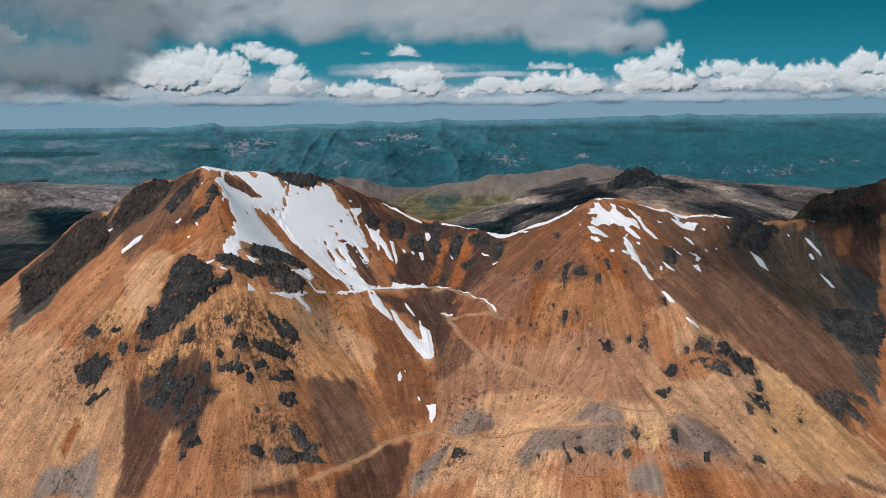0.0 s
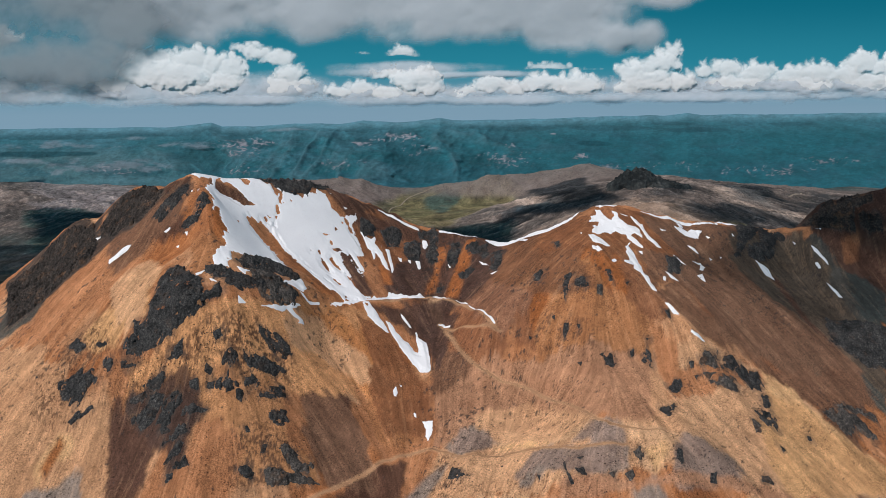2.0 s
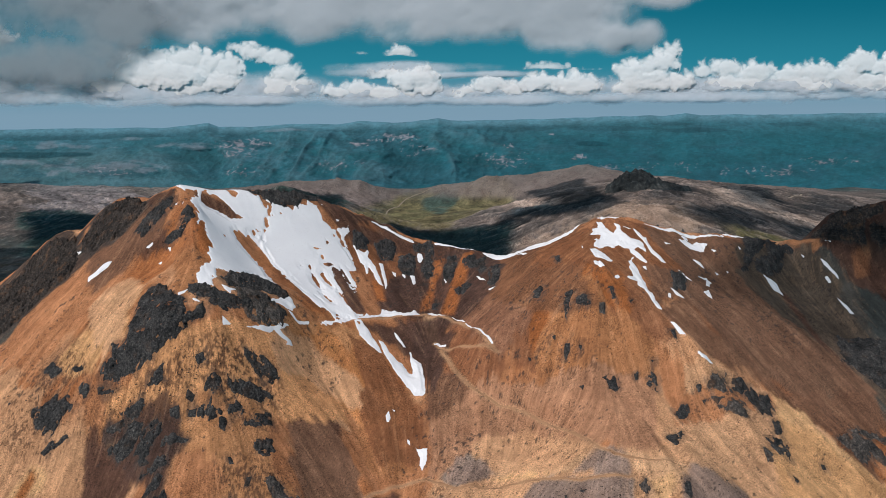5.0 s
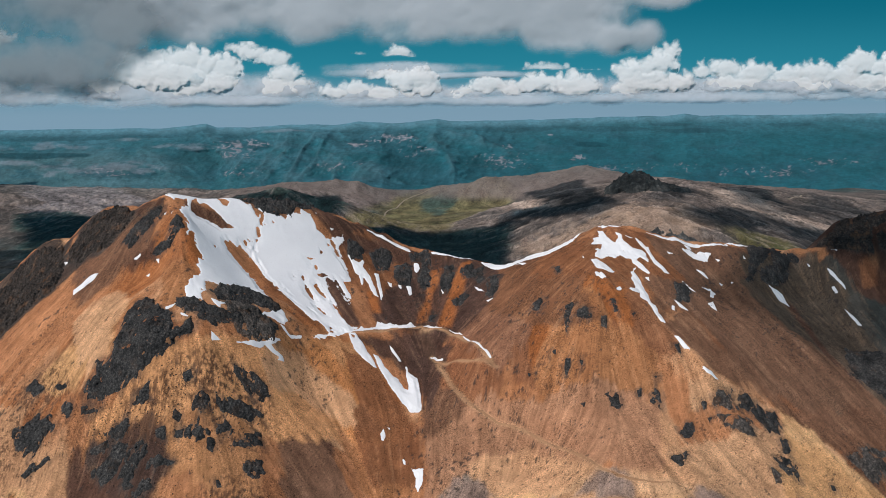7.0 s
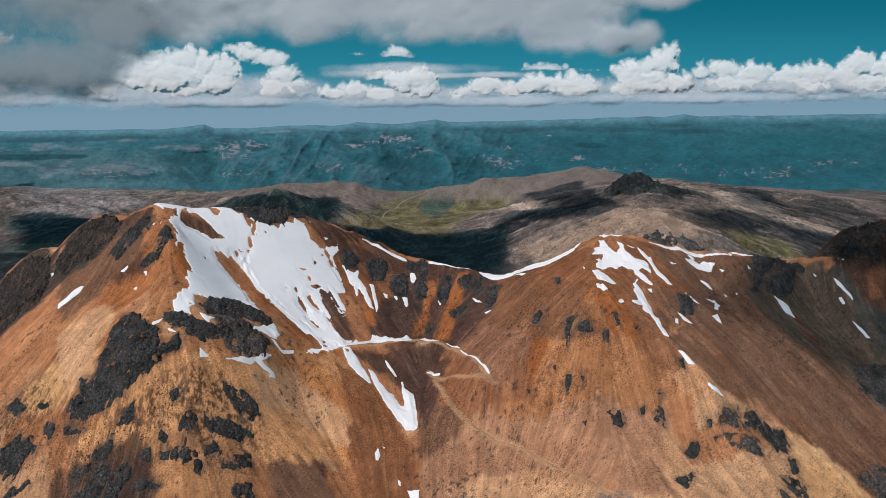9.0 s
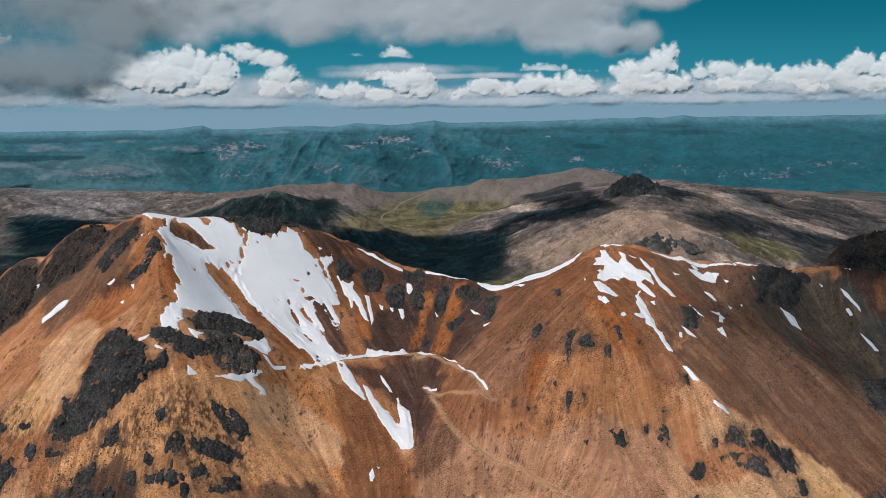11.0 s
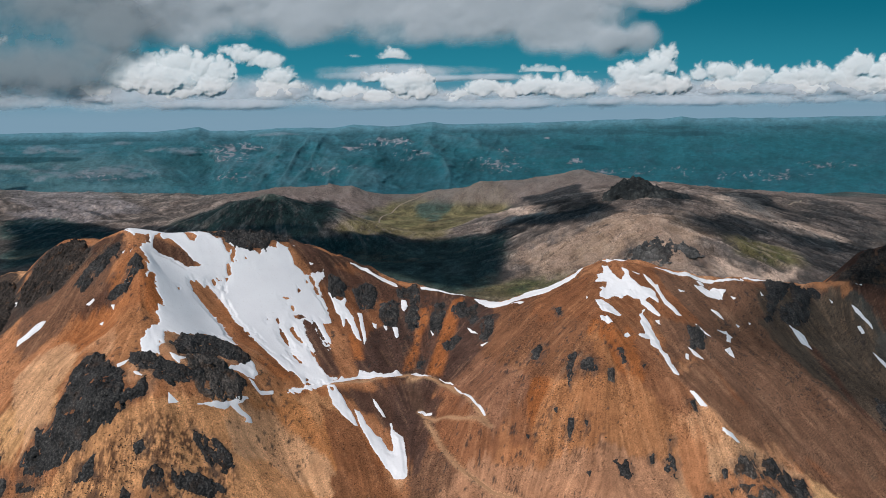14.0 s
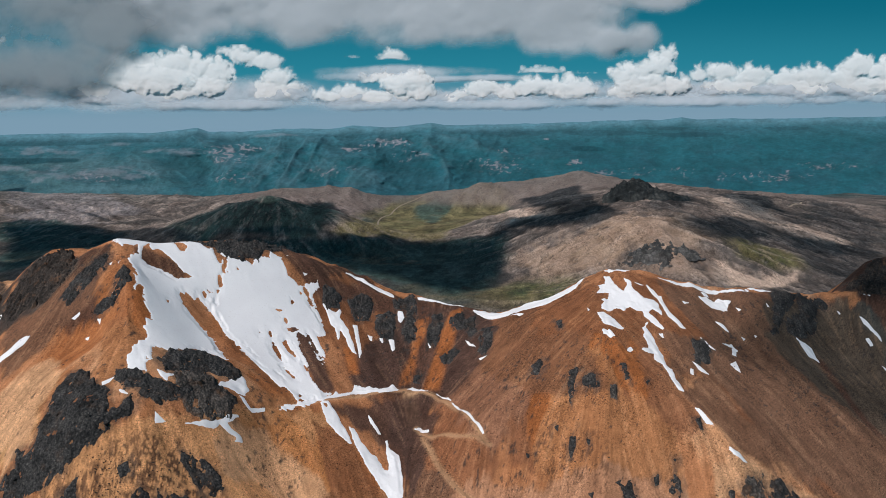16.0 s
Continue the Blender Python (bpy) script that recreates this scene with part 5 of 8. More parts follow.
SNOWS.append(([(118.2, 530.2), (121.8, 529.4), (122.6, 522.7), (124.1, 516.4), (126.8, 512.7), (130.4, 518.2), (129.5, 523.2), (129.9, 524.7), (132.4, 520.2), (132.5, 513.9), (135.2, 508.2), (136.7, 505.2), (142.9, 505.7), (145, 502.7), (145.9, 495.9), (144, 493.4), (140.1, 496.4), (137.2, 494.4), (140.9, 490.9), (143.3, 483.7), (141.8, 482.4), (137.2, 486.2), (132.9, 491.4), (132.7, 494.9), (128.8, 495.4), (126.4, 497.4), (121.9, 493.9), (118, 496.7), (113.9, 492.2), (109.4, 495.2), (109.1, 498.9), (112.1, 501.7), (110.6, 505.4), (115, 506.2), (117.7, 512.4), (108.3, 511.2), (112.6, 516.7), (113, 521.2), (117.1, 522.9)], "ragged snowfield on the eastern peak"))
SNOWS.append(([(142.5, 518.9), (145.8, 515.4), (147.4, 510.4), (149.2, 510.4), (149, 505.9), (150.4, 498.9), (153.2, 492.9), (156.3, 486.7), (153.2, 485.9), (150, 490.2), (147.7, 493.9), (147.3, 500.4), (145.8, 507.2), (143.5, 511.9)], "slanting strip of snow on the eastern peak"))
SNOWS.append(([(104.9, 492.9), (110.5, 490.2), (113.1, 486.7), (114.9, 480.2), (117.4, 477.4), (113.7, 475.4), (109.5, 476.9), (106.9, 479.7), (106.2, 486.2)], "small patch of old snow on rust-brown scree"))
SNOWS.append(([(131.8, 487.4), (134.9, 488.2), (133.2, 484.2), (135.3, 477.7), (134.6, 473.7), (136.1, 470.9), (136.7, 465.7), (136.5, 458.2), (139.1, 456.2), (138.1, 449.9), (139.8, 445.4), (139.5, 441.4), (137.4, 441.4), (136.3, 446.2), (134.6, 452.4), (134.2, 457.9), (130.4, 459.7), (130.7, 464.2), (125.8, 462.7), (123.3, 463.7), (128.1, 466.7), (128.6, 470.4), (128.4, 475.4), (129.9, 482.9)], "long thin snow streak down the eastern peak"))
SNOWS.append(([(104.2, 472.9), (107.8, 472.2), (109.7, 466.4), (107.4, 465.9), (104.4, 469.2)], "small patch of old snow on rust-brown scree"))
SNOWS.append(([(115.4, 461.7), (117.6, 462.9), (118.6, 461.2), (115.9, 458.4), (114.6, 458.7)], "small patch of old snow on rust-brown scree"))
SNOWS.append(([(138, 481.2), (141.3, 480.7), (140.9, 477.7), (139, 478.7)], "small patch of old snow on rust-brown scree"))
SNOWS.append(([(175.7, 521.7), (183.6, 526.2), (188.1, 525.9), (192.1, 528.2), (199.6, 526.4), (196.4, 522.9), (194.4, 519.4), (189.6, 518.4), (183.5, 518.9), (178.7, 519.9)], "small patch of old snow on rust-brown scree"))
SNOWS.append(([(180.4, 528.2), (184.7, 529.2), (185.7, 527.7), (182.1, 525.7)], "small patch of old snow on rust-brown scree"))
SNOWS.append(([(181.6, 506.7), (187.5, 506.4), (189, 502.2), (187.1, 502.4), (184, 503.9)], "small patch of old snow on rust-brown scree"))
SNOWS.append(([(164.1, 484.2), (167.5, 480.2), (171.3, 477.7), (168.5, 478.2), (165.1, 479.9)], "small patch of old snow on rust-brown scree"))
SNOWS.append(([(162.1, 476.4), (167.3, 476.9), (163.6, 473.4), (162.3, 469.7)], "small patch of old snow on rust-brown scree"))
SNOWS.append(([(179.3, 488.9), (188.1, 495.4), (188.3, 492.9), (190.4, 490.4), (188, 488.7), (185.5, 482.9), (183.1, 482.4), (186.4, 491.2), (182, 489.4)], "small patch of old snow on rust-brown scree"))
SNOWS.append(([(177.7, 471.9), (182.7, 476.9), (182.2, 469.4), (179.8, 469.9)], "small patch of old snow on rust-brown scree"))
SNOWS.append(([(152.2, 463.9), (156.2, 461.7), (160.6, 457.9), (157.6, 457.7), (154.2, 458.9)], "small patch of old snow on rust-brown scree"))
SNOWS.append(([(149.7, 459.4), (151.5, 458.7), (150, 454.7), (148.5, 455.2)], "small patch of old snow on rust-brown scree"))
SNOWS.append(([(196.3, 501.4), (198.6, 500.4), (196.9, 499.2)], "small patch of old snow on rust-brown scree"))
SNOWS.append(([(200.9, 522.2), (204, 520.2), (201.7, 518.9)], "small patch of old snow on rust-brown scree"))
SNOWS.append(([(223.8, 528.9), (224.9, 526.7), (223.2, 526.2)], "small patch of old snow on rust-brown scree"))
SNOWS.append(([(134.8, 519.9), (140.7, 518.2), (138.1, 517.7)], "small patch of old snow on rust-brown scree"))
SNOWS.append(([(162.5, 511.7), (167.5, 512.7), (163.8, 509.9)], "small patch of old snow on rust-brown scree"))
SNOWS.append(([(101, 498.2), (102, 495.2), (100.5, 493.4)], "small patch of old snow on rust-brown scree"))
SNOWS.append(([(205.1, 503.2), (206.8, 502.7), (205, 501.4)], "small patch of old snow on rust-brown scree"))
SNOWS.append(([(153.3, 531.7), (166.5, 532.4), (183.6, 533.4), (196.6, 533.7), (206.5, 535.9), (221, 541.9), (234, 543.7), (225.6, 540.4), (220.4, 540.7), (204.1, 533.2), (193.8, 532.9), (180.7, 529.2), (163.3, 526.9)], "thin line of snow along the ridge crest"))
SNOWS.append(([(119.6, 535.9), (128.7, 543.9), (135.2, 534.4), (126.1, 534.2)], "thin line of snow along the ridge crest"))
SNOWS.append(([(19.1, 467.9), (22.5, 462.1), (29, 448), (35.3, 434.6), (34.1, 434.4), (28.8, 444.3), (22.4, 458.3)], "small patch of old snow on rust-brown scree"))
SNOWS.append(([(-2.4, 457.6), (1.7, 458.3), (6.2, 456.3), (5.8, 454.8), (0.8, 456.3)], "small patch of old snow on rust-brown scree"))
SNOWS.append(([(-53, 457.6), (-48.9, 459.3), (-42.9, 453.5), (-37, 446), (-33.3, 439.8), (-35.5, 439.5), (-41.7, 442.9), (-48.2, 447.7)], "narrow snow tongue in the rusty gully"))
SNOWS.append(([(-37.4, 450.5), (-33.8, 449.2), (-29.9, 443), (-23.6, 438.2), (-21, 438), (-17.3, 431.6), (-13.9, 429.7), (-17.4, 448.6), (-15.7, 449.6), (-14.5, 443.8), (-9.3, 441.6), (-7.3, 432.5), (-5.5, 416.3), (-13.2, 416), (-21.9, 426.7), (-29.2, 435.2), (-34.1, 443)], "long forked snow tongue in the gully"))
SNOWS.append(([(-27.5, 460.7), (-25, 458), (-19.2, 450.5), (-20.9, 450.4), (-25.6, 455.4)], "small patch of old snow on rust-brown scree"))
SNOWS.append(([(-214, 445.6), (-210.1, 448.1), (-207.7, 453.3), (-201.8, 453.8), (-202.5, 450.2), (-206.1, 443.8), (-211.7, 441.6)], "small patch of old snow on rust-brown scree"))
SNOWS.append(([(-256, 514.3), (-246.6, 509.6), (-239.3, 496.2), (-249, 502.9)], "small patch of old snow on rust-brown scree"))
SNOWS.append(([(-181.7, 458.2), (-178.7, 460.9), (-178.1, 459.7), (-180.1, 457.6)], "small patch of old snow on rust-brown scree"))
SNOWS.append(([(-171.5, 449.7), (-169.3, 450.1), (-169, 447.4)], "small patch of old snow on rust-brown scree"))
SNOWS.append(([(-167.9, 456.6), (-165.4, 455.8), (-164.9, 453.1)], "small patch of old snow on rust-brown scree"))
SNOWS.append(([(35.2, 541.9), (49, 543.6), (63.6, 535.2), (79, 536.7), (92.4, 537), (100.1, 537.6), (107.8, 538), (99.8, 525.1), (89.4, 520.6), (77.9, 517.1), (67.2, 519.5), (55, 526), (45, 530.3), (38.8, 537.2)], "long strip of snow along the saddle crest"))
SNOWS.append(([(56.8, 522.8), (66.1, 515.2), (62.9, 514)], "small patch of old snow on rust-brown scree"))
SNOWS.append(([(153.1, 413.3), (157.7, 412.4), (161.3, 409.9), (158.8, 409.1), (154.4, 410.3)], "small patch of old snow on rust-brown scree"))
SNOWS.append(([(297, 548.8), (301, 545), (299.3, 541.9), (296, 543.9)], "small patch of old snow on rust-brown scree"))
SNOWS.append(([(304.4, 547), (307.6, 544.6), (305, 542.3)], "small patch of old snow on rust-brown scree"))
SNOWS.append(([(287.5, 532.7), (289.8, 529.2), (293.1, 518.2), (292.4, 515.5), (290.3, 520.5), (287.9, 527.7)], "small patch of old snow on rust-brown scree"))
SNOWS.append(([(284.3, 518.9), (286.4, 518.8), (286.4, 513.8), (284.5, 513.7)], "small patch of old snow on rust-brown scree"))
SNOWS.append(([(276.8, 540.9), (278.4, 538), (277.1, 537.2)], "small patch of old snow on rust-brown scree"))
SNOWS.append(([(-28.9, 398.9), (-27.4, 401.8), (-26.1, 397.9), (-26.9, 394.9), (-28.2, 395)], "tiny remnant of snow at the gully foot"))
SNOWS.append(([(-25.5, 403.2), (-23.8, 403.2), (-24.3, 401.8)], "small patch of old snow on rust-brown scree"))
SNOWS.append(([(-16.3, 386.9), (-14.7, 385.7), (-14.6, 383.1), (-15.8, 384.3)], "small patch of old snow on rust-brown scree"))
SNOWS.append(([(-12.2, 383.1), (-10.6, 381.6), (-5.1, 380.5), (-5.5, 373.4), (-7.8, 368.1), (-9.4, 371.8), (-9.3, 376.4)], "small remnant of snow at the gully foot"))
SNOWS.append(([(283.8, 501.4), (287.5, 494.7), (288.8, 485.3), (285.3, 486.5)], "small patch of old snow on rust-brown scree"))
SNOWS.append(([(-2.2, 457.6), (6, 456.3), (6.3, 454.9), (-1.3, 456.2)], "small snow bank beside the lower track"))
SNOWS.append(([(20.9, 465.6), (25.1, 456.3), (35.4, 434.6), (34.3, 434.2), (23.7, 454.7), (20.5, 464.2)], "narrow snow bank along the upper track"))
SNOWS.append(([(235.3, 510.5), (244.7, 508.8), (245.8, 501.1), (239.4, 502.8)], "small patch of old snow on rust-brown scree"))
SNOWS.append(([(142.3, 432.8), (144.5, 431.2), (148.9, 424.2), (146, 425.1)], "small patch of old snow on rust-brown scree"))
SNOWS.append(([(152.5, 412.4), (155.7, 412.7), (161.6, 409.8), (158.6, 409)], "small patch of old snow on rust-brown scree"))
BARE_SPOTS = []
BARE_SPOTS.append([(-159.5, 499.4), (-159.4, 509.4), (-155.3, 503.7), (-153.4, 506.7), (-148.1, 505.7), (-139.3, 502.4), (-136.7, 500.9), (-131.4, 501.7), (-135, 498.7), (-139.6, 495.9), (-142.9, 496.2), (-149.4, 496.2), (-154.9, 493.9), (-157.7, 494.4)])
BARE_SPOTS.append([(-149.3, 520.9), (-144.9, 520.2), (-139.2, 517.2), (-139.3, 511.9), (-142, 511.4), (-146.1, 516.7)])
BARE_SPOTS.append([(-164.6, 498.7), (-163.1, 503.2), (-159.9, 496.2), (-162.1, 494.9)])
BARE_SPOTS.append([(-125.9, 496.9), (-123.5, 495.7), (-122.9, 497.9), (-124.7, 498.4)])
BARE_SPOTS.append([(-123.4, 499.7), (-120.8, 500.2), (-122.2, 498.4)])
BARE_SPOTS.append([(-86.3, 508.4), (-81.5, 510.7), (-84, 508.2)])
BARE_SPOTS.append([(-80.6, 506.7), (-78.4, 505.9), (-79.3, 504.2), (-80.6, 504.9)])
BARE_SPOTS.append([(-78.2, 501.2), (-75.2, 503.9), (-71.7, 503.4), (-75.7, 499.7)])
BARE_SPOTS.append([(-83.7, 506.4), (-81.7, 505.9), (-82.9, 504.9)])
BARE_SPOTS.append([(-79.7, 492.4), (-77.8, 494.2), (-75.6, 491.4), (-71, 487.4), (-70.2, 485.7), (-74.4, 487.7), (-77.5, 489.4)])
BARE_SPOTS.append([(-85.5, 490.4), (-82.9, 488.7), (-78.7, 483.9), (-77.6, 480.7), (-81.3, 482.9), (-84.2, 486.7)])
BARE_SPOTS.append([(-75.7, 476.4), (-71.8, 473.4), (-67.4, 469.9), (-69.6, 469.9), (-73.3, 472.7)])
BARE_SPOTS.append([(-79, 519.7), (-77.3, 518.2), (-77.9, 516.4)])
BARE_SPOTS.append([(-155.4, 478.9), (-153.9, 477.9), (-152.9, 474.9)])
BARE_SPOTS.append([(-138.9, 477.2), (-137.8, 477.9), (-137.5, 475.7)])
BARE_SPOTS.append([(-115.6, 514.2), (-114.4, 513.7), (-115.4, 512.9)])
BARE_SPOTS.append([(-110.8, 518.7), (-109.5, 517.9), (-110.7, 517.2)])
BARE_SPOTS.append([(-119.1, 502.4), (-117.6, 502.9), (-118.1, 501.4)])
BARE_SPOTS.append([(-140.4, 498.7), (-138.2, 498.7), (-138.6, 496.4)])
BARE_SPOTS.append([(-92.9, 492.4), (-91.5, 491.9), (-92.3, 491.2)])
BARE_SPOTS.append([(-87.4, 495.7), (-86.1, 495.2), (-86, 492.4), (-87.4, 493.7)])
BARE_SPOTS.append([(-64.6, 459.9), (-62.9, 459.2), (-63.8, 458.2)])
BARE_SPOTS.append([(-74.7, 526.9), (-73.2, 526.4), (-74.2, 525.2)])
FIELD = "broad bright snowfield with ragged fingers below the western peak"
ROADS = [bent(line) for line in (UPPER_TRACK, HAIRPIN, SLOPE_TRACK, LOWER_TRACK)]
X0, Y0, STEP = -500.0, 190.0, 1.05
gx, gy = np.meshgrid(X0 + STEP * np.arange(972), Y0 + STEP * np.arange(554))
gz = broad(gx, gy)
sy, sx = np.gradient(gz, STEP)


def streaks(size, steps, seed, x=None, y=None, stride=2.0):
    """Noise drawn out down the slopes, as stones and dust slide."""
    x, y = (gx, gy) if x is None else (x, y)
    total = np.zeros_like(x)
    for sign in (1, -1):
        px, py = x.copy(), y.copy()
        for k in range(steps):
            total += grain(px / size, py / size, seed)
            ax, ay = sample(sx, px, py), sample(sy, px, py)
            n = np.hypot(ax, ay) + 0.02
            px, py = px + sign * stride * ax / n, py + sign * stride * ay / n
    total /= 2 * steps
    return np.clip(total / (total.std() * 2.2), -1.2, 1.2)


fine_streaks, broad_streaks, thin_streaks = streaks(3.0, 14, 5), streaks(9.0, 26, 9), streaks(1.7, 12, 13)
ribs = streaks(17.0, 18, 31, stride=3.0)
under_snow = np.max([inside(outline, gx, gy) for outline, label in SNOWS if label == FIELD], 0)
calm = 1 - 0.8 * smooth(-8, 3, under_snow)
gz += calm * (1.5 * fbm(gx / 42, gy / 42, 3, 3) + 1.9 * ribs)
gz += calm * (0.08 * thin_streaks + 0.9 * fbm(gx / 12, gy / 12, 21, 4, 0.6) + 0.2 * fine_streaks + 0.75 * broad_streaks + 0.22 * fbm(gx / 2.6, gy / 2.6, 27, 2))
crest_gap, _, _ = along([p[:2] for p in CREST + CREST_END], gx, gy)
gz += calm * 1.1 * smooth(26, 3, crest_gap) * fbm(gx / 7, gy / 7, 40, 4)
drift_z = gz.copy()
for pad in (6, 6, 5):
    for axis in (0, 1):
        drift_z = sum(np.roll(drift_z, k, axis) for k in range(-pad, pad + 1)) / (2 * pad + 1)
drift_z = np.maximum(drift_z + 0.15, gz)
road_field = np.full(gx.shape, 99.0)
for line in ROADS:
    gap, qx, qy = along(line, gx, gy)
    gz += (sample(gz, qx, qy) - gz) * 0.75 * smooth(6.5, 1.5, gap)
    road_field = np.minimum(road_field, gap)

TAN, SAND, RUST, UMBER, GREY, SLATE = (0.44, 0.188, 0.088), (0.63, 0.365, 0.205), (0.36, 0.122, 0.04), (0.105, 0.052, 0.036), (0.27, 0.21, 0.176), (0.06, 0.066, 0.061)
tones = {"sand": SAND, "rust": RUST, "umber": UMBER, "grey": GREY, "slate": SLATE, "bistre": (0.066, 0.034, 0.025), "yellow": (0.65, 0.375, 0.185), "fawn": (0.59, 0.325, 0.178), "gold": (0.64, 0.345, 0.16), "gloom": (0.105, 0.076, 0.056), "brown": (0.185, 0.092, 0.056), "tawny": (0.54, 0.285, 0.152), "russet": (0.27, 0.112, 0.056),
         "flame": (0.52, 0.215, 0.082), "apricot": (0.66, 0.32, 0.145), "madder": (0.25, 0.100, 0.046), "cone": (0.50, 0.235, 0.107), "copper": (0.42, 0.18, 0.085), "amber": (0.40, 0.172, 0.076), "clay": (0.25, 0.118, 0.07), "ash": (0.275, 0.187, 0.15), "brownish": (0.185, 0.096, 0.06), "loam": (0.41, 0.205, 0.118), "umbery": (0.088, 0.048, 0.037), "basalt": (0.06, 0.046, 0.04), "ember": (0.55, 0.27, 0.122), "sienna": (0.53, 0.255, 0.118), "sorrel": (0.215, 0.095, 0.049)}


def toned(base, tone, weight):
    return base + (np.array(tone) - base) * np.clip(weight, 0, 1)[..., None]


# the finished slope: closer columns across the middle, wings that run out to the sides
COLS, ROWS = 900, 600
fy = np.repeat((Y0 + 1.0 + 578.0 * np.linspace(0, 1, ROWS) ** 1.12)[:, None], COLS + 80, 1)
fx = np.linspace(-0.76, 0.76, COLS)[None, :] * fy[:, :COLS]
wing = np.linspace(1, 0, 41)[None, :40]
fx = np.concatenate([fx[:, :1] + (-498.0 - fx[:, :1]) * wing, fx, fx[:, -1:] + (518.0 - fx[:, -1:]) * wing[:, ::-1]], 1)
fine, wide = sample(fine_streaks, fx, fy), sample(broad_streaks, fx, fy)
thin, hair = streaks(1.0, 9, 15, fx, fy, 1.0), streaks(0.55, 12, 19, fx, fy, 0.8)
fz = sample(gz, fx, fy) + 0.05 * thin + 0.03 * hair + 0.10 * fbm(fx / 1.6, fy / 1.6, 29, 2)
wander, close = fbm(fx / 28, fy / 28, 60, 4), fbm(fx / 6, fy / 6, 64, 4, 0.62)
tint = np.ones(fx.shape + (3,)) * np.array(TAN)
tint = toned(tint, RUST, 0.75 * smooth(0.05, 0.5, fbm(fx / 55, fy / 55, 71, 5) + 0.35 * wide))
tint = toned(tint, SAND, 0.5 * smooth(0.1, 0.5, fbm(fx / 48, fy / 48, 82, 5) + 0.2 * fine))
tint = toned(tint, UMBER, 0.28 * smooth(0.3, 0.8, wide + 0.5 * wander + 0.2 * fine))
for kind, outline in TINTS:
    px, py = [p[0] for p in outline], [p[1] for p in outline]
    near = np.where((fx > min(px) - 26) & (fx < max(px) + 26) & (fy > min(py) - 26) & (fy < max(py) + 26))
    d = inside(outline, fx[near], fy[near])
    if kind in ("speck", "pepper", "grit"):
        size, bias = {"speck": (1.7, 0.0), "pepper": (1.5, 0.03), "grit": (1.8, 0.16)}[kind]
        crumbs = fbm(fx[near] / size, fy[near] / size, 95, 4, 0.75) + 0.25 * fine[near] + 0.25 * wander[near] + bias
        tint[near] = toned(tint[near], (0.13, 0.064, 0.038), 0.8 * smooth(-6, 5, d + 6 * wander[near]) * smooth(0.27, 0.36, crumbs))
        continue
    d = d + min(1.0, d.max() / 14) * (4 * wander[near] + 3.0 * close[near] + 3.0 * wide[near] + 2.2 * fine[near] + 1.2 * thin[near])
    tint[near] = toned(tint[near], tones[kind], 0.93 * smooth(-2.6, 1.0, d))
for outline, label in ROCKS:
    px, py = [p[0] for p in outline], [p[1] for p in outline]
    near = np.where((fx > min(px) - 14) & (fx < max(px) + 14) & (fy > min(py) - 22) & (fy < max(py) + 10))
    d = inside(outline, fx[near], fy[near]) + 2.2 * fine[near] + 2.0 * close[near]
    crumbs = fbm(fx[near] / 2.0, fy[near] / 2.0, 99, 3, 0.7)
    tint[near] = toned(tint[near], (0.07, 0.056, 0.05), 0.5 * smooth(-1.6, 0.6, d + 2.4 * crumbs))
tint *= (np.clip(1 + 0.15 * fine + 0.14 * thin + 0.16 * hair - 0.06 * wide, 0.35, 1.8))[..., None]
tint = toned(tint, SAND, 0.12 * smooth(0.4, 0.9, thin + 0.5 * hair - 0.4 * wide))
tint = toned(tint, SAND, 0.5 * smooth(2.6, 1.0, sample(road_field, fx, fy)))
tint = toned(tint, (0.05, 0.04, 0.037), 0.8 * smooth(0.5, 0.6, fbm(fx / 2.2, fy / 2.2, 93, 4, 0.7) + 0.4 * fbm(fx / 38, fy / 38, 97, 3)))
tint *= (1 + 0.25 * fbm(fx / 3, fy / 3, 90, 3, 0.65))[..., None]
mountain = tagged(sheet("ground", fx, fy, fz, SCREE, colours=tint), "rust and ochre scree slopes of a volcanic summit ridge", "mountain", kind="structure")


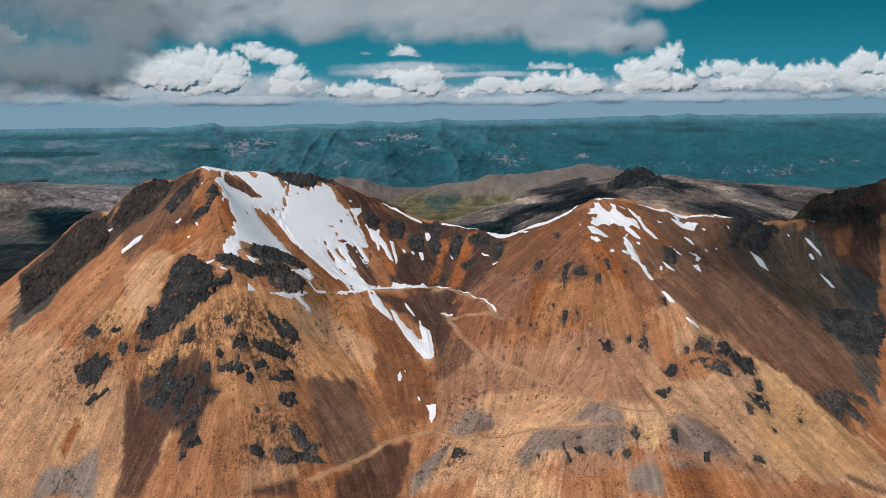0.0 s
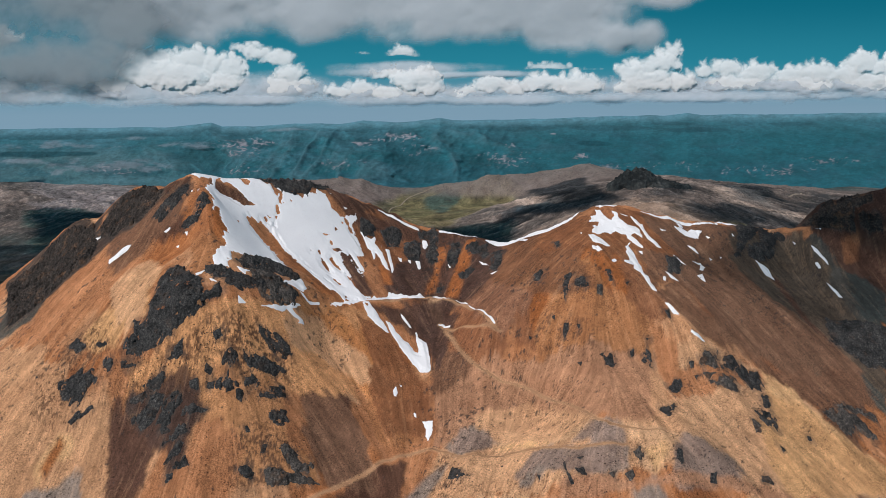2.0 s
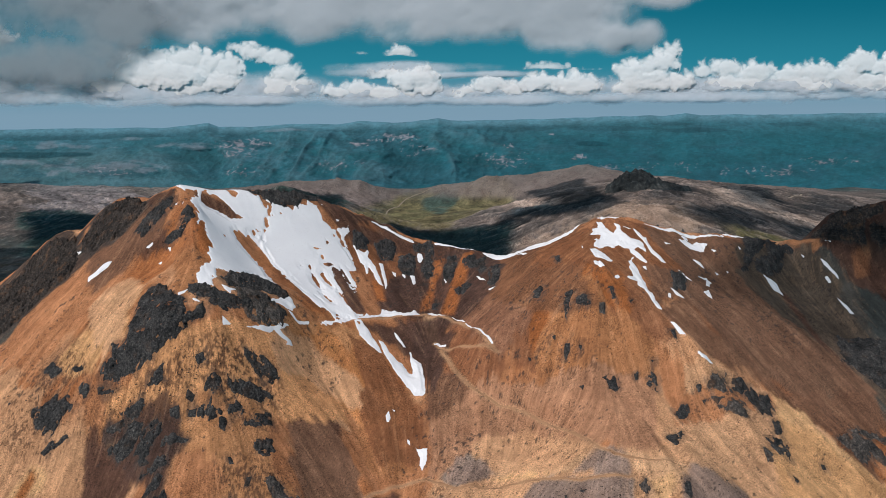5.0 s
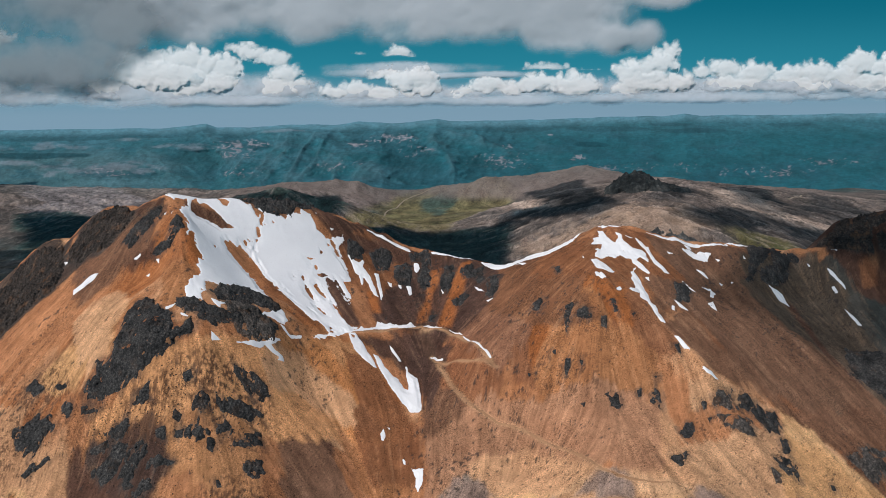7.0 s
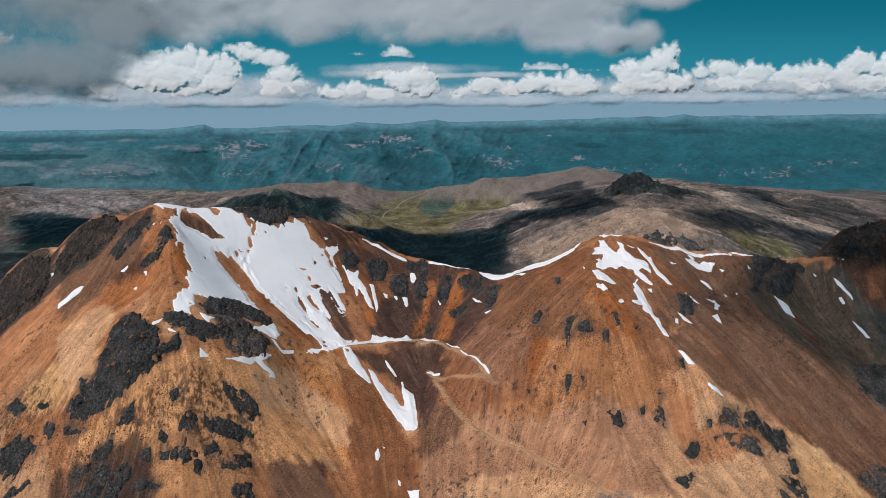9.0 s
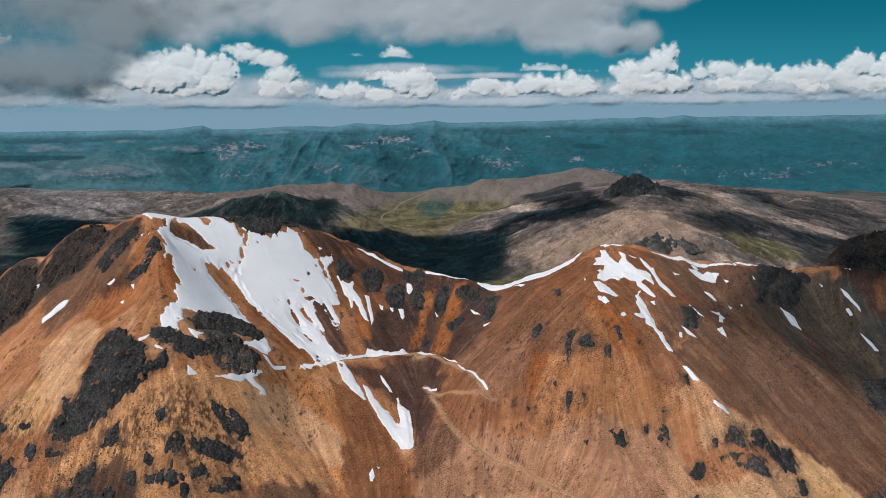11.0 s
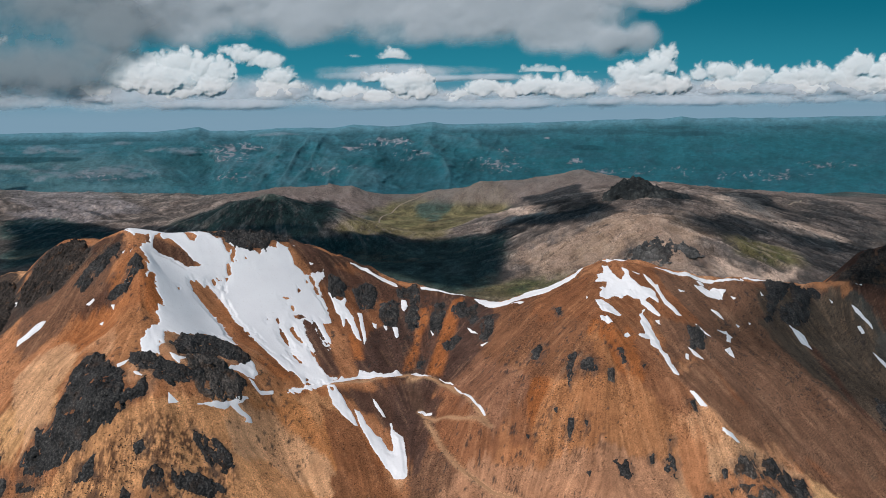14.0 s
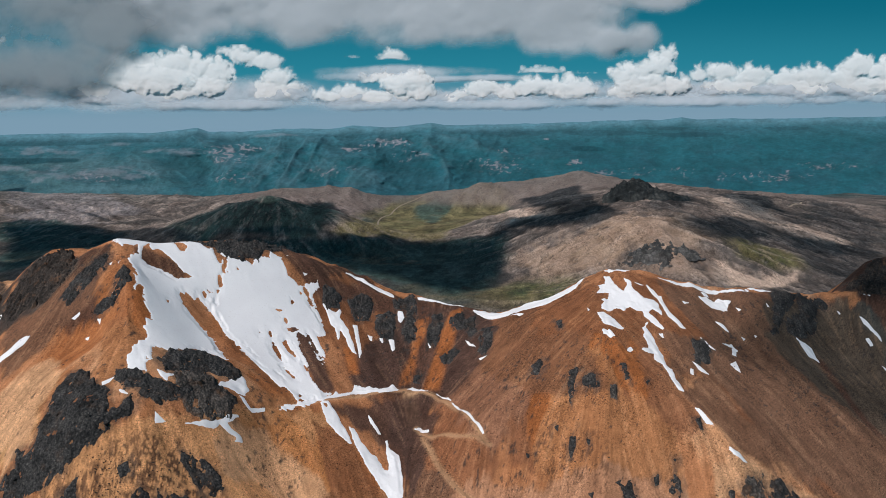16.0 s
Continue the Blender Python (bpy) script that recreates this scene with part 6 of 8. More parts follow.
# ---- snow and rock that lie on the slopes ----
def lying(name, outlines, material, step, ragged, thick, rough, seed, label, category, group=""):
    """One patch with a ragged outline, thin at its rim, that follows the slope."""
    xs, ys = [p[0] for outline in outlines for p in outline], [p[1] for outline in outlines for p in outline]
    x, y = np.meshgrid(np.arange(min(xs) - 5, max(xs) + 5, step), np.arange(min(ys) - 5, max(ys) + 5, step))
    d = inside(outlines[0], x, y)
    for outline in outlines[1:]:
        d = np.maximum(d, inside(outline, x, y))
    small = min(1.0, d.max() / 4.0)
    d = d + small * ragged * (fbm(x / 11, y / 11, seed, 3) * 0.8 + fbm(x / 2.0, y / 2.0, seed + 1, 4, 0.8) * 1.1 + sample(fine_streaks, x, y) * 1.5 + sample(thin_streaks, x, y) * 0.8 + sample(broad_streaks, x, y) * 0.5)
    if not rough and small == 1.0:
        for spot in BARE_SPOTS:
            d = np.minimum(d, 0.8 * fbm(x / 2, y / 2, seed + 4, 3) - inside(spot, x, y) - 0.1)
    if rough:
        d = d - small * 2.4 * smooth(0.16, 0.36, fbm(x / 4.5, y / 5.5, seed + 2, 4, 0.68) + 0.2 * sample(fine_streaks, x, y))
    lift = np.clip(d * 0.5, -0.4, thick * (0.4 + 0.6 * small))
    if rough:
        body = smooth(-0.3, 1.6, d)
        wx, wy = x + 1.2 * fbm(x / 3, y / 3, seed + 31, 3), y + 1.2 * fbm(x / 3, y / 3, seed + 33, 3)
        spines = 0.75 - 2.2 * billow(wx / 3.0, wy / 4.5, seed + 7, 4, 0.62)
        blocks = np.round(3 * fbm(wx / 8, wy / 8, seed + 17, 3, 0.6)) / 3
        lift = lift + body * (0.35 + 0.65 * small) * rough * (0.8 * spines + 0.8 * blocks + 0.3 + 0.06 * fbm(x / 1.1, y / 1.1, seed + 9, 2, 0.7))
    z = sample(gz, x, y) + lift
    if not rough:
        deep = smooth(0.6, 4.0, d)
        z = z * (1 - deep) + (sample(drift_z, x, y) + 0.12) * deep + 0.01 * (seed % 7)
    cells = np.maximum(np.maximum(d[:-1, :-1], d[1:, 1:]), np.maximum(d[1:, :-1], d[:-1, 1:])) > -0.9
    if not cells.any():
        return None
    return tagged(sheet(name, x, y, z, material, keep=cells), label, category, group)


lying("snow_patch", [outline for outline, label in SNOWS if label == FIELD], SNOW, 0.4, 1.3, 0.25, 0.0, 200, FIELD, "snow", "snow patches on the summit")
for seed, (outline, label) in enumerate(SNOWS):
    if label != FIELD:
        lying("snow_patch", [outline], SNOW, 0.4, 0.5, 0.25, 0.0, 200 + seed * 3, label, "snow", "snow patches on the summit")
outcrops = []
for seed, (outline, label) in enumerate(ROCKS):
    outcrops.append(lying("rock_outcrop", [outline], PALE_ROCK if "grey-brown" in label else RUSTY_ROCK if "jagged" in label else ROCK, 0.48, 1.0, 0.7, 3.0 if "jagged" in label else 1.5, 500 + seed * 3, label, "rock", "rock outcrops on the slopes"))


# ---- dirt tracks and loose stones ----
def dirt_track(line, half, label):
    xs, ys = [p[0] for p in line], [p[1] for p in line]
    x, y = np.meshgrid(np.arange(min(xs) - 4, max(xs) + 4, 0.6), np.arange(min(ys) - 4, max(ys) + 4, 0.6))
    gap, qx, qy = along(line, x, y)
    d = half * (1 + 0.25 * fbm(x / 9, y / 9, 801, 3)) - gap
    z = sample(gz, x, y) + np.clip(d * 0.3, -0.3, 0.16) - 0.10 * np.exp(-((gap - 0.8) / 0.35) ** 2)
    cells = np.maximum(d[:-1, :-1], d[1:, 1:]) > -0.5
    c = toned(np.ones(x.shape + (3,)) * np.array((0.42, 0.235, 0.13)), UMBER, 0.45 * smooth(0.1, 0.7, fbm(x / 5, y / 5, 811, 4)))
    tagged(sheet("dirt_track", x, y, z, TRACK, keep=cells, colours=c), label, "track", "tracks on the mountain")


for line, label in zip(ROADS, ("level dirt track benched across the bowl", "short dirt track that turns back below the ledge", "pale dirt track winding down the slope", "pale dirt track crossing the gully foot")):
    dirt_track(line, 1.05, label)


STONES = []
STONES.append(([(-155.4, 386.1), (-119.5, 396.3), (-88.8, 402.2), (-87.2, 367.1), (-116.6, 333.7), (-165, 345.4), (-170, 369)], 1000, 0.50))
STONES.append(([(-246.5, 405.2), (-189.5, 387.7), (-170.6, 361.1), (-201.5, 340.2)], 346, 0.50))
STONES.append(([(62, 501.2), (126.9, 480.7), (120.3, 408.1), (61.2, 404)], 577, 0.50))
STONES.append(([(137.2, 407.1), (217.6, 412.4), (208.4, 371.1), (123.7, 342)], 423, 0.50))
STONES.append(([(-1, 363.4), (138.9, 342.5), (128.9, 313.6), (-1.2, 327.4)], 847, 0.50))
STONES.append(([(-107.1, 341.9), (-62, 352), (-58.2, 323.6), (-106.2, 314.5)], 346, 0.50))
STONES.append(([(43.7, 530.5), (92.9, 448.3), (64.5, 428.9), (43.4, 434.2)], 154, 0.44))
STONES.append(([(118.4, 515.7), (224.1, 522), (210.6, 466.4), (149.7, 449.8)], 192, 0.50))
STONES.append(([(223.8, 395.5), (267.8, 394), (243.9, 354), (213.9, 362.3)], 154, 0.50))
STONES.append(([(-237.2, 499.2), (-173, 474.2), (-157.4, 423.8), (-191.5, 410.4)], 134, 0.50))
STONES.append(([(-35.9, 543.6), (43.7, 530.5), (31.7, 480), (-25.2, 496.9)], 154, 0.50))
STONES.append(([(-248.7, 371.6), (-190.5, 349.4), (-176.5, 316.7), (-220.3, 319.6)], 192, 0.44))
STONES.append(([(-174.1, 368.9), (-157.6, 371.9), (-143.7, 380.4), (-130.1, 389.7), (-118.3, 375.9), (-121.9, 356.4), (-166.7, 359.4)], 900, 0.60))
STONES.append(([(-122.7, 394.7), (-108.8, 398.9), (-91.4, 398.7), (-84.8, 379.4), (-100.8, 361.7), (-117.6, 363.7), (-120.2, 383.9)], 900, 0.60))
STONES.append(([(68.2, 435.2), (86, 431.7), (96.3, 416.2), (88.4, 393.4), (68.2, 401.4), (53.5, 413.9)], 244, 0.50))
STONES.append(([(140.4, 398.9), (166.2, 402.7), (176.4, 392.4), (143.4, 379.9)], 175, 0.50))
STONES.append(([(38.3, 336.9), (47.7, 348.2), (71.7, 345.9), (95.7, 341.4), (92.1, 326.4)], 420, 0.50))
STONES.append(([(124.5, 346.2), (143.2, 341.4), (162.3, 335.2), (168.1, 329.9), (115.7, 318.7)], 420, 0.50))


def stone_shapes(count, corners):
    shapes = []
    for k in range(count):
        bm = bmesh.new()
        for n in range(corners):
            v = bm.verts.new(Vector((random.gauss(0, 1), random.gauss(0, 1), random.gauss(0, 1))).normalized() * (0.75 + 0.5 * random.random()))
            v.co.z *= 0.62
        bmesh.ops.convex_hull(bm, input=bm.verts)
        bmesh.ops.delete(bm, geom=[v for v in bm.verts if not v.link_faces], context="VERTS")
        bm.verts.index_update()
        shapes.append((np.array([v.co[:] for v in bm.verts]), np.array([[v.index for v in f.verts] for f in bm.faces])))
        bm.free()
    return shapes


def loose_stones():
    """Thousands of stones and small crags, thickest in the given stretches."""
    rng = np.random.default_rng(4)
    shapes, co, tri, at = stone_shapes(8, 8), [], [], 0
    for outline, count, largest in STONES:
        xs, ys = [p[0] for p in outline], [p[1] for p in outline]
        x, y = rng.uniform(min(xs), max(xs), count * 4), rng.uniform(min(ys), max(ys), count * 4)
        thick = inside(outline, x, y) + 14 * fbm(x / 16, y / 16, 910, 3) + 6 * fbm(x / 5, y / 5, 913, 2)
        good = np.where((thick > 5) & (np.abs(sample(road_field, x, y)) > 3))[0][:count]
        for i in good:
            r = 0.13 + (largest - 0.13) * rng.random() ** 5
            v, f = shapes[rng.integers(8)]
            a = rng.uniform(0, 6.3)
            c, s = math.cos(a), math.sin(a)
            w = v * (r * rng.uniform(0.7, 1.4), r * rng.uniform(0.7, 1.4), r)
            w = np.stack([c * w[:, 0] - s * w[:, 1] + x[i], s * w[:, 0] + c * w[:, 1] + y[i], w[:, 2]], 1)
            w[:, 2] += float(sample(gz, x[i:i + 1], y[i:i + 1])[0]) + 0.15 * r
            co.append(w)
            tri.append(f + at)
            at += len(v)
    me = bpy.data.meshes.new("loose_stones")
    me.from_pydata(np.concatenate(co).tolist(), [], np.concatenate(tri).tolist())
    me.materials.append(RUSTY_ROCK)
    tagged(new("loose_stones", me), "dark stones scattered over the ochre scree", "stones", kind="stuff")


loose_stones()


def rock_blocks():
    """The larger blocks that stand out of each outcrop."""
    rng = np.random.default_rng(12)
    meshes = []
    for v, f in stone_shapes(10, 12):
        me = bpy.data.meshes.new("rock_block")
        me.from_pydata(v.tolist(), [], f.tolist())
        me.materials.append(ROCK)
        meshes.append(me)
    for (outline, label), ob in zip(ROCKS, outcrops):
        if ob is None:
            continue
        co = np.empty(len(ob.data.vertices) * 3, np.float32)
        ob.data.vertices.foreach_get("co", co)
        co = co.reshape(-1, 3)
        depth = inside(outline, co[:, 0], co[:, 1])
        co = co[depth > min(1.5, depth.max() * 0.4)]
        for k in range(min(12, len(co) // 240)):
            p = co[rng.integers(len(co))]
            r = rng.uniform(0.35, 0.8) + 0.6 * rng.random() ** 3
            block = new("rock_block", meshes[rng.integers(10)])
            block.matrix_world = Matrix.LocRotScale(p + np.array((0, 0, 0.2 * r)), Euler((rng.uniform(-0.4, 0.4), rng.uniform(-0.4, 0.4), rng.uniform(0, 6.3))), (r * rng.uniform(0.8, 1.5), r, r * rng.uniform(0.8, 1.4)))
            block.parent = ob


rock_blocks()


# ---- the valley, the butte and the plateau beyond ----
def ridged(x, y, seed, octaves):
    """Sharp crests with gullies between, finer on the crests than in the hollows."""
    total, size, weight = 0.0, 1.0, 1.0
    for k in range(octaves):
        c, s = math.cos(0.9 * k), math.sin(0.9 * k)
        n = (1 - np.abs(grain((c * x - s * y) * 2 ** k + 7.7 * k, (s * x + c * y) * 2 ** k - 3.1 * k, seed + k))) ** 2
        total = total + size * n * weight
        weight = np.clip(n * 1.6, 0, 1)
        size *= 0.52
    return total / 2.0


rows_y = np.concatenate([np.linspace(765, 1350, 50)[:-1], 1350.0 * (4760.0 / 1350.0) ** (np.arange(380) / 379.0)])
u = np.concatenate([np.linspace(-0.90, -0.70, 20)[:-1], np.linspace(-0.70, 0.72, 800), np.linspace(0.72, 0.92, 20)[1:]])
vx, vy = rows_y[:, None] * u[None, :], rows_y[:, None] + 0 * u[None, :]
hilly = smooth(-425, -385, broad(vx, vy))
vz = broad(vx, vy) + (3 + 12 * hilly) * (1.7 * billow((vx + 0.3 * vy) / 260, (vy - 0.3 * vx) / 260, 11, 6, 0.55) - 0.5) * smooth(800, 1300, vy) + (1 + 4 * hilly) * fbm(vx / 60, vy / 60, 15, 5, 0.6) - 1.0 * (rows_y[:, None] < 768)
flat = smooth(-395, -425, broad(vx, vy))
FAR_TINTS = []
FAR_TINTS.append(("meadow", [(-355, 2336), (-291.1, 2514.8), (-213.6, 3504), (-16.5, 3704.2), (276.8, 3615), (372.7, 3417.2), (238.4, 2808.2), (76.4, 2697.4), (50.7, 2486.4), (-87.2, 2417.7), (-201, 2388.7), (-307, 2321.8)]))
FAR_TINTS.append(("moss", [(807.2, 1841.2), (908.6, 1862.4), (904.6, 1765.2), (783.8, 1692), (733.8, 1704.6)]))
FAR_TINTS.append(("moss", [(173.7, 1856.7), (265.9, 1873.2), (261.7, 1743.2), (170.7, 1677.1)]))
FAR_TINTS.append(("meadow", [(373.4, 1967.4), (451.3, 1899.6), (455.7, 1795.6), (375.1, 1819.8)]))
FAR_TINTS.append(("pink", [(-748.8, 3273.4), (-555, 3368.7), (-348.1, 3447.8), (-215, 3528.4), (-295.2, 3167.4), (-324.7, 2469.5), (-443.1, 2480.2)]))
FAR_TINTS.append(("tan", [(202.9, 1999.7), (315.3, 1998.1), (486.9, 2051.5), (603.8, 2119.1), (635.8, 1910), (485.9, 1802.7), (441.7, 1738.5), (290, 1834.3)]))
FAR_TINTS.append(("chalk", [(930, 2434.7), (1201.3, 2833.3), (1206.7, 2350.5), (1323.8, 2219.1), (1241.9, 2141.4), (1070.5, 2155.2), (925.6, 2190.8)]))
FAR_TINTS.append(("chalk", [(705.9, 1704.3), (741.7, 1629.3), (889.9, 1709.1), (820.3, 1613.3), (669.4, 1552.7), (641, 1608.7)]))
FAR_TINTS.append(("tan", [(519.3, 1988.3), (709.6, 2032.6), (731.6, 1802.9), (589.5, 1686.1), (506, 1772.7)]))
FAR_TINTS.append(("chalk", [(285.9, 2829.3), (440, 2427.2), (517.6, 2340), (374.5, 2379.9), (268.8, 2462.6)]))
FAR_TINTS.append(("tan", [(302.1, 3948.6), (917.2, 4284.4), (1029.2, 4038.2), (672, 3535.5), (339.5, 3658.9)]))
FAR_TINTS.append(("lilac", [(-2071.9, 3384.1), (-2421.2, 4391.4), (-1710.1, 3638.6), (-1262.3, 3112), (-1318.3, 2907.2), (-1713.9, 3034.3)]))
FAR_TINTS.append(("lilac", [(-1847.5, 3016.5), (-1669, 3178.3), (-1275.9, 2766.2), (-1371, 2779.6), (-1621.6, 2791.9)]))
# dim stretches: cloud shade on the land, painted as dark teal
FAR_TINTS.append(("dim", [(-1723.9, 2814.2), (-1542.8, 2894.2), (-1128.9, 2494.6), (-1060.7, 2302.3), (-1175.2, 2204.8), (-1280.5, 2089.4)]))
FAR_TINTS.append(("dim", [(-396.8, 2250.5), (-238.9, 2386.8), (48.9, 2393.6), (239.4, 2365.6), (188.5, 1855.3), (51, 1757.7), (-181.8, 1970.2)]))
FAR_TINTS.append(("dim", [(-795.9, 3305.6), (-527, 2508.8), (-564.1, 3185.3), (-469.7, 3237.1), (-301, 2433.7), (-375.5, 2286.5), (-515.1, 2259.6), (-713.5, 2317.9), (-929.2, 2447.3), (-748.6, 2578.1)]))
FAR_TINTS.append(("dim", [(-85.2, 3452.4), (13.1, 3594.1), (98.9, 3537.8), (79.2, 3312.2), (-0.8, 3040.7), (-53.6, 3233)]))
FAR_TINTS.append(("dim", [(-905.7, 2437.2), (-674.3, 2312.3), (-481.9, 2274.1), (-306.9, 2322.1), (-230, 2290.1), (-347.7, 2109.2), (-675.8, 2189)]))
meadow = 0.4 * flat * np.exp(-((vx + 20) / 620) ** 2 - ((vy - 2950) / 900) ** 2) ** 0.7 + 0.7 * np.exp(-((vx - 850) / 90) ** 2 - ((vy - 1780) / 90) ** 2) + 0.6 * np.exp(-((vx - 260) / 120) ** 2 - ((vy - 1700) / 130) ** 2)
cx, cy = np.meshgrid(np.arange(-4300, 4500, 40.0), np.arange(640, 4900, 40.0))
slope_y, slope_x = np.gradient(broad(cx, cy), 40.0)


def coarse(field, x, y):
    u, v = np.clip((x + 4300) / 40, 0, field.shape[1] - 1.001), np.clip((y - 640) / 40, 0, field.shape[0] - 1.001)
    i, j = u.astype(int), v.astype(int)
    u, v = u - i, v - j
    return (field[j, i] * (1 - u) + field[j, i + 1] * u) * (1 - v) + (field[j + 1, i] * (1 - u) + field[j + 1, i + 1] * u) * v


def runnels(size, steps, seed):
    """Gullies and fans drawn out down the far hills."""
    total = np.zeros_like(vx)
    for sign in (1, -1):
        px, py = vx.copy(), vy.copy()
        for k in range(steps):
            total += grain(px / size, py / size, seed)
            ax, ay = coarse(slope_x, px, py), coarse(slope_y, px, py)
            n = np.hypot(ax, ay) + 0.01
            px, py = px + sign * 0.55 * size * ax / n, py + sign * 0.55 * size * ay / n
    return np.clip(total / (total.std() * 2.0), -1.3, 1.3)


wide_runnels, thin_runnels, rills = runnels(70.0, 6, 301), runnels(24.0, 7, 305), runnels(9.0, 7, 309)
gullies = ridged((vx + 0.3 * vy) / 250, (vy - 0.2 * vx) / 250, 871, 6) - 0.3
vz += 9 * hilly * gullies * smooth(950, 1300, vy)
vz += hilly * (5.0 * wide_runnels + 3.2 * thin_runnels + 1.4 * rills) * smooth(900, 1300, vy) * (0.35 + 0.65 * smooth(-300, 100, vx))
PUNA, OCHRE, PALE, DUSK, MOSS = (0.06, 0.08, 0.036), (0.19, 0.16, 0.076), (0.33, 0.26, 0.22), (0.06, 0.062, 0.06), (0.045, 0.075, 0.03)
vt = np.ones(vx.shape + (3,)) * np.array((0.12, 0.10, 0.088))
vt = toned(vt, PALE, 0.5 * smooth(0.0, 0.4, fbm(vx / 200, vy / 220, 31, 7, 0.68)))
vt = toned(vt, DUSK, 0.5 * smooth(0.05, 0.45, fbm(vx / 150, vy / 300, 36, 7, 0.68)))
vt = toned(vt, PALE, 0.3 * hilly * smooth(0.1, 0.9, wide_runnels + 0.5 * thin_runnels))
vt = toned(vt, DUSK, 0.3 * hilly * smooth(0.1, 0.9, -wide_runnels - 0.6 * thin_runnels))
vt = toned(vt, (0.036, 0.066, 0.062), 0.9 * flat * smooth(-0.3, 0.25, fbm(vx / 300, vy / 420, 41, 5, 0.6)))
vt = toned(vt, OCHRE, smooth(0.12, 0.6, meadow + 0.35 * fbm(vx / 160, vy / 160, 44, 5, 0.6)))
vt = toned(vt, PUNA, 0.8 * smooth(0.1, 0.6, meadow) * smooth(-0.05, 0.35, fbm(vx / 120, vy / 160, 48, 6, 0.65)))
vt = toned(vt, MOSS, 0.7 * smooth(0.1, 0.6, meadow) * smooth(0.2, 0.5, fbm(vx / 70, vy / 90, 52, 4)))
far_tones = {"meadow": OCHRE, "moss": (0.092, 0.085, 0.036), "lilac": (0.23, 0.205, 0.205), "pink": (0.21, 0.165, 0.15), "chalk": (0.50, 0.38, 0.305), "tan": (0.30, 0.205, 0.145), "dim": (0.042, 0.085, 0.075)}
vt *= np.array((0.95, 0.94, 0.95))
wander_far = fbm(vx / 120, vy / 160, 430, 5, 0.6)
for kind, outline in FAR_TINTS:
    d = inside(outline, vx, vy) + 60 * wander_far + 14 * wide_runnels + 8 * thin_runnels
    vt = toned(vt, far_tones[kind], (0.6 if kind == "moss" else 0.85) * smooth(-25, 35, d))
vt = toned(vt, PUNA, 0.6 * smooth(0.1, 0.6, meadow) * smooth(-0.05, 0.35, fbm(vx / 90, vy / 130, 48, 6, 0.65)))
# relief stressed in the colour: crests lighter, gullies darker
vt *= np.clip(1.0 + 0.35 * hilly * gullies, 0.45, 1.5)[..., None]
vt = toned(vt, (0.40, 0.315, 0.26), 0.3 * hilly * smooth(0.55, 0.85, rills + 0.6 * thin_runnels + 0.3 * gullies))
vt = toned(vt, (0.062, 0.058, 0.055), 0.75 * hilly * smooth(0.22, 0.30, fbm(vx / 20, vy / 24, 881, 5, 0.72) - 0.35 * gullies))
vt = toned(vt, (0.15, 0.115, 0.075), 0.6 * flat * smooth(0.1, 0.3, fbm(vx / 140, vy / 90, 885, 6, 0.68)) * smooth(0.5, 0.2, vy / 9000))
vt *= np.clip(1 + 1.1 * flat * fbm(vx / 60, vy / 75, 455, 6, 0.7), 0.35, 1.8)[..., None]
vt *= np.clip(1 + 0.16 * hilly * wide_runnels + (0.20 * thin_runnels + 0.24 * rills) * (0.3 + 0.7 * hilly) + 0.3 * fbm(vx / 22, vy / 60, 477, 5, 0.7), 0.35, 1.9)[..., None]
speckle = fbm(vx / 11, vy / 22, 471, 4, 0.75)
vt *= np.clip(1 + 0.65 * speckle, 0.35, 1.9)[..., None]
vt = toned(vt, (0.36, 0.30, 0.26), 0.3 * hilly * smooth(0.26, 0.36, fbm(vx / 21, vy / 44, 475, 5, 0.72)))
WARM_SPUR = [(211, 1992), (280, 2092), (388, 2136), (494, 2080), (596, 2152), (639, 2124), (654, 1920), (679, 1744), (697, 1652), (669, 1556), (531, 1592), (419, 1760), (279, 1760), (204, 1848)]
CREAM_BANK = [(683, 1712), (706, 1692), (712, 1632), (759, 1612), (888, 1704), (858, 1656), (789, 1580), (698, 1536), (644, 1540), (681, 1584), (675, 1624), (672, 1664)]
vt = toned(vt, (0.40, 0.285, 0.215), 0.75 * smooth(-60, 60, inside(WARM_SPUR, vx, vy) + 60 * wander_far) * smooth(-0.3, 0.3, fbm(vx / 60, vy / 160, 479, 5, 0.65)))
vt = toned(vt, (0.62, 0.46, 0.36), 0.9 * smooth(-8, 10, inside(CREAM_BANK, vx, vy) + 14 * wander_far + 5 * thin_runnels))
vt *= np.array((0.87, 0.865, 0.885))
vt = toned(vt, (0.20, 0.155, 0.14), 0.8 * smooth(-428, -395, vz) * smooth(3150, 3350, vy) * smooth(-1100, -850, vx))
# distance haze painted over the far end of the valley as blue-green
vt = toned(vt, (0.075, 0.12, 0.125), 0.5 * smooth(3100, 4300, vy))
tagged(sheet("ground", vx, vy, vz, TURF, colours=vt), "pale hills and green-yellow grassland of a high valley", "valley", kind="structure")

# far tones, the haze of distance mixed into their blue-green
HAZED_TEAL, STEEL, DEEP = (0.018, 0.084, 0.107), (0.045, 0.134, 0.163), (0.008, 0.054, 0.068)


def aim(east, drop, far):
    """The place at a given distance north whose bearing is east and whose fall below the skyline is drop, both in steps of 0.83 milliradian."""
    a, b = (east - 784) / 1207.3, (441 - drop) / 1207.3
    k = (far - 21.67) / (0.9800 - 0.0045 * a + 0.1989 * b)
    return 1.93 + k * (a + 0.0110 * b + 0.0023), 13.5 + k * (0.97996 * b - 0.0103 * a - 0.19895)


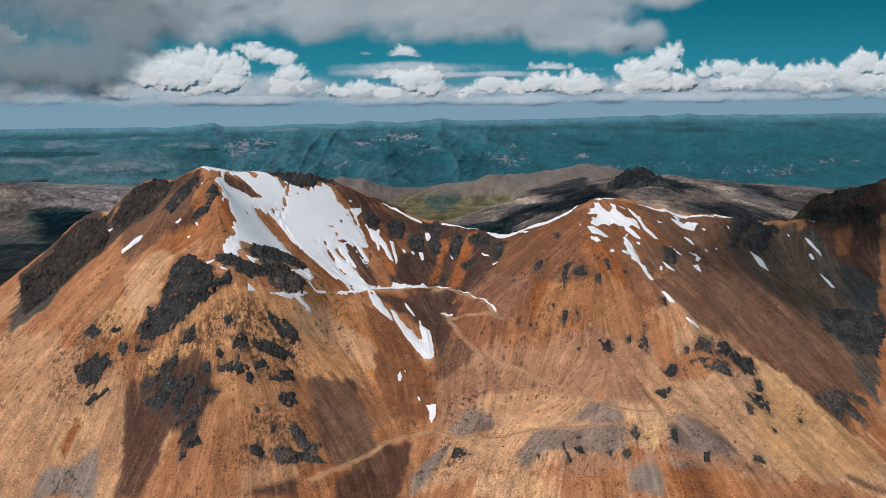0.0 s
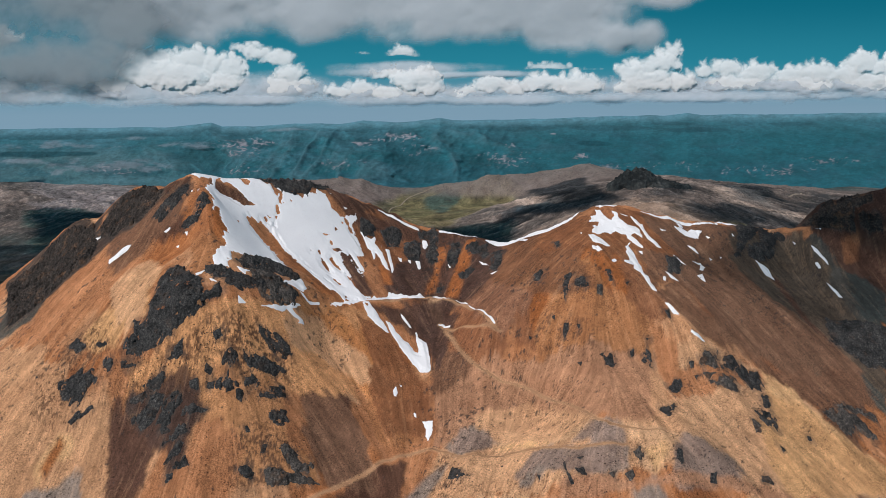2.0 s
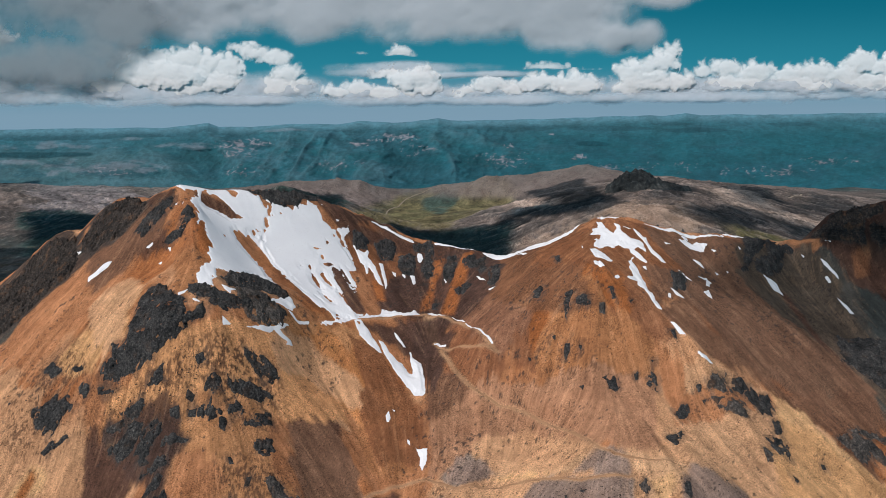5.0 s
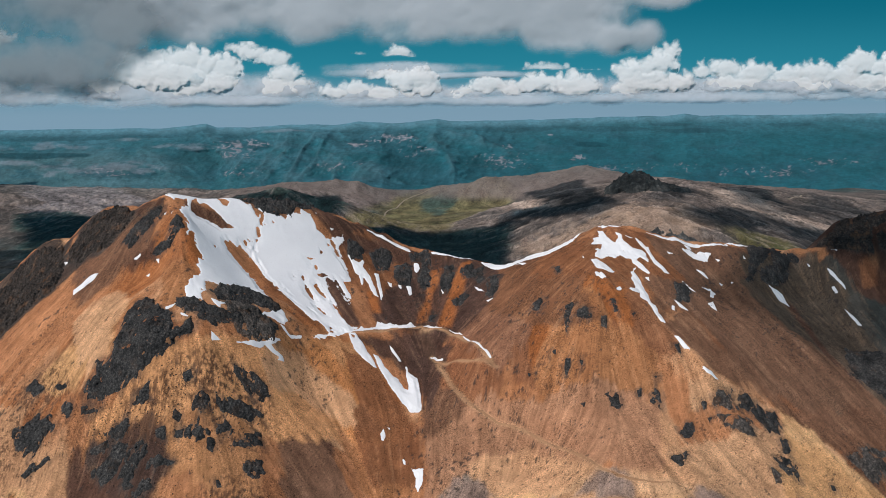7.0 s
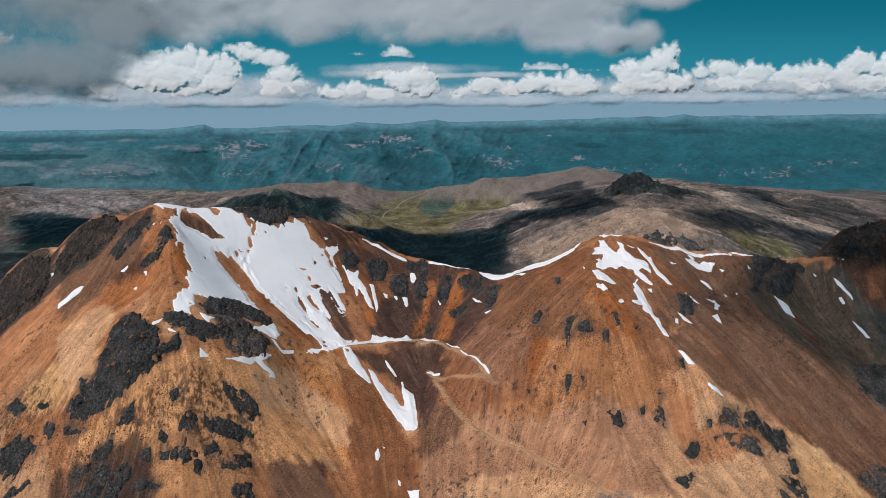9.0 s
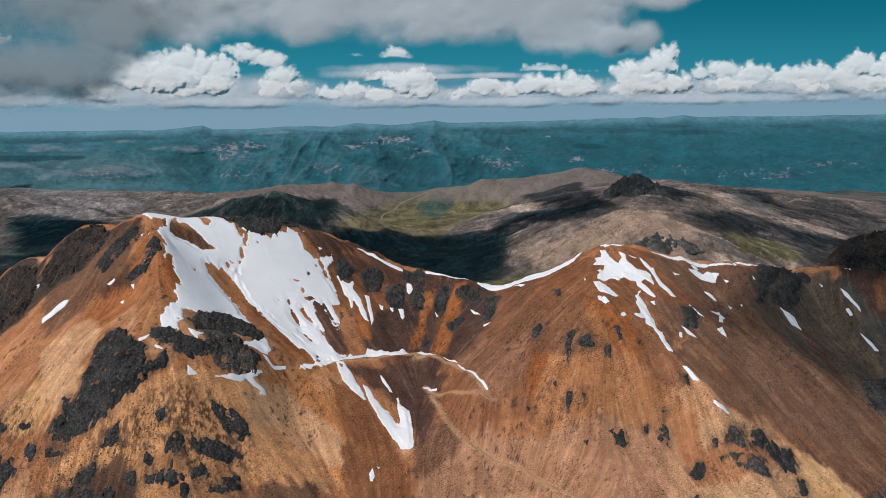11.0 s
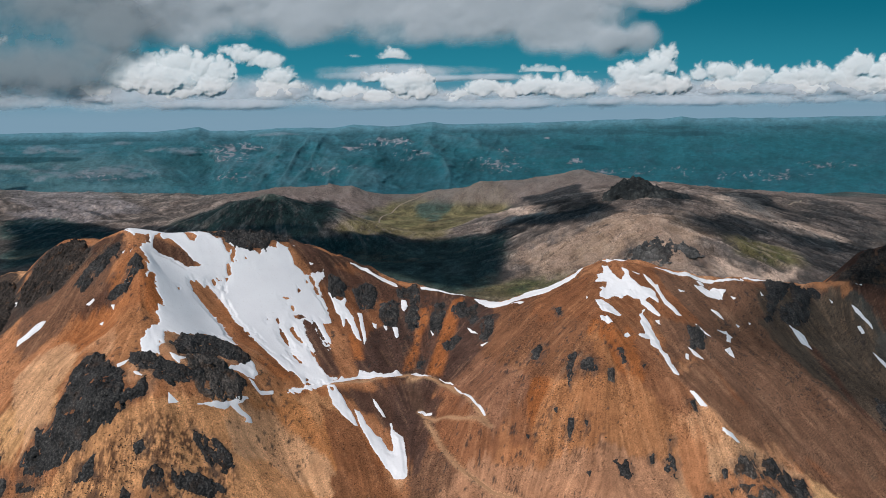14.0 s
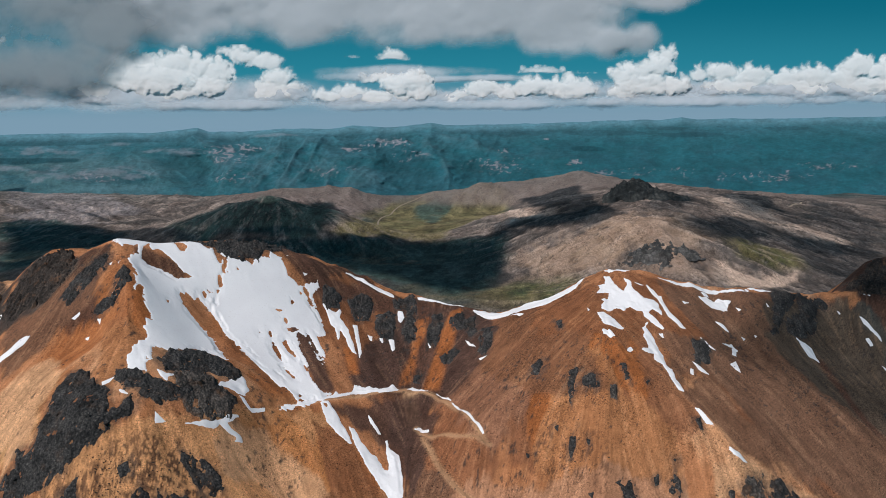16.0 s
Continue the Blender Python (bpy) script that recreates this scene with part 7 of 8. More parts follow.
SCAR = (0.30, 0.28, 0.295)
LILAC = (0.20, 0.225, 0.25)
FAR_LINE = ((-130, 0, 60, 100, 200, 300, 345, 372, 390, 450, 520, 600, 640, 700, 760, 778, 800, 900, 1000, 1100, 1180, 1215, 1240, 1300, 1400, 1568, 1760),
            (233, 231, 230, 229, 228, 227, 222, 219, 225, 226, 221, 221, 216, 219, 214, 211, 215, 214, 211, 207, 206, 202, 206, 204, 204, 201, 199))
WOODED = [(60, 243, 170, 7), (270, 239, 90, 7), (330, 231, 50, 8), (430, 240, 38, 7), (80, 276, 95, 6), (900, 227, 95, 9), (1232, 232, 60, 5), (1080, 229, 75, 5), (1190, 221, 45, 3), (1050, 257, 32, 5), (1400, 221, 45, 3), (620, 232, 60, 4)]
FIELDS = [(110, 259, 190, 9), (250, 248, 80, 5), (340, 262, 90, 8), (180, 300, 130, 16), (20, 290, 90, 8), (500, 236, 60, 4)]
SCARS = [(430, 268, 42, 22, 1.0), (455, 254, 40, 9, 1.0), (700, 247, 46, 9, 1.1), (640, 258, 26, 6, 0.9), (745, 268, 40, 12, 0.8), (440, 308, 44, 14, 0.7), (900, 262, 18, 6, 0.9), (1024, 281, 15, 6, 1.1), (980, 240, 9, 3, 0.9), (1350, 304, 170, 18, 0.4), (1480, 288, 100, 12, 0.38), (1180, 296, 110, 16, 0.4), (1060, 300, 80, 14, 0.4), (205, 306, 50, 12, 0.6), (900, 285, 90, 18, 0.5), (600, 300, 80, 16, 0.45)]


RIDGES = [(1.0, 95, [(500, 232), (560, 242), (612, 268), (660, 318)]), (0.8, 80, [(560, 236), (540, 280), (560, 330)]), (0.9, 80, [(702, 236), (745, 262), (800, 300)]), (0.7, 70, [(690, 238), (680, 270), (640, 300)]),
          (0.9, 90, [(455, 246), (430, 275), (440, 330)]), (0.8, 90, [(400, 250), (330, 262), (250, 285), (150, 312)]), (0.6, 80, [(330, 262), (300, 290), (290, 330)]), (0.5, 70, [(840, 240), (880, 270), (930, 300)]), (0.5, 70, [(980, 244), (1010, 270), (1040, 300)])]


def blots(spots, east, drop, seed, fine, wild):
    """How far a place lies in any of the ragged spots."""
    ragged = fbm(east / fine, drop / (fine * 0.3), seed, 6, 0.68)
    best = np.full(east.shape, -9.0)
    for cx, cy, rx, ry, *weight in spots:
        best = np.maximum(best, (weight or [1.0])[0] - ((east - cx) / rx) ** 2 - ((drop - cy) / ry) ** 2)
    return best + wild * ragged


def far_land():
    """The plateau beyond the valley: eroded mountains that flatten out to the east, up to the skyline."""
    east, v = np.meshgrid(np.linspace(-130, 1760, 900), np.linspace(0, 1, 130))
    crest = np.interp(east, *FAR_LINE) + 1.5 * fbm(east / 36, 0 * east, 901, 5, 0.6)
    drop = 372 + (crest - 372) * v
    far = 3500 + 1450 * v
    x, z = aim(east, drop, far)
    bend, sway = fbm(east / 150, drop / 70, 905, 3), fbm(east / 120, drop / 40, 907, 4)
    crests = ridged(east / 95 + 0.35 * bend - 0.006 * drop, drop / 60 + 0.2 * sway, 911, 7)
    spurs = ridged(east / 30 + 0.5 * bend + 0.02 * drop, drop / 40 + 0.25 * sway, 921, 5)
    wobble = 7 * bend + 5 * sway
    tents = np.zeros(east.shape)
    for tall, broad_side, line in RIDGES:
        gap, _, _ = along([(a, b * 2.2) for a, b in line], east + 1.6 * wobble, (drop + 0.6 * wobble) * 2.2)
        tents = np.maximum(tents, tall * np.clip(1 - gap / broad_side, 0, 1) ** 1.2)
    bold = 0.16 + 0.84 * np.exp(-((east - 600) / 330) ** 4) + 0.3 * np.exp(-((east - 150) / 160) ** 2) * smooth(262, 285, drop)
    level = 1 - 0.8 * smooth(0.0, 0.6, blots(FIELDS, east, drop, 931, 80, 0.3)) * (east < 420)
    lift = (bold * level * (150 * (crests - 0.35) + 60 * (spurs - 0.35)) + 90 * tents) * smooth(1.0, 0.86, v) * smooth(0.05, 0.5, v)
    y = far - 0.8 * lift
    z += 0.22 * lift
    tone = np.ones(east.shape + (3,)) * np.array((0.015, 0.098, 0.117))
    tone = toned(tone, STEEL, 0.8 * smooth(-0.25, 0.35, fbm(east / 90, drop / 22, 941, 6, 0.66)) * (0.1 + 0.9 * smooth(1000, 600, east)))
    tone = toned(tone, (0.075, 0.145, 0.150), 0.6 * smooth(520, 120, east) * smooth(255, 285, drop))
    tone = toned(tone, HAZED_TEAL, 0.55 * smooth(0.0, 0.3, fbm(east / 60, drop / 14, 943, 6, 0.68)))
    # sun on the crests and shade in the hollows painted into the tone
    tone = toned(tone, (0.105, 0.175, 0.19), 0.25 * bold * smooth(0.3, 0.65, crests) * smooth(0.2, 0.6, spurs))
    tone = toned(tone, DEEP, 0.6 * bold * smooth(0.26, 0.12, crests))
    tone = toned(tone, LILAC, 0.5 * smooth(-0.1, 0.7, blots(FIELDS, east, drop, 951, 45, 1.7) - 0.5))
    tone = toned(tone, DEEP, 0.8 * smooth(-0.1, 0.25, blots(WOODED, east, drop, 955, 50, 0.55)))
    scree = np.maximum(ridged(east / 9 + 2 * bend + 0.05 * drop, drop / 7 + sway, 961, 4), ridged(east / 16 - 0.05 * drop, drop / 9, 965, 4))
    tone = toned(tone, SCAR, 0.85 * smooth(0.60, 0.90, 0.85 * scree + 0.32 * np.clip(blots(SCARS, east, drop, 957, 24, 0.6), -3, 1)))
    # haze painted in, paler towards the skyline
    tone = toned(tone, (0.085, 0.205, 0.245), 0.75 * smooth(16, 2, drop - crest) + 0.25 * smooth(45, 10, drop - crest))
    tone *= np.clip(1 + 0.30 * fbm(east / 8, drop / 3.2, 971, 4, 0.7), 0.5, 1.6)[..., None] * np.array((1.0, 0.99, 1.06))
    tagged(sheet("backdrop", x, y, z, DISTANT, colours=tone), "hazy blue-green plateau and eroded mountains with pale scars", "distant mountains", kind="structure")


far_land()

wx, wy = np.meshgrid(np.linspace(-9000, 9000, 40), np.linspace(-9000, 9000, 40))
tagged(sheet("ground", wx, wy, -560 + 0 * wx, TURF, colours=np.ones(wx.shape + (3,)) * np.array(PUNA)), "plain that runs on round the mountain", "plain", kind="structure")


def butte():
    """A broken crown of dark rock on the far hill."""
    x, y = np.meshgrid(np.linspace(-150, 250, 260), np.linspace(-170, 110, 150))
    d = 1 - (np.where(x < 0, x / 112, x / 225)) ** 2 - (np.where(y < 0, y / 125, y / 80)) ** 2 + 0.45 * fbm(x / 50, y / 50, 301, 4) + 0.2 * fbm(x / 14, y / 14, 303, 3)
    tall = np.interp(x + 9 * fbm(x / 30, y / 30, 305, 3), [-118, -100, -84, -59, -36, -21, 8, 27, 46, 103, 160, 200], [0.10, 0.40, 0.62, 0.74, 0.92, 0.80, 1.0, 0.88, 0.62, 0.42, 0.26, 0.08])
    tall = tall * smooth(-150, -20, y)
    spires = 0.7 - 2.3 * billow(x / 40 + 0.4 * y / 40, y / 50, 310, 5, 0.58)
    z = broad(692 + x, 2395 + y) - 12 + smooth(0, 0.3, d) * (9 + tall * 44 + 24 * tall * spires + 7 * np.round(2.5 * fbm(x / 20, y / 20, 316, 4)) / 2.5)
    cells = np.maximum(d[:-1, :-1], d[1:, 1:]) > -0.02
    tagged(sheet("rock_butte", x + 692, y + 2395, z, BUTTE_ROCK, keep=cells), "jagged dark rock crown on a pale hilltop", "rock")


butte()


VALLEY_TRACK = [(-205, 2760), (-233, 3086), (-180, 3388), (-124, 3513), (-16, 3661), (121, 3794)]


def valley_track(corners, label):
    line = bent(corners, 40.0)
    gap, _, _ = along(line, vx, vy)
    d = 3.6 - gap
    cells = np.maximum(d[:-1, :-1], d[1:, 1:]) > -9
    z = vz + np.clip(d * 0.15, -1.5, 0.8)
    tagged(sheet("dirt_track", vx, vy, z, TRACK, keep=cells, colours=np.ones(vx.shape + (3,)) * np.array((0.26, 0.21, 0.165))), label, "track")


valley_track(VALLEY_TRACK, "pale dirt road across the valley meadow")
valley_track([(1295, 2848), (1290, 2684), (1346, 2656), (1598, 2956)], "pale dirt road over the far hill")


def crag(cx, cy, rx, ry, tall, seed, label):
    x, y = np.meshgrid(np.linspace(-rx * 1.3, rx * 1.3, 110), np.linspace(-ry * 1.3, ry * 1.3, 80))
    d = 0.85 - (x / rx) ** 2 - (y / ry) ** 2 + 0.5 * fbm(x / rx * 3, y / ry * 3, seed, 4) + 0.9 * fbm(x / 16, y / 24, seed + 3, 4, 0.6)
    z = broad(cx + x, cy + y) + 1 + smooth(0, 0.7, d) * (tall * 0.7 + tall * (0.7 - 2.0 * billow(x / 30, y / 22, seed + 5, 4, 0.62) + 0.5 * np.round(2.5 * fbm(x / 20, y / 20, seed + 8, 3)) / 2.5))
    cells = np.maximum(d[:-1, :-1], d[1:, 1:]) > 0
    tagged(sheet("rock_crag", x + cx, y + cy, z, CRAG_ROCK, keep=cells), label, "rock")


crag(545, 1710, 74, 66, 15, 330, "grey crag on the flank of the far hill")
crag(622, 1700, 36, 30, 8, 340, "small grey crag beside the pale gully")


def sky_backdrop():
    """The air far behind everything, deep above and pale near the horizon."""
    x, z = np.meshgrid(np.linspace(-4400, 4400, 12), np.linspace(-140, 1900, 60))
    m, nodes, links, bsdf = node_material("far_sky")
    nodes.remove(bsdf)
    tone, glow = nodes.new("ShaderNodeVertexColor"), nodes.new("ShaderNodeEmission")
    tone.layer_name = "tint"
    links.new(tone.outputs[0], glow.inputs[0])
    links.new(glow.outputs[0], nodes["Material Output"].inputs[0])
    low, high, top = np.array((0.20, 0.325, 0.43)), np.array((0.022, 0.225, 0.315)), np.array((0.004, 0.135, 0.205))
    t = smooth(-20, 330, z)[..., None]
    c = low + (high - low) * t
    c = c + (top - c) * smooth(200, 820, z)[..., None]
    tagged(sheet("backdrop", x, 4996 + 0 * x, z, m, colours=c), "clear teal sky paling towards the horizon", "sky", kind="structure")


sky_backdrop()


# ---- clouds ----
def heap(puffs, seed, levels=2):
    """Each puff sprouts smaller ones round its upper rim."""
    rng = np.random.default_rng(seed)
    out, last = [(*p, 0.50) for p in puffs], list(puffs)
    for level in range(levels):
        fresh = []
        for cx, cz, rx, rz in last:
            for k in range((8, 4, 3)[level]):
                a = rng.uniform(-0.35, math.pi + 0.35)
                s = rng.uniform(0.24, 0.46)
                fresh.append((cx + rx * 0.86 * math.cos(a), cz + rz * 0.86 * math.sin(a), s * (rx * rz * rz) ** (1 / 3), s * (rx * rz * rz) ** (1 / 3)))
        out += [(*p, (0.34, 0.26, 0.20)[level]) for p in fresh]
        last = fresh
    return out


def cloud_bank(name, puffs, base, distance, seed, label, material, edge=0.65, size=70.0, rough=0.06, step=6.5, levels=3, group="cumulus over the plateau"):
    """A heap of rounded puffs (x, z, half-width, half-height) with a flat base, bulging towards the near side."""
    p = np.array(puffs, float)
    x, z = np.meshgrid(np.arange((p[:, 0] - p[:, 2] * 1.5).min(), (p[:, 0] + p[:, 2] * 1.5).max(), step),
                       np.arange((p[:, 1] - p[:, 3] * 1.3).min(), (p[:, 1] + p[:, 3] * 1.6).max(), step))
    wx, wz = x + size * 0.6 * fbm(x / size, z / size, seed + 50, 5, 0.55), z + size * 0.5 * fbm(x / size, z / size, seed + 60, 5, 0.55)
    bulge, full = np.zeros(x.shape), np.full(x.shape, -9.0)
    for cx, cz, rx, rz, deep in heap(puffs, seed, levels):
        b = 1 - ((wx - cx) / rx) ** 2 - ((wz - cz) / rz) ** 2
        full = np.maximum(full, b * min(1.0, rz / 60.0))
        bulge = np.maximum(bulge, 0.5 * deep * min(rx, 1.6 * rz) * np.sqrt(np.clip(b, 0, 1)))
    if base is not None:
        under = (z - base) / (1.4 * size if size > 50 else 20.0) + 0.9 * fbm(x / 130, z / 50, seed + 90, 4)
        full = np.minimum(full, under)
        bulge = bulge * (0.55 + 0.45 * smooth(-0.2, 3.0, under))
    y = distance - bulge - rough * size * (1.0 * fbm(x / size, z / size, seed + 5, 4, 0.45) - 0.6 * billow(wx / size * 1.6, wz / size * 1.6, seed, 4, 0.5))
    cover = smooth(0.0, edge, full)
    cells = np.maximum(np.maximum(full[:-1, :-1], full[1:, 1:]), np.maximum(full[1:, :-1], full[:-1, 1:])) > 0
    return tagged(sheet(name, x, y, z, material, keep=cells, colours=np.repeat(cover[..., None], 3, -1), layer="cover"), label, "cloud", group)


def cloud_layer(name, puffs, distance, seed, label, material, size, deep, edge, step=11.0):
    """A broad soft layer, thin at its ragged rim."""
    p = np.array(puffs, float)
    x, z = np.meshgrid(np.arange((p[:, 0] - p[:, 2] * 1.3).min(), (p[:, 0] + p[:, 2] * 1.3).max(), step),
                       np.arange((p[:, 1] - p[:, 3] * 1.5).min(), (p[:, 1] + p[:, 3] * 1.3).max(), step))
    body = np.full(x.shape, -9.0)
    for cx, cz, rx, rz in puffs:
        body = np.maximum(body, 1 - ((x - cx) / rx) ** 2 - ((z - cz) / rz) ** 2)
    full = body + 0.75 * fbm(x / size, z / size * 1.3, seed, 6, 0.6) + 0.1
    y = distance - deep * (0.6 + smooth(0, 1.5, full) + 1.1 * fbm(x / size * 0.9, z / size * 1.5, seed + 4, 3, 0.4))
    cover = smooth(0.0, edge, full)
    cells = np.maximum(np.maximum(full[:-1, :-1], full[1:, 1:]), np.maximum(full[1:, :-1], full[:-1, 1:])) > 0
    return tagged(sheet(name, x, y, z, material, keep=cells, colours=np.repeat(cover[..., None], 3, -1), layer="cover"), label, "cloud", "cloud deck")


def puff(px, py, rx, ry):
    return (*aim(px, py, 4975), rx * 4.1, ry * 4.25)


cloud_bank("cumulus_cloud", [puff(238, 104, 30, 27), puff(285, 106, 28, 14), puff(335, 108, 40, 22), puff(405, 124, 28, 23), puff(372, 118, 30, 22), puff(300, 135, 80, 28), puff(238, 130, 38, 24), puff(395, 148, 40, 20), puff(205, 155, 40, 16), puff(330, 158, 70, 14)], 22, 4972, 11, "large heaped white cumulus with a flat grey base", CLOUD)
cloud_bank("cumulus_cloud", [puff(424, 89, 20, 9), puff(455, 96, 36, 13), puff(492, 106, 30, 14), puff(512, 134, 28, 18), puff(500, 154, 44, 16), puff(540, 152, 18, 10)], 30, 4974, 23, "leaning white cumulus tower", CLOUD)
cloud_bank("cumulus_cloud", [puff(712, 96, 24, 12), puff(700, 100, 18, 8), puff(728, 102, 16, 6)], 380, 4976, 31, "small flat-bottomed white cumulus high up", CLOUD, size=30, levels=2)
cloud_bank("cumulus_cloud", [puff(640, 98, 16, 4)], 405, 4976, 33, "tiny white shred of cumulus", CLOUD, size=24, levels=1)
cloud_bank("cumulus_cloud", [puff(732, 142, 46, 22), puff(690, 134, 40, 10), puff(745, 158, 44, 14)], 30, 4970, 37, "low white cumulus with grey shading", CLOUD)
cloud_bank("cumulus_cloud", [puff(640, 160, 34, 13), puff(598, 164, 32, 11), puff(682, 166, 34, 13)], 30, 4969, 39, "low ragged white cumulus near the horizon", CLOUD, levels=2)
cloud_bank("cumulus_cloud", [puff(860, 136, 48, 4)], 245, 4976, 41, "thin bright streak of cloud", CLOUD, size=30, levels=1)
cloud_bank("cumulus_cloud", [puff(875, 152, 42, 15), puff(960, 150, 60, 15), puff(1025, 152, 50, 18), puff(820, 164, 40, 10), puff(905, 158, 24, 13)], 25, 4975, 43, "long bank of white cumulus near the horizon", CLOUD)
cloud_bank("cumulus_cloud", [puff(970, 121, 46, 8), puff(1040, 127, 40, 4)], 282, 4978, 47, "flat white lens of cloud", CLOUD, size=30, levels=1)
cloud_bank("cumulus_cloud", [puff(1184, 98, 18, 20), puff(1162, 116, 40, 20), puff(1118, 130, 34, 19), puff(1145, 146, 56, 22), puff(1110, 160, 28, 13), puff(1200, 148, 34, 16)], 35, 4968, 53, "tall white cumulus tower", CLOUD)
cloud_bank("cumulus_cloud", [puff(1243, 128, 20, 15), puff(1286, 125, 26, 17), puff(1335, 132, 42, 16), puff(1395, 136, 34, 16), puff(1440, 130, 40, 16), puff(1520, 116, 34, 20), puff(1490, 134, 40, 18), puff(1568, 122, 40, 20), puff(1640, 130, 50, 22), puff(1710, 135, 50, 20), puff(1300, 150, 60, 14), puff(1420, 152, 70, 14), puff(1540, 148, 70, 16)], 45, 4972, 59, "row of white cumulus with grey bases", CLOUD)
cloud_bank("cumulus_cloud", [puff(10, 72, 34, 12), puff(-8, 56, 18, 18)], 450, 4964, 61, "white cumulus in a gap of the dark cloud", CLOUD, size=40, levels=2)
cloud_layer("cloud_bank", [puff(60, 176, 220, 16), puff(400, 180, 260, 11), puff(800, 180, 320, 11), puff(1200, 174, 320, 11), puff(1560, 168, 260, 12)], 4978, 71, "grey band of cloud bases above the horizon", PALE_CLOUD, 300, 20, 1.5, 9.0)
# shaded undersides of the heaps, drawn as separate grey-coloured banks
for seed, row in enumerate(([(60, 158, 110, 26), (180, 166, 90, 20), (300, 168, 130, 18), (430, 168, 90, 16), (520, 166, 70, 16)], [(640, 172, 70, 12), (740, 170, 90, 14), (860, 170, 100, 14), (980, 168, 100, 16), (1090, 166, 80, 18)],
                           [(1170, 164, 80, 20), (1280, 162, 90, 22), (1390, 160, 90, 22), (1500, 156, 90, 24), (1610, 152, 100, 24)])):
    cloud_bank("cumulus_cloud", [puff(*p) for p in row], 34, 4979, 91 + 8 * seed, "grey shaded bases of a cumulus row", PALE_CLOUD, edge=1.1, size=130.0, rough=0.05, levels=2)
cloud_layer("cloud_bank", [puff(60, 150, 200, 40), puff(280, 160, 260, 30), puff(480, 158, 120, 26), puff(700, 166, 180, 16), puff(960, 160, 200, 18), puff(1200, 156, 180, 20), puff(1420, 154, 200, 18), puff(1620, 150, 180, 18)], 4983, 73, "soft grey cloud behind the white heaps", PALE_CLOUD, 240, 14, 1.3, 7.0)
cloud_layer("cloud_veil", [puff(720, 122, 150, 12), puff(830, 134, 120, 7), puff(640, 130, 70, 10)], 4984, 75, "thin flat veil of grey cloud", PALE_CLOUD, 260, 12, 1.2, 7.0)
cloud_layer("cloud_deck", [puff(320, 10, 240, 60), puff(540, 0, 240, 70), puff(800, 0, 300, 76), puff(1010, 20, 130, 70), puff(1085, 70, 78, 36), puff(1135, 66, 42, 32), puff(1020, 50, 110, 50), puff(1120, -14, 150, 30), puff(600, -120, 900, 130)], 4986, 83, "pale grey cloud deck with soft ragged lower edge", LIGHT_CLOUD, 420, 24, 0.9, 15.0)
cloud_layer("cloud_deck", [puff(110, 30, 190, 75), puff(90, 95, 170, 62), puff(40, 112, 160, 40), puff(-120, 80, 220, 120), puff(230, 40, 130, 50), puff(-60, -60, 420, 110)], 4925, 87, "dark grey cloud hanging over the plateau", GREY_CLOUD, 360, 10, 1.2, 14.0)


def shade_cloud(outline, height, seed, cover):
    """A ragged cloud above the picture, where the sun throws its shadow on the given stretch of land."""
    xs, ys = [p[0] for p in outline], [p[1] for p in outline]
    x, y = np.meshgrid(np.linspace(min(xs) - 60, max(xs) + 60, 80), np.linspace(min(ys) - 60, max(ys) + 60, 80))
    wide = math.sqrt((max(xs) - min(xs)) * (max(ys) - min(ys)))
    rag = min(45.0, wide * 0.10)
    full = (inside(outline, x, y) + rag * 1.2 * fbm(x / (rag * 3), y / (rag * 3), seed, 6, 0.62)) / rag + 0.15
    keep = np.maximum(full[:-1, :-1], full[1:, 1:]) > 0
    ground = float(np.mean(broad(np.array(xs), np.array(ys))))
    k = (height - ground) / SUN_FROM.z
    z = height + 25 * np.sqrt(np.clip(full, 0, 4))
    tagged(sheet("cumulus_cloud", x + SUN_FROM.x * k, y + SUN_FROM.y * k, z, CLOUD, keep=keep, colours=np.repeat((cover * smooth(0, 0.8, full))[..., None], 3, -1), layer="cover"),
           "white cumulus out of view overhead, placed to shade the land", "cloud", "clouds overhead")


SHADES = []
SHADES.append([(633, 1904), (791, 2120), (1008, 2216), (1162, 2196), (1265, 2124), (1139, 1968), (866, 1840), (709, 1824)])
SHADES.append([(1068, 2732), (1371, 3000), (1244, 2464), (1317, 2376), (1256, 2300), (1121, 2260), (1011, 2304)])
SHADES.append([(1718, 3184), (1684, 2824), (1703, 2636), (1345, 2084), (1249, 2096), (1340, 2348), (1298, 2452)])
SHADES.append([(153, 2500), (277, 2532), (444, 2344), (573, 2416), (618, 2332), (610, 2140), (500, 2040), (397, 2184), (255, 2324), (156, 2236)])
SHADES.append([(-1670, 2736), (-1438, 2792), (-1208, 2632), (-955, 2376), (-1047, 2324), (-1406, 2304)])
SHADES.append([(-1500, 1700), (-1100, 1350), (-760, 1400), (-720, 1800), (-980, 2150), (-1250, 2250), (-1600, 2150)])
SHADES.append([(-398.9, 2263.1), (-306.2, 2315.6), (-241.3, 2412), (-167.5, 2458.9), (-86.9, 2411.4), (49.1, 2406.1), (226, 2428), (347.6, 2327.1), (252.6, 2228.6), (216.8, 2105.5), (204.2, 1904.2), (167.4, 1788.7), (50.6, 1745.4), (-97, 1872.7), (-287.8, 2168.6)])
SHADES.append([(-795.9, 3305.6), (-527, 2508.8), (-564.1, 3185.3), (-469.7, 3237.1), (-301, 2433.7), (-375.5, 2286.5), (-515.1, 2259.6), (-713.5, 2317.9), (-929.2, 2447.3), (-748.6, 2578.1)])
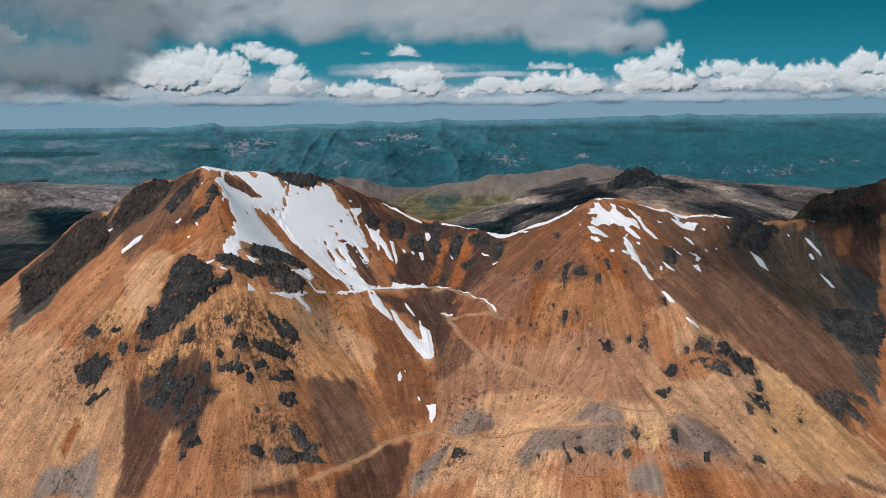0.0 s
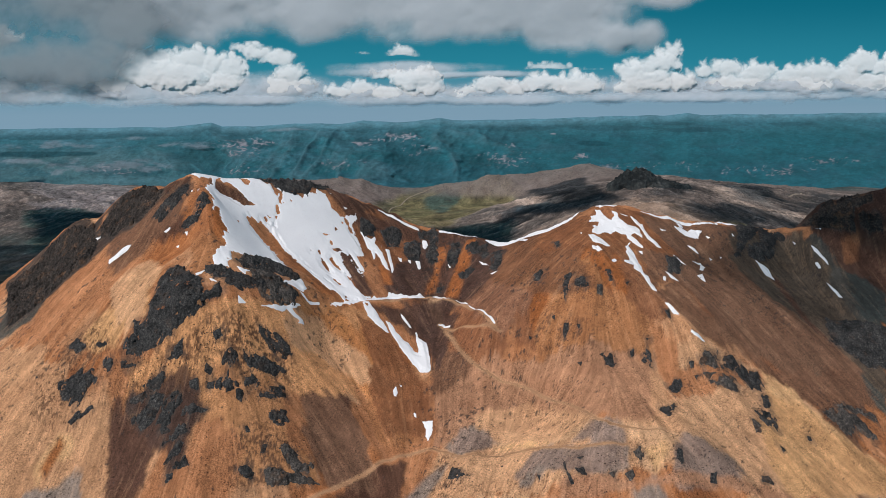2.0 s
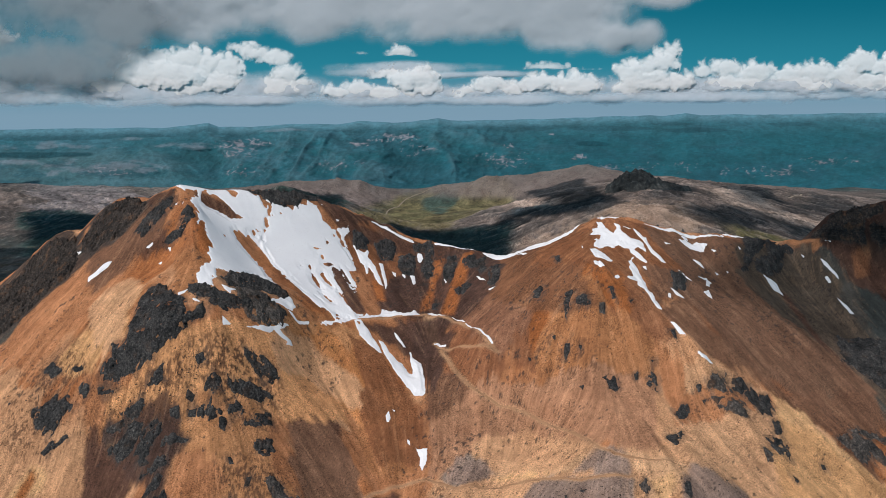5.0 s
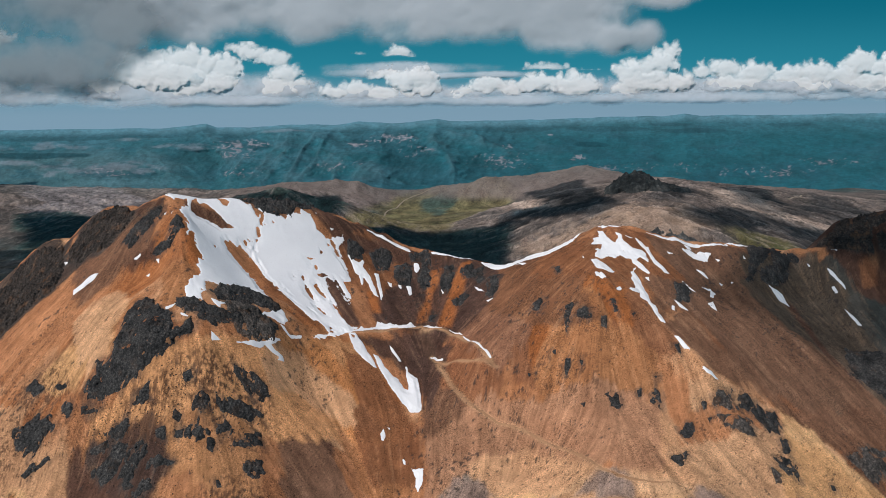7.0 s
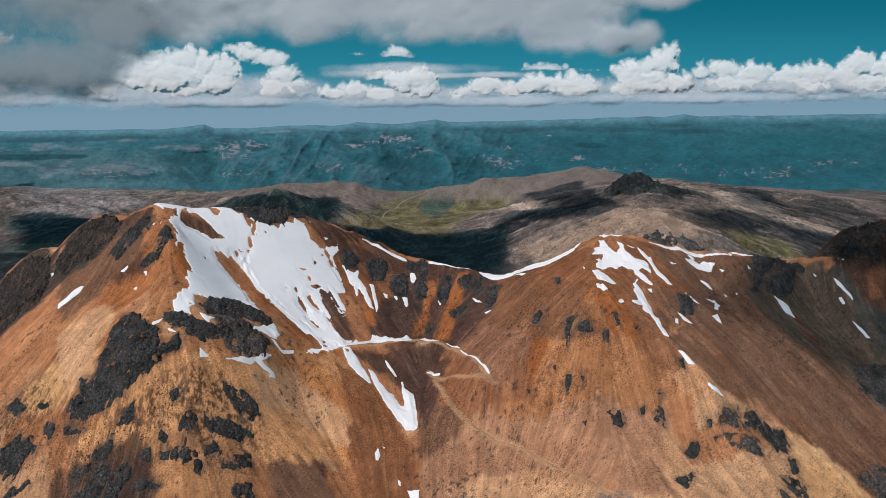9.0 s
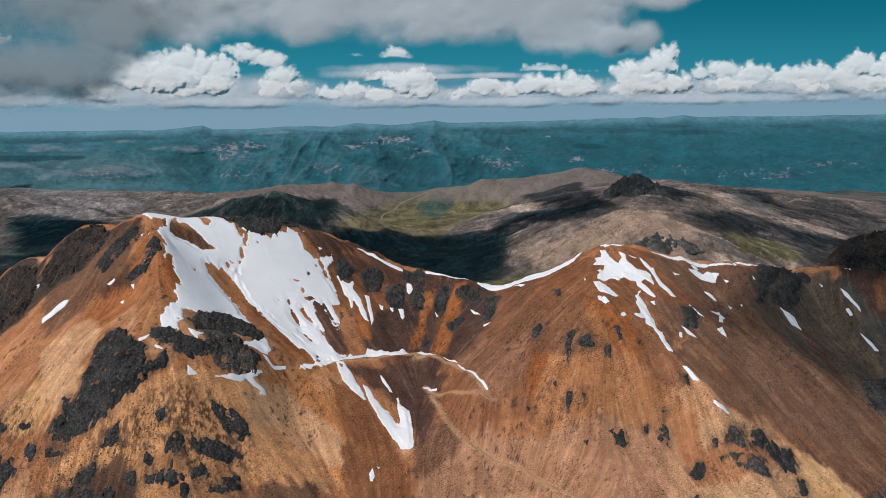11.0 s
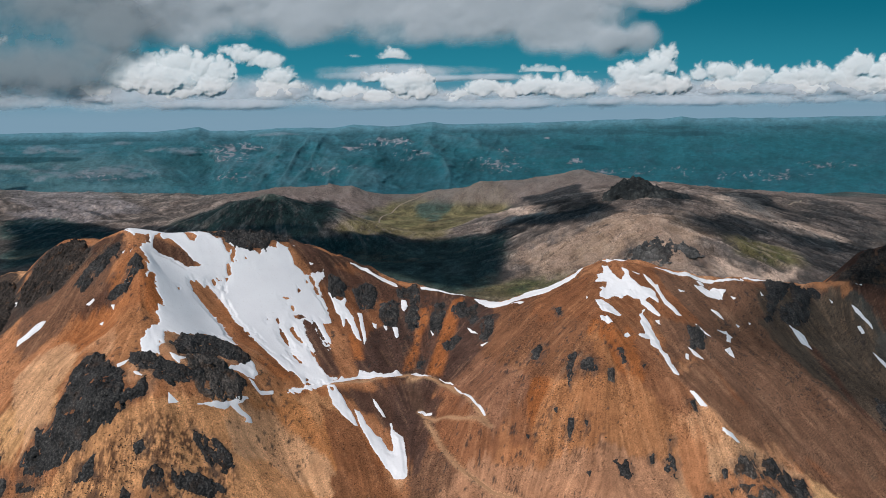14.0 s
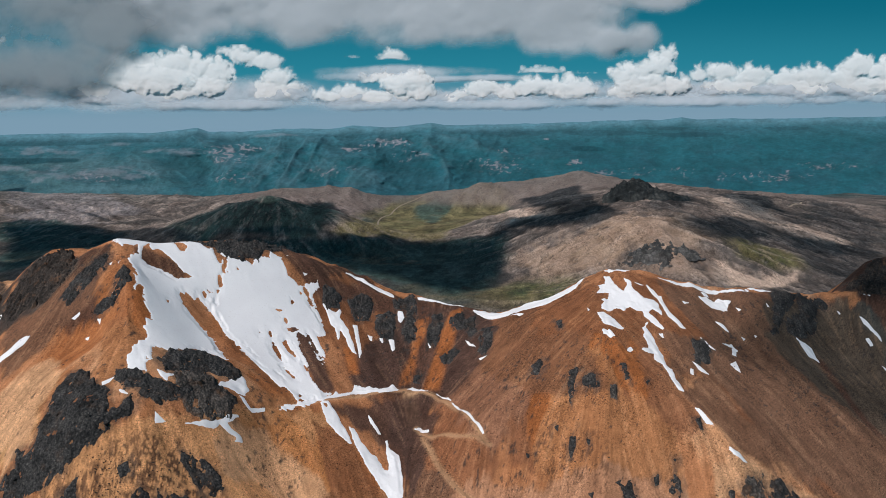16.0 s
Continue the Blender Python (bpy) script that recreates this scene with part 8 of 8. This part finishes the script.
SHADES.append([(374.2, 3307.1), (521.8, 3308.8), (735.4, 3431), (592.5, 2417.7), (602.5, 2239.7), (489.1, 2132.8), (383.6, 2211.2), (289.2, 2307.1), (222.6, 2391), (252.2, 2494.1), (365.6, 2448.7)])
SHADES.append([(648.6, 2214.4), (828.4, 2371.3), (854.1, 2276.4), (660.1, 2082.7)])
SHADES.append([(748.8, 2049.9), (887.2, 2141.8), (967.5, 2087.3), (983.9, 2008.6), (794.9, 1847.5), (727.1, 1906.5)])
SHADES.append([(1037.7, 2124.9), (1257.3, 2168.1), (1385.4, 2123.4), (1050.4, 1614.2), (924.5, 1597.8), (937.4, 1744.8), (983.2, 1917.2)])
SHADES.append([(1102.4, 2706.9), (1505, 3404.9), (1310.8, 2680.3), (1290.6, 2505.1), (1085.3, 2382.5)])
SHADES.append([(-1739.8, 2840), (-1663.2, 2944.3), (-1548.6, 2905), (-1102.5, 2480.6), (-1043, 2283.8), (-1186.7, 2226.5), (-1274.1, 2078.8)])
SHADES.append([(-1612.8, 3167.1), (-1389.7, 2960.5), (-1238.7, 2757.3), (-1432.9, 2904.9)])
SHADES.append([(-2437.1, 3979.9), (-2333.3, 4041.5), (-2301.5, 4052.8), (-2119.2, 3461.7)])
SHADES.append([(-948.6, 2472.2), (-717, 2330.5), (-516.4, 2266.3), (-359.5, 2302.4), (-290.9, 2343.5), (-281.3, 2119.2), (-629.9, 2151.9), (-852.7, 2289.1)])
SHADES.append([(-1650, 2704), (-1342, 2732), (-958, 2484), (-643, 2352), (-312, 2392), (-146, 2468), (212, 2260), (199, 1952), (24, 1760), (-269, 2048), (-552, 2200), (-1043, 2316), (-1423, 2332)])
for seed, outline in enumerate(SHADES):
    far_off = sum(p[1] for p in outline) / len(outline)
    shade_cloud(outline, 520 + 0.1 * far_off, 611 + seed * 5, 0.80 if outline[0][0] < 600 else 0.55)
shade_cloud([(575, 2300), (700, 2290), (900, 2340), (920, 2450), (760, 2490), (600, 2480)], 700, 690, 0.5)
# unseen cloud added to darken the eastern crest
shade_cloud([(290, 545), (300, 605), (410, 615), (410, 520), (330, 500)], 600, 710, 0.7)
shade_cloud([(165, 480), (215, 530), (300, 575), (380, 560), (350, 480), (300, 430), (235, 440)], 620, 700, 0.5)
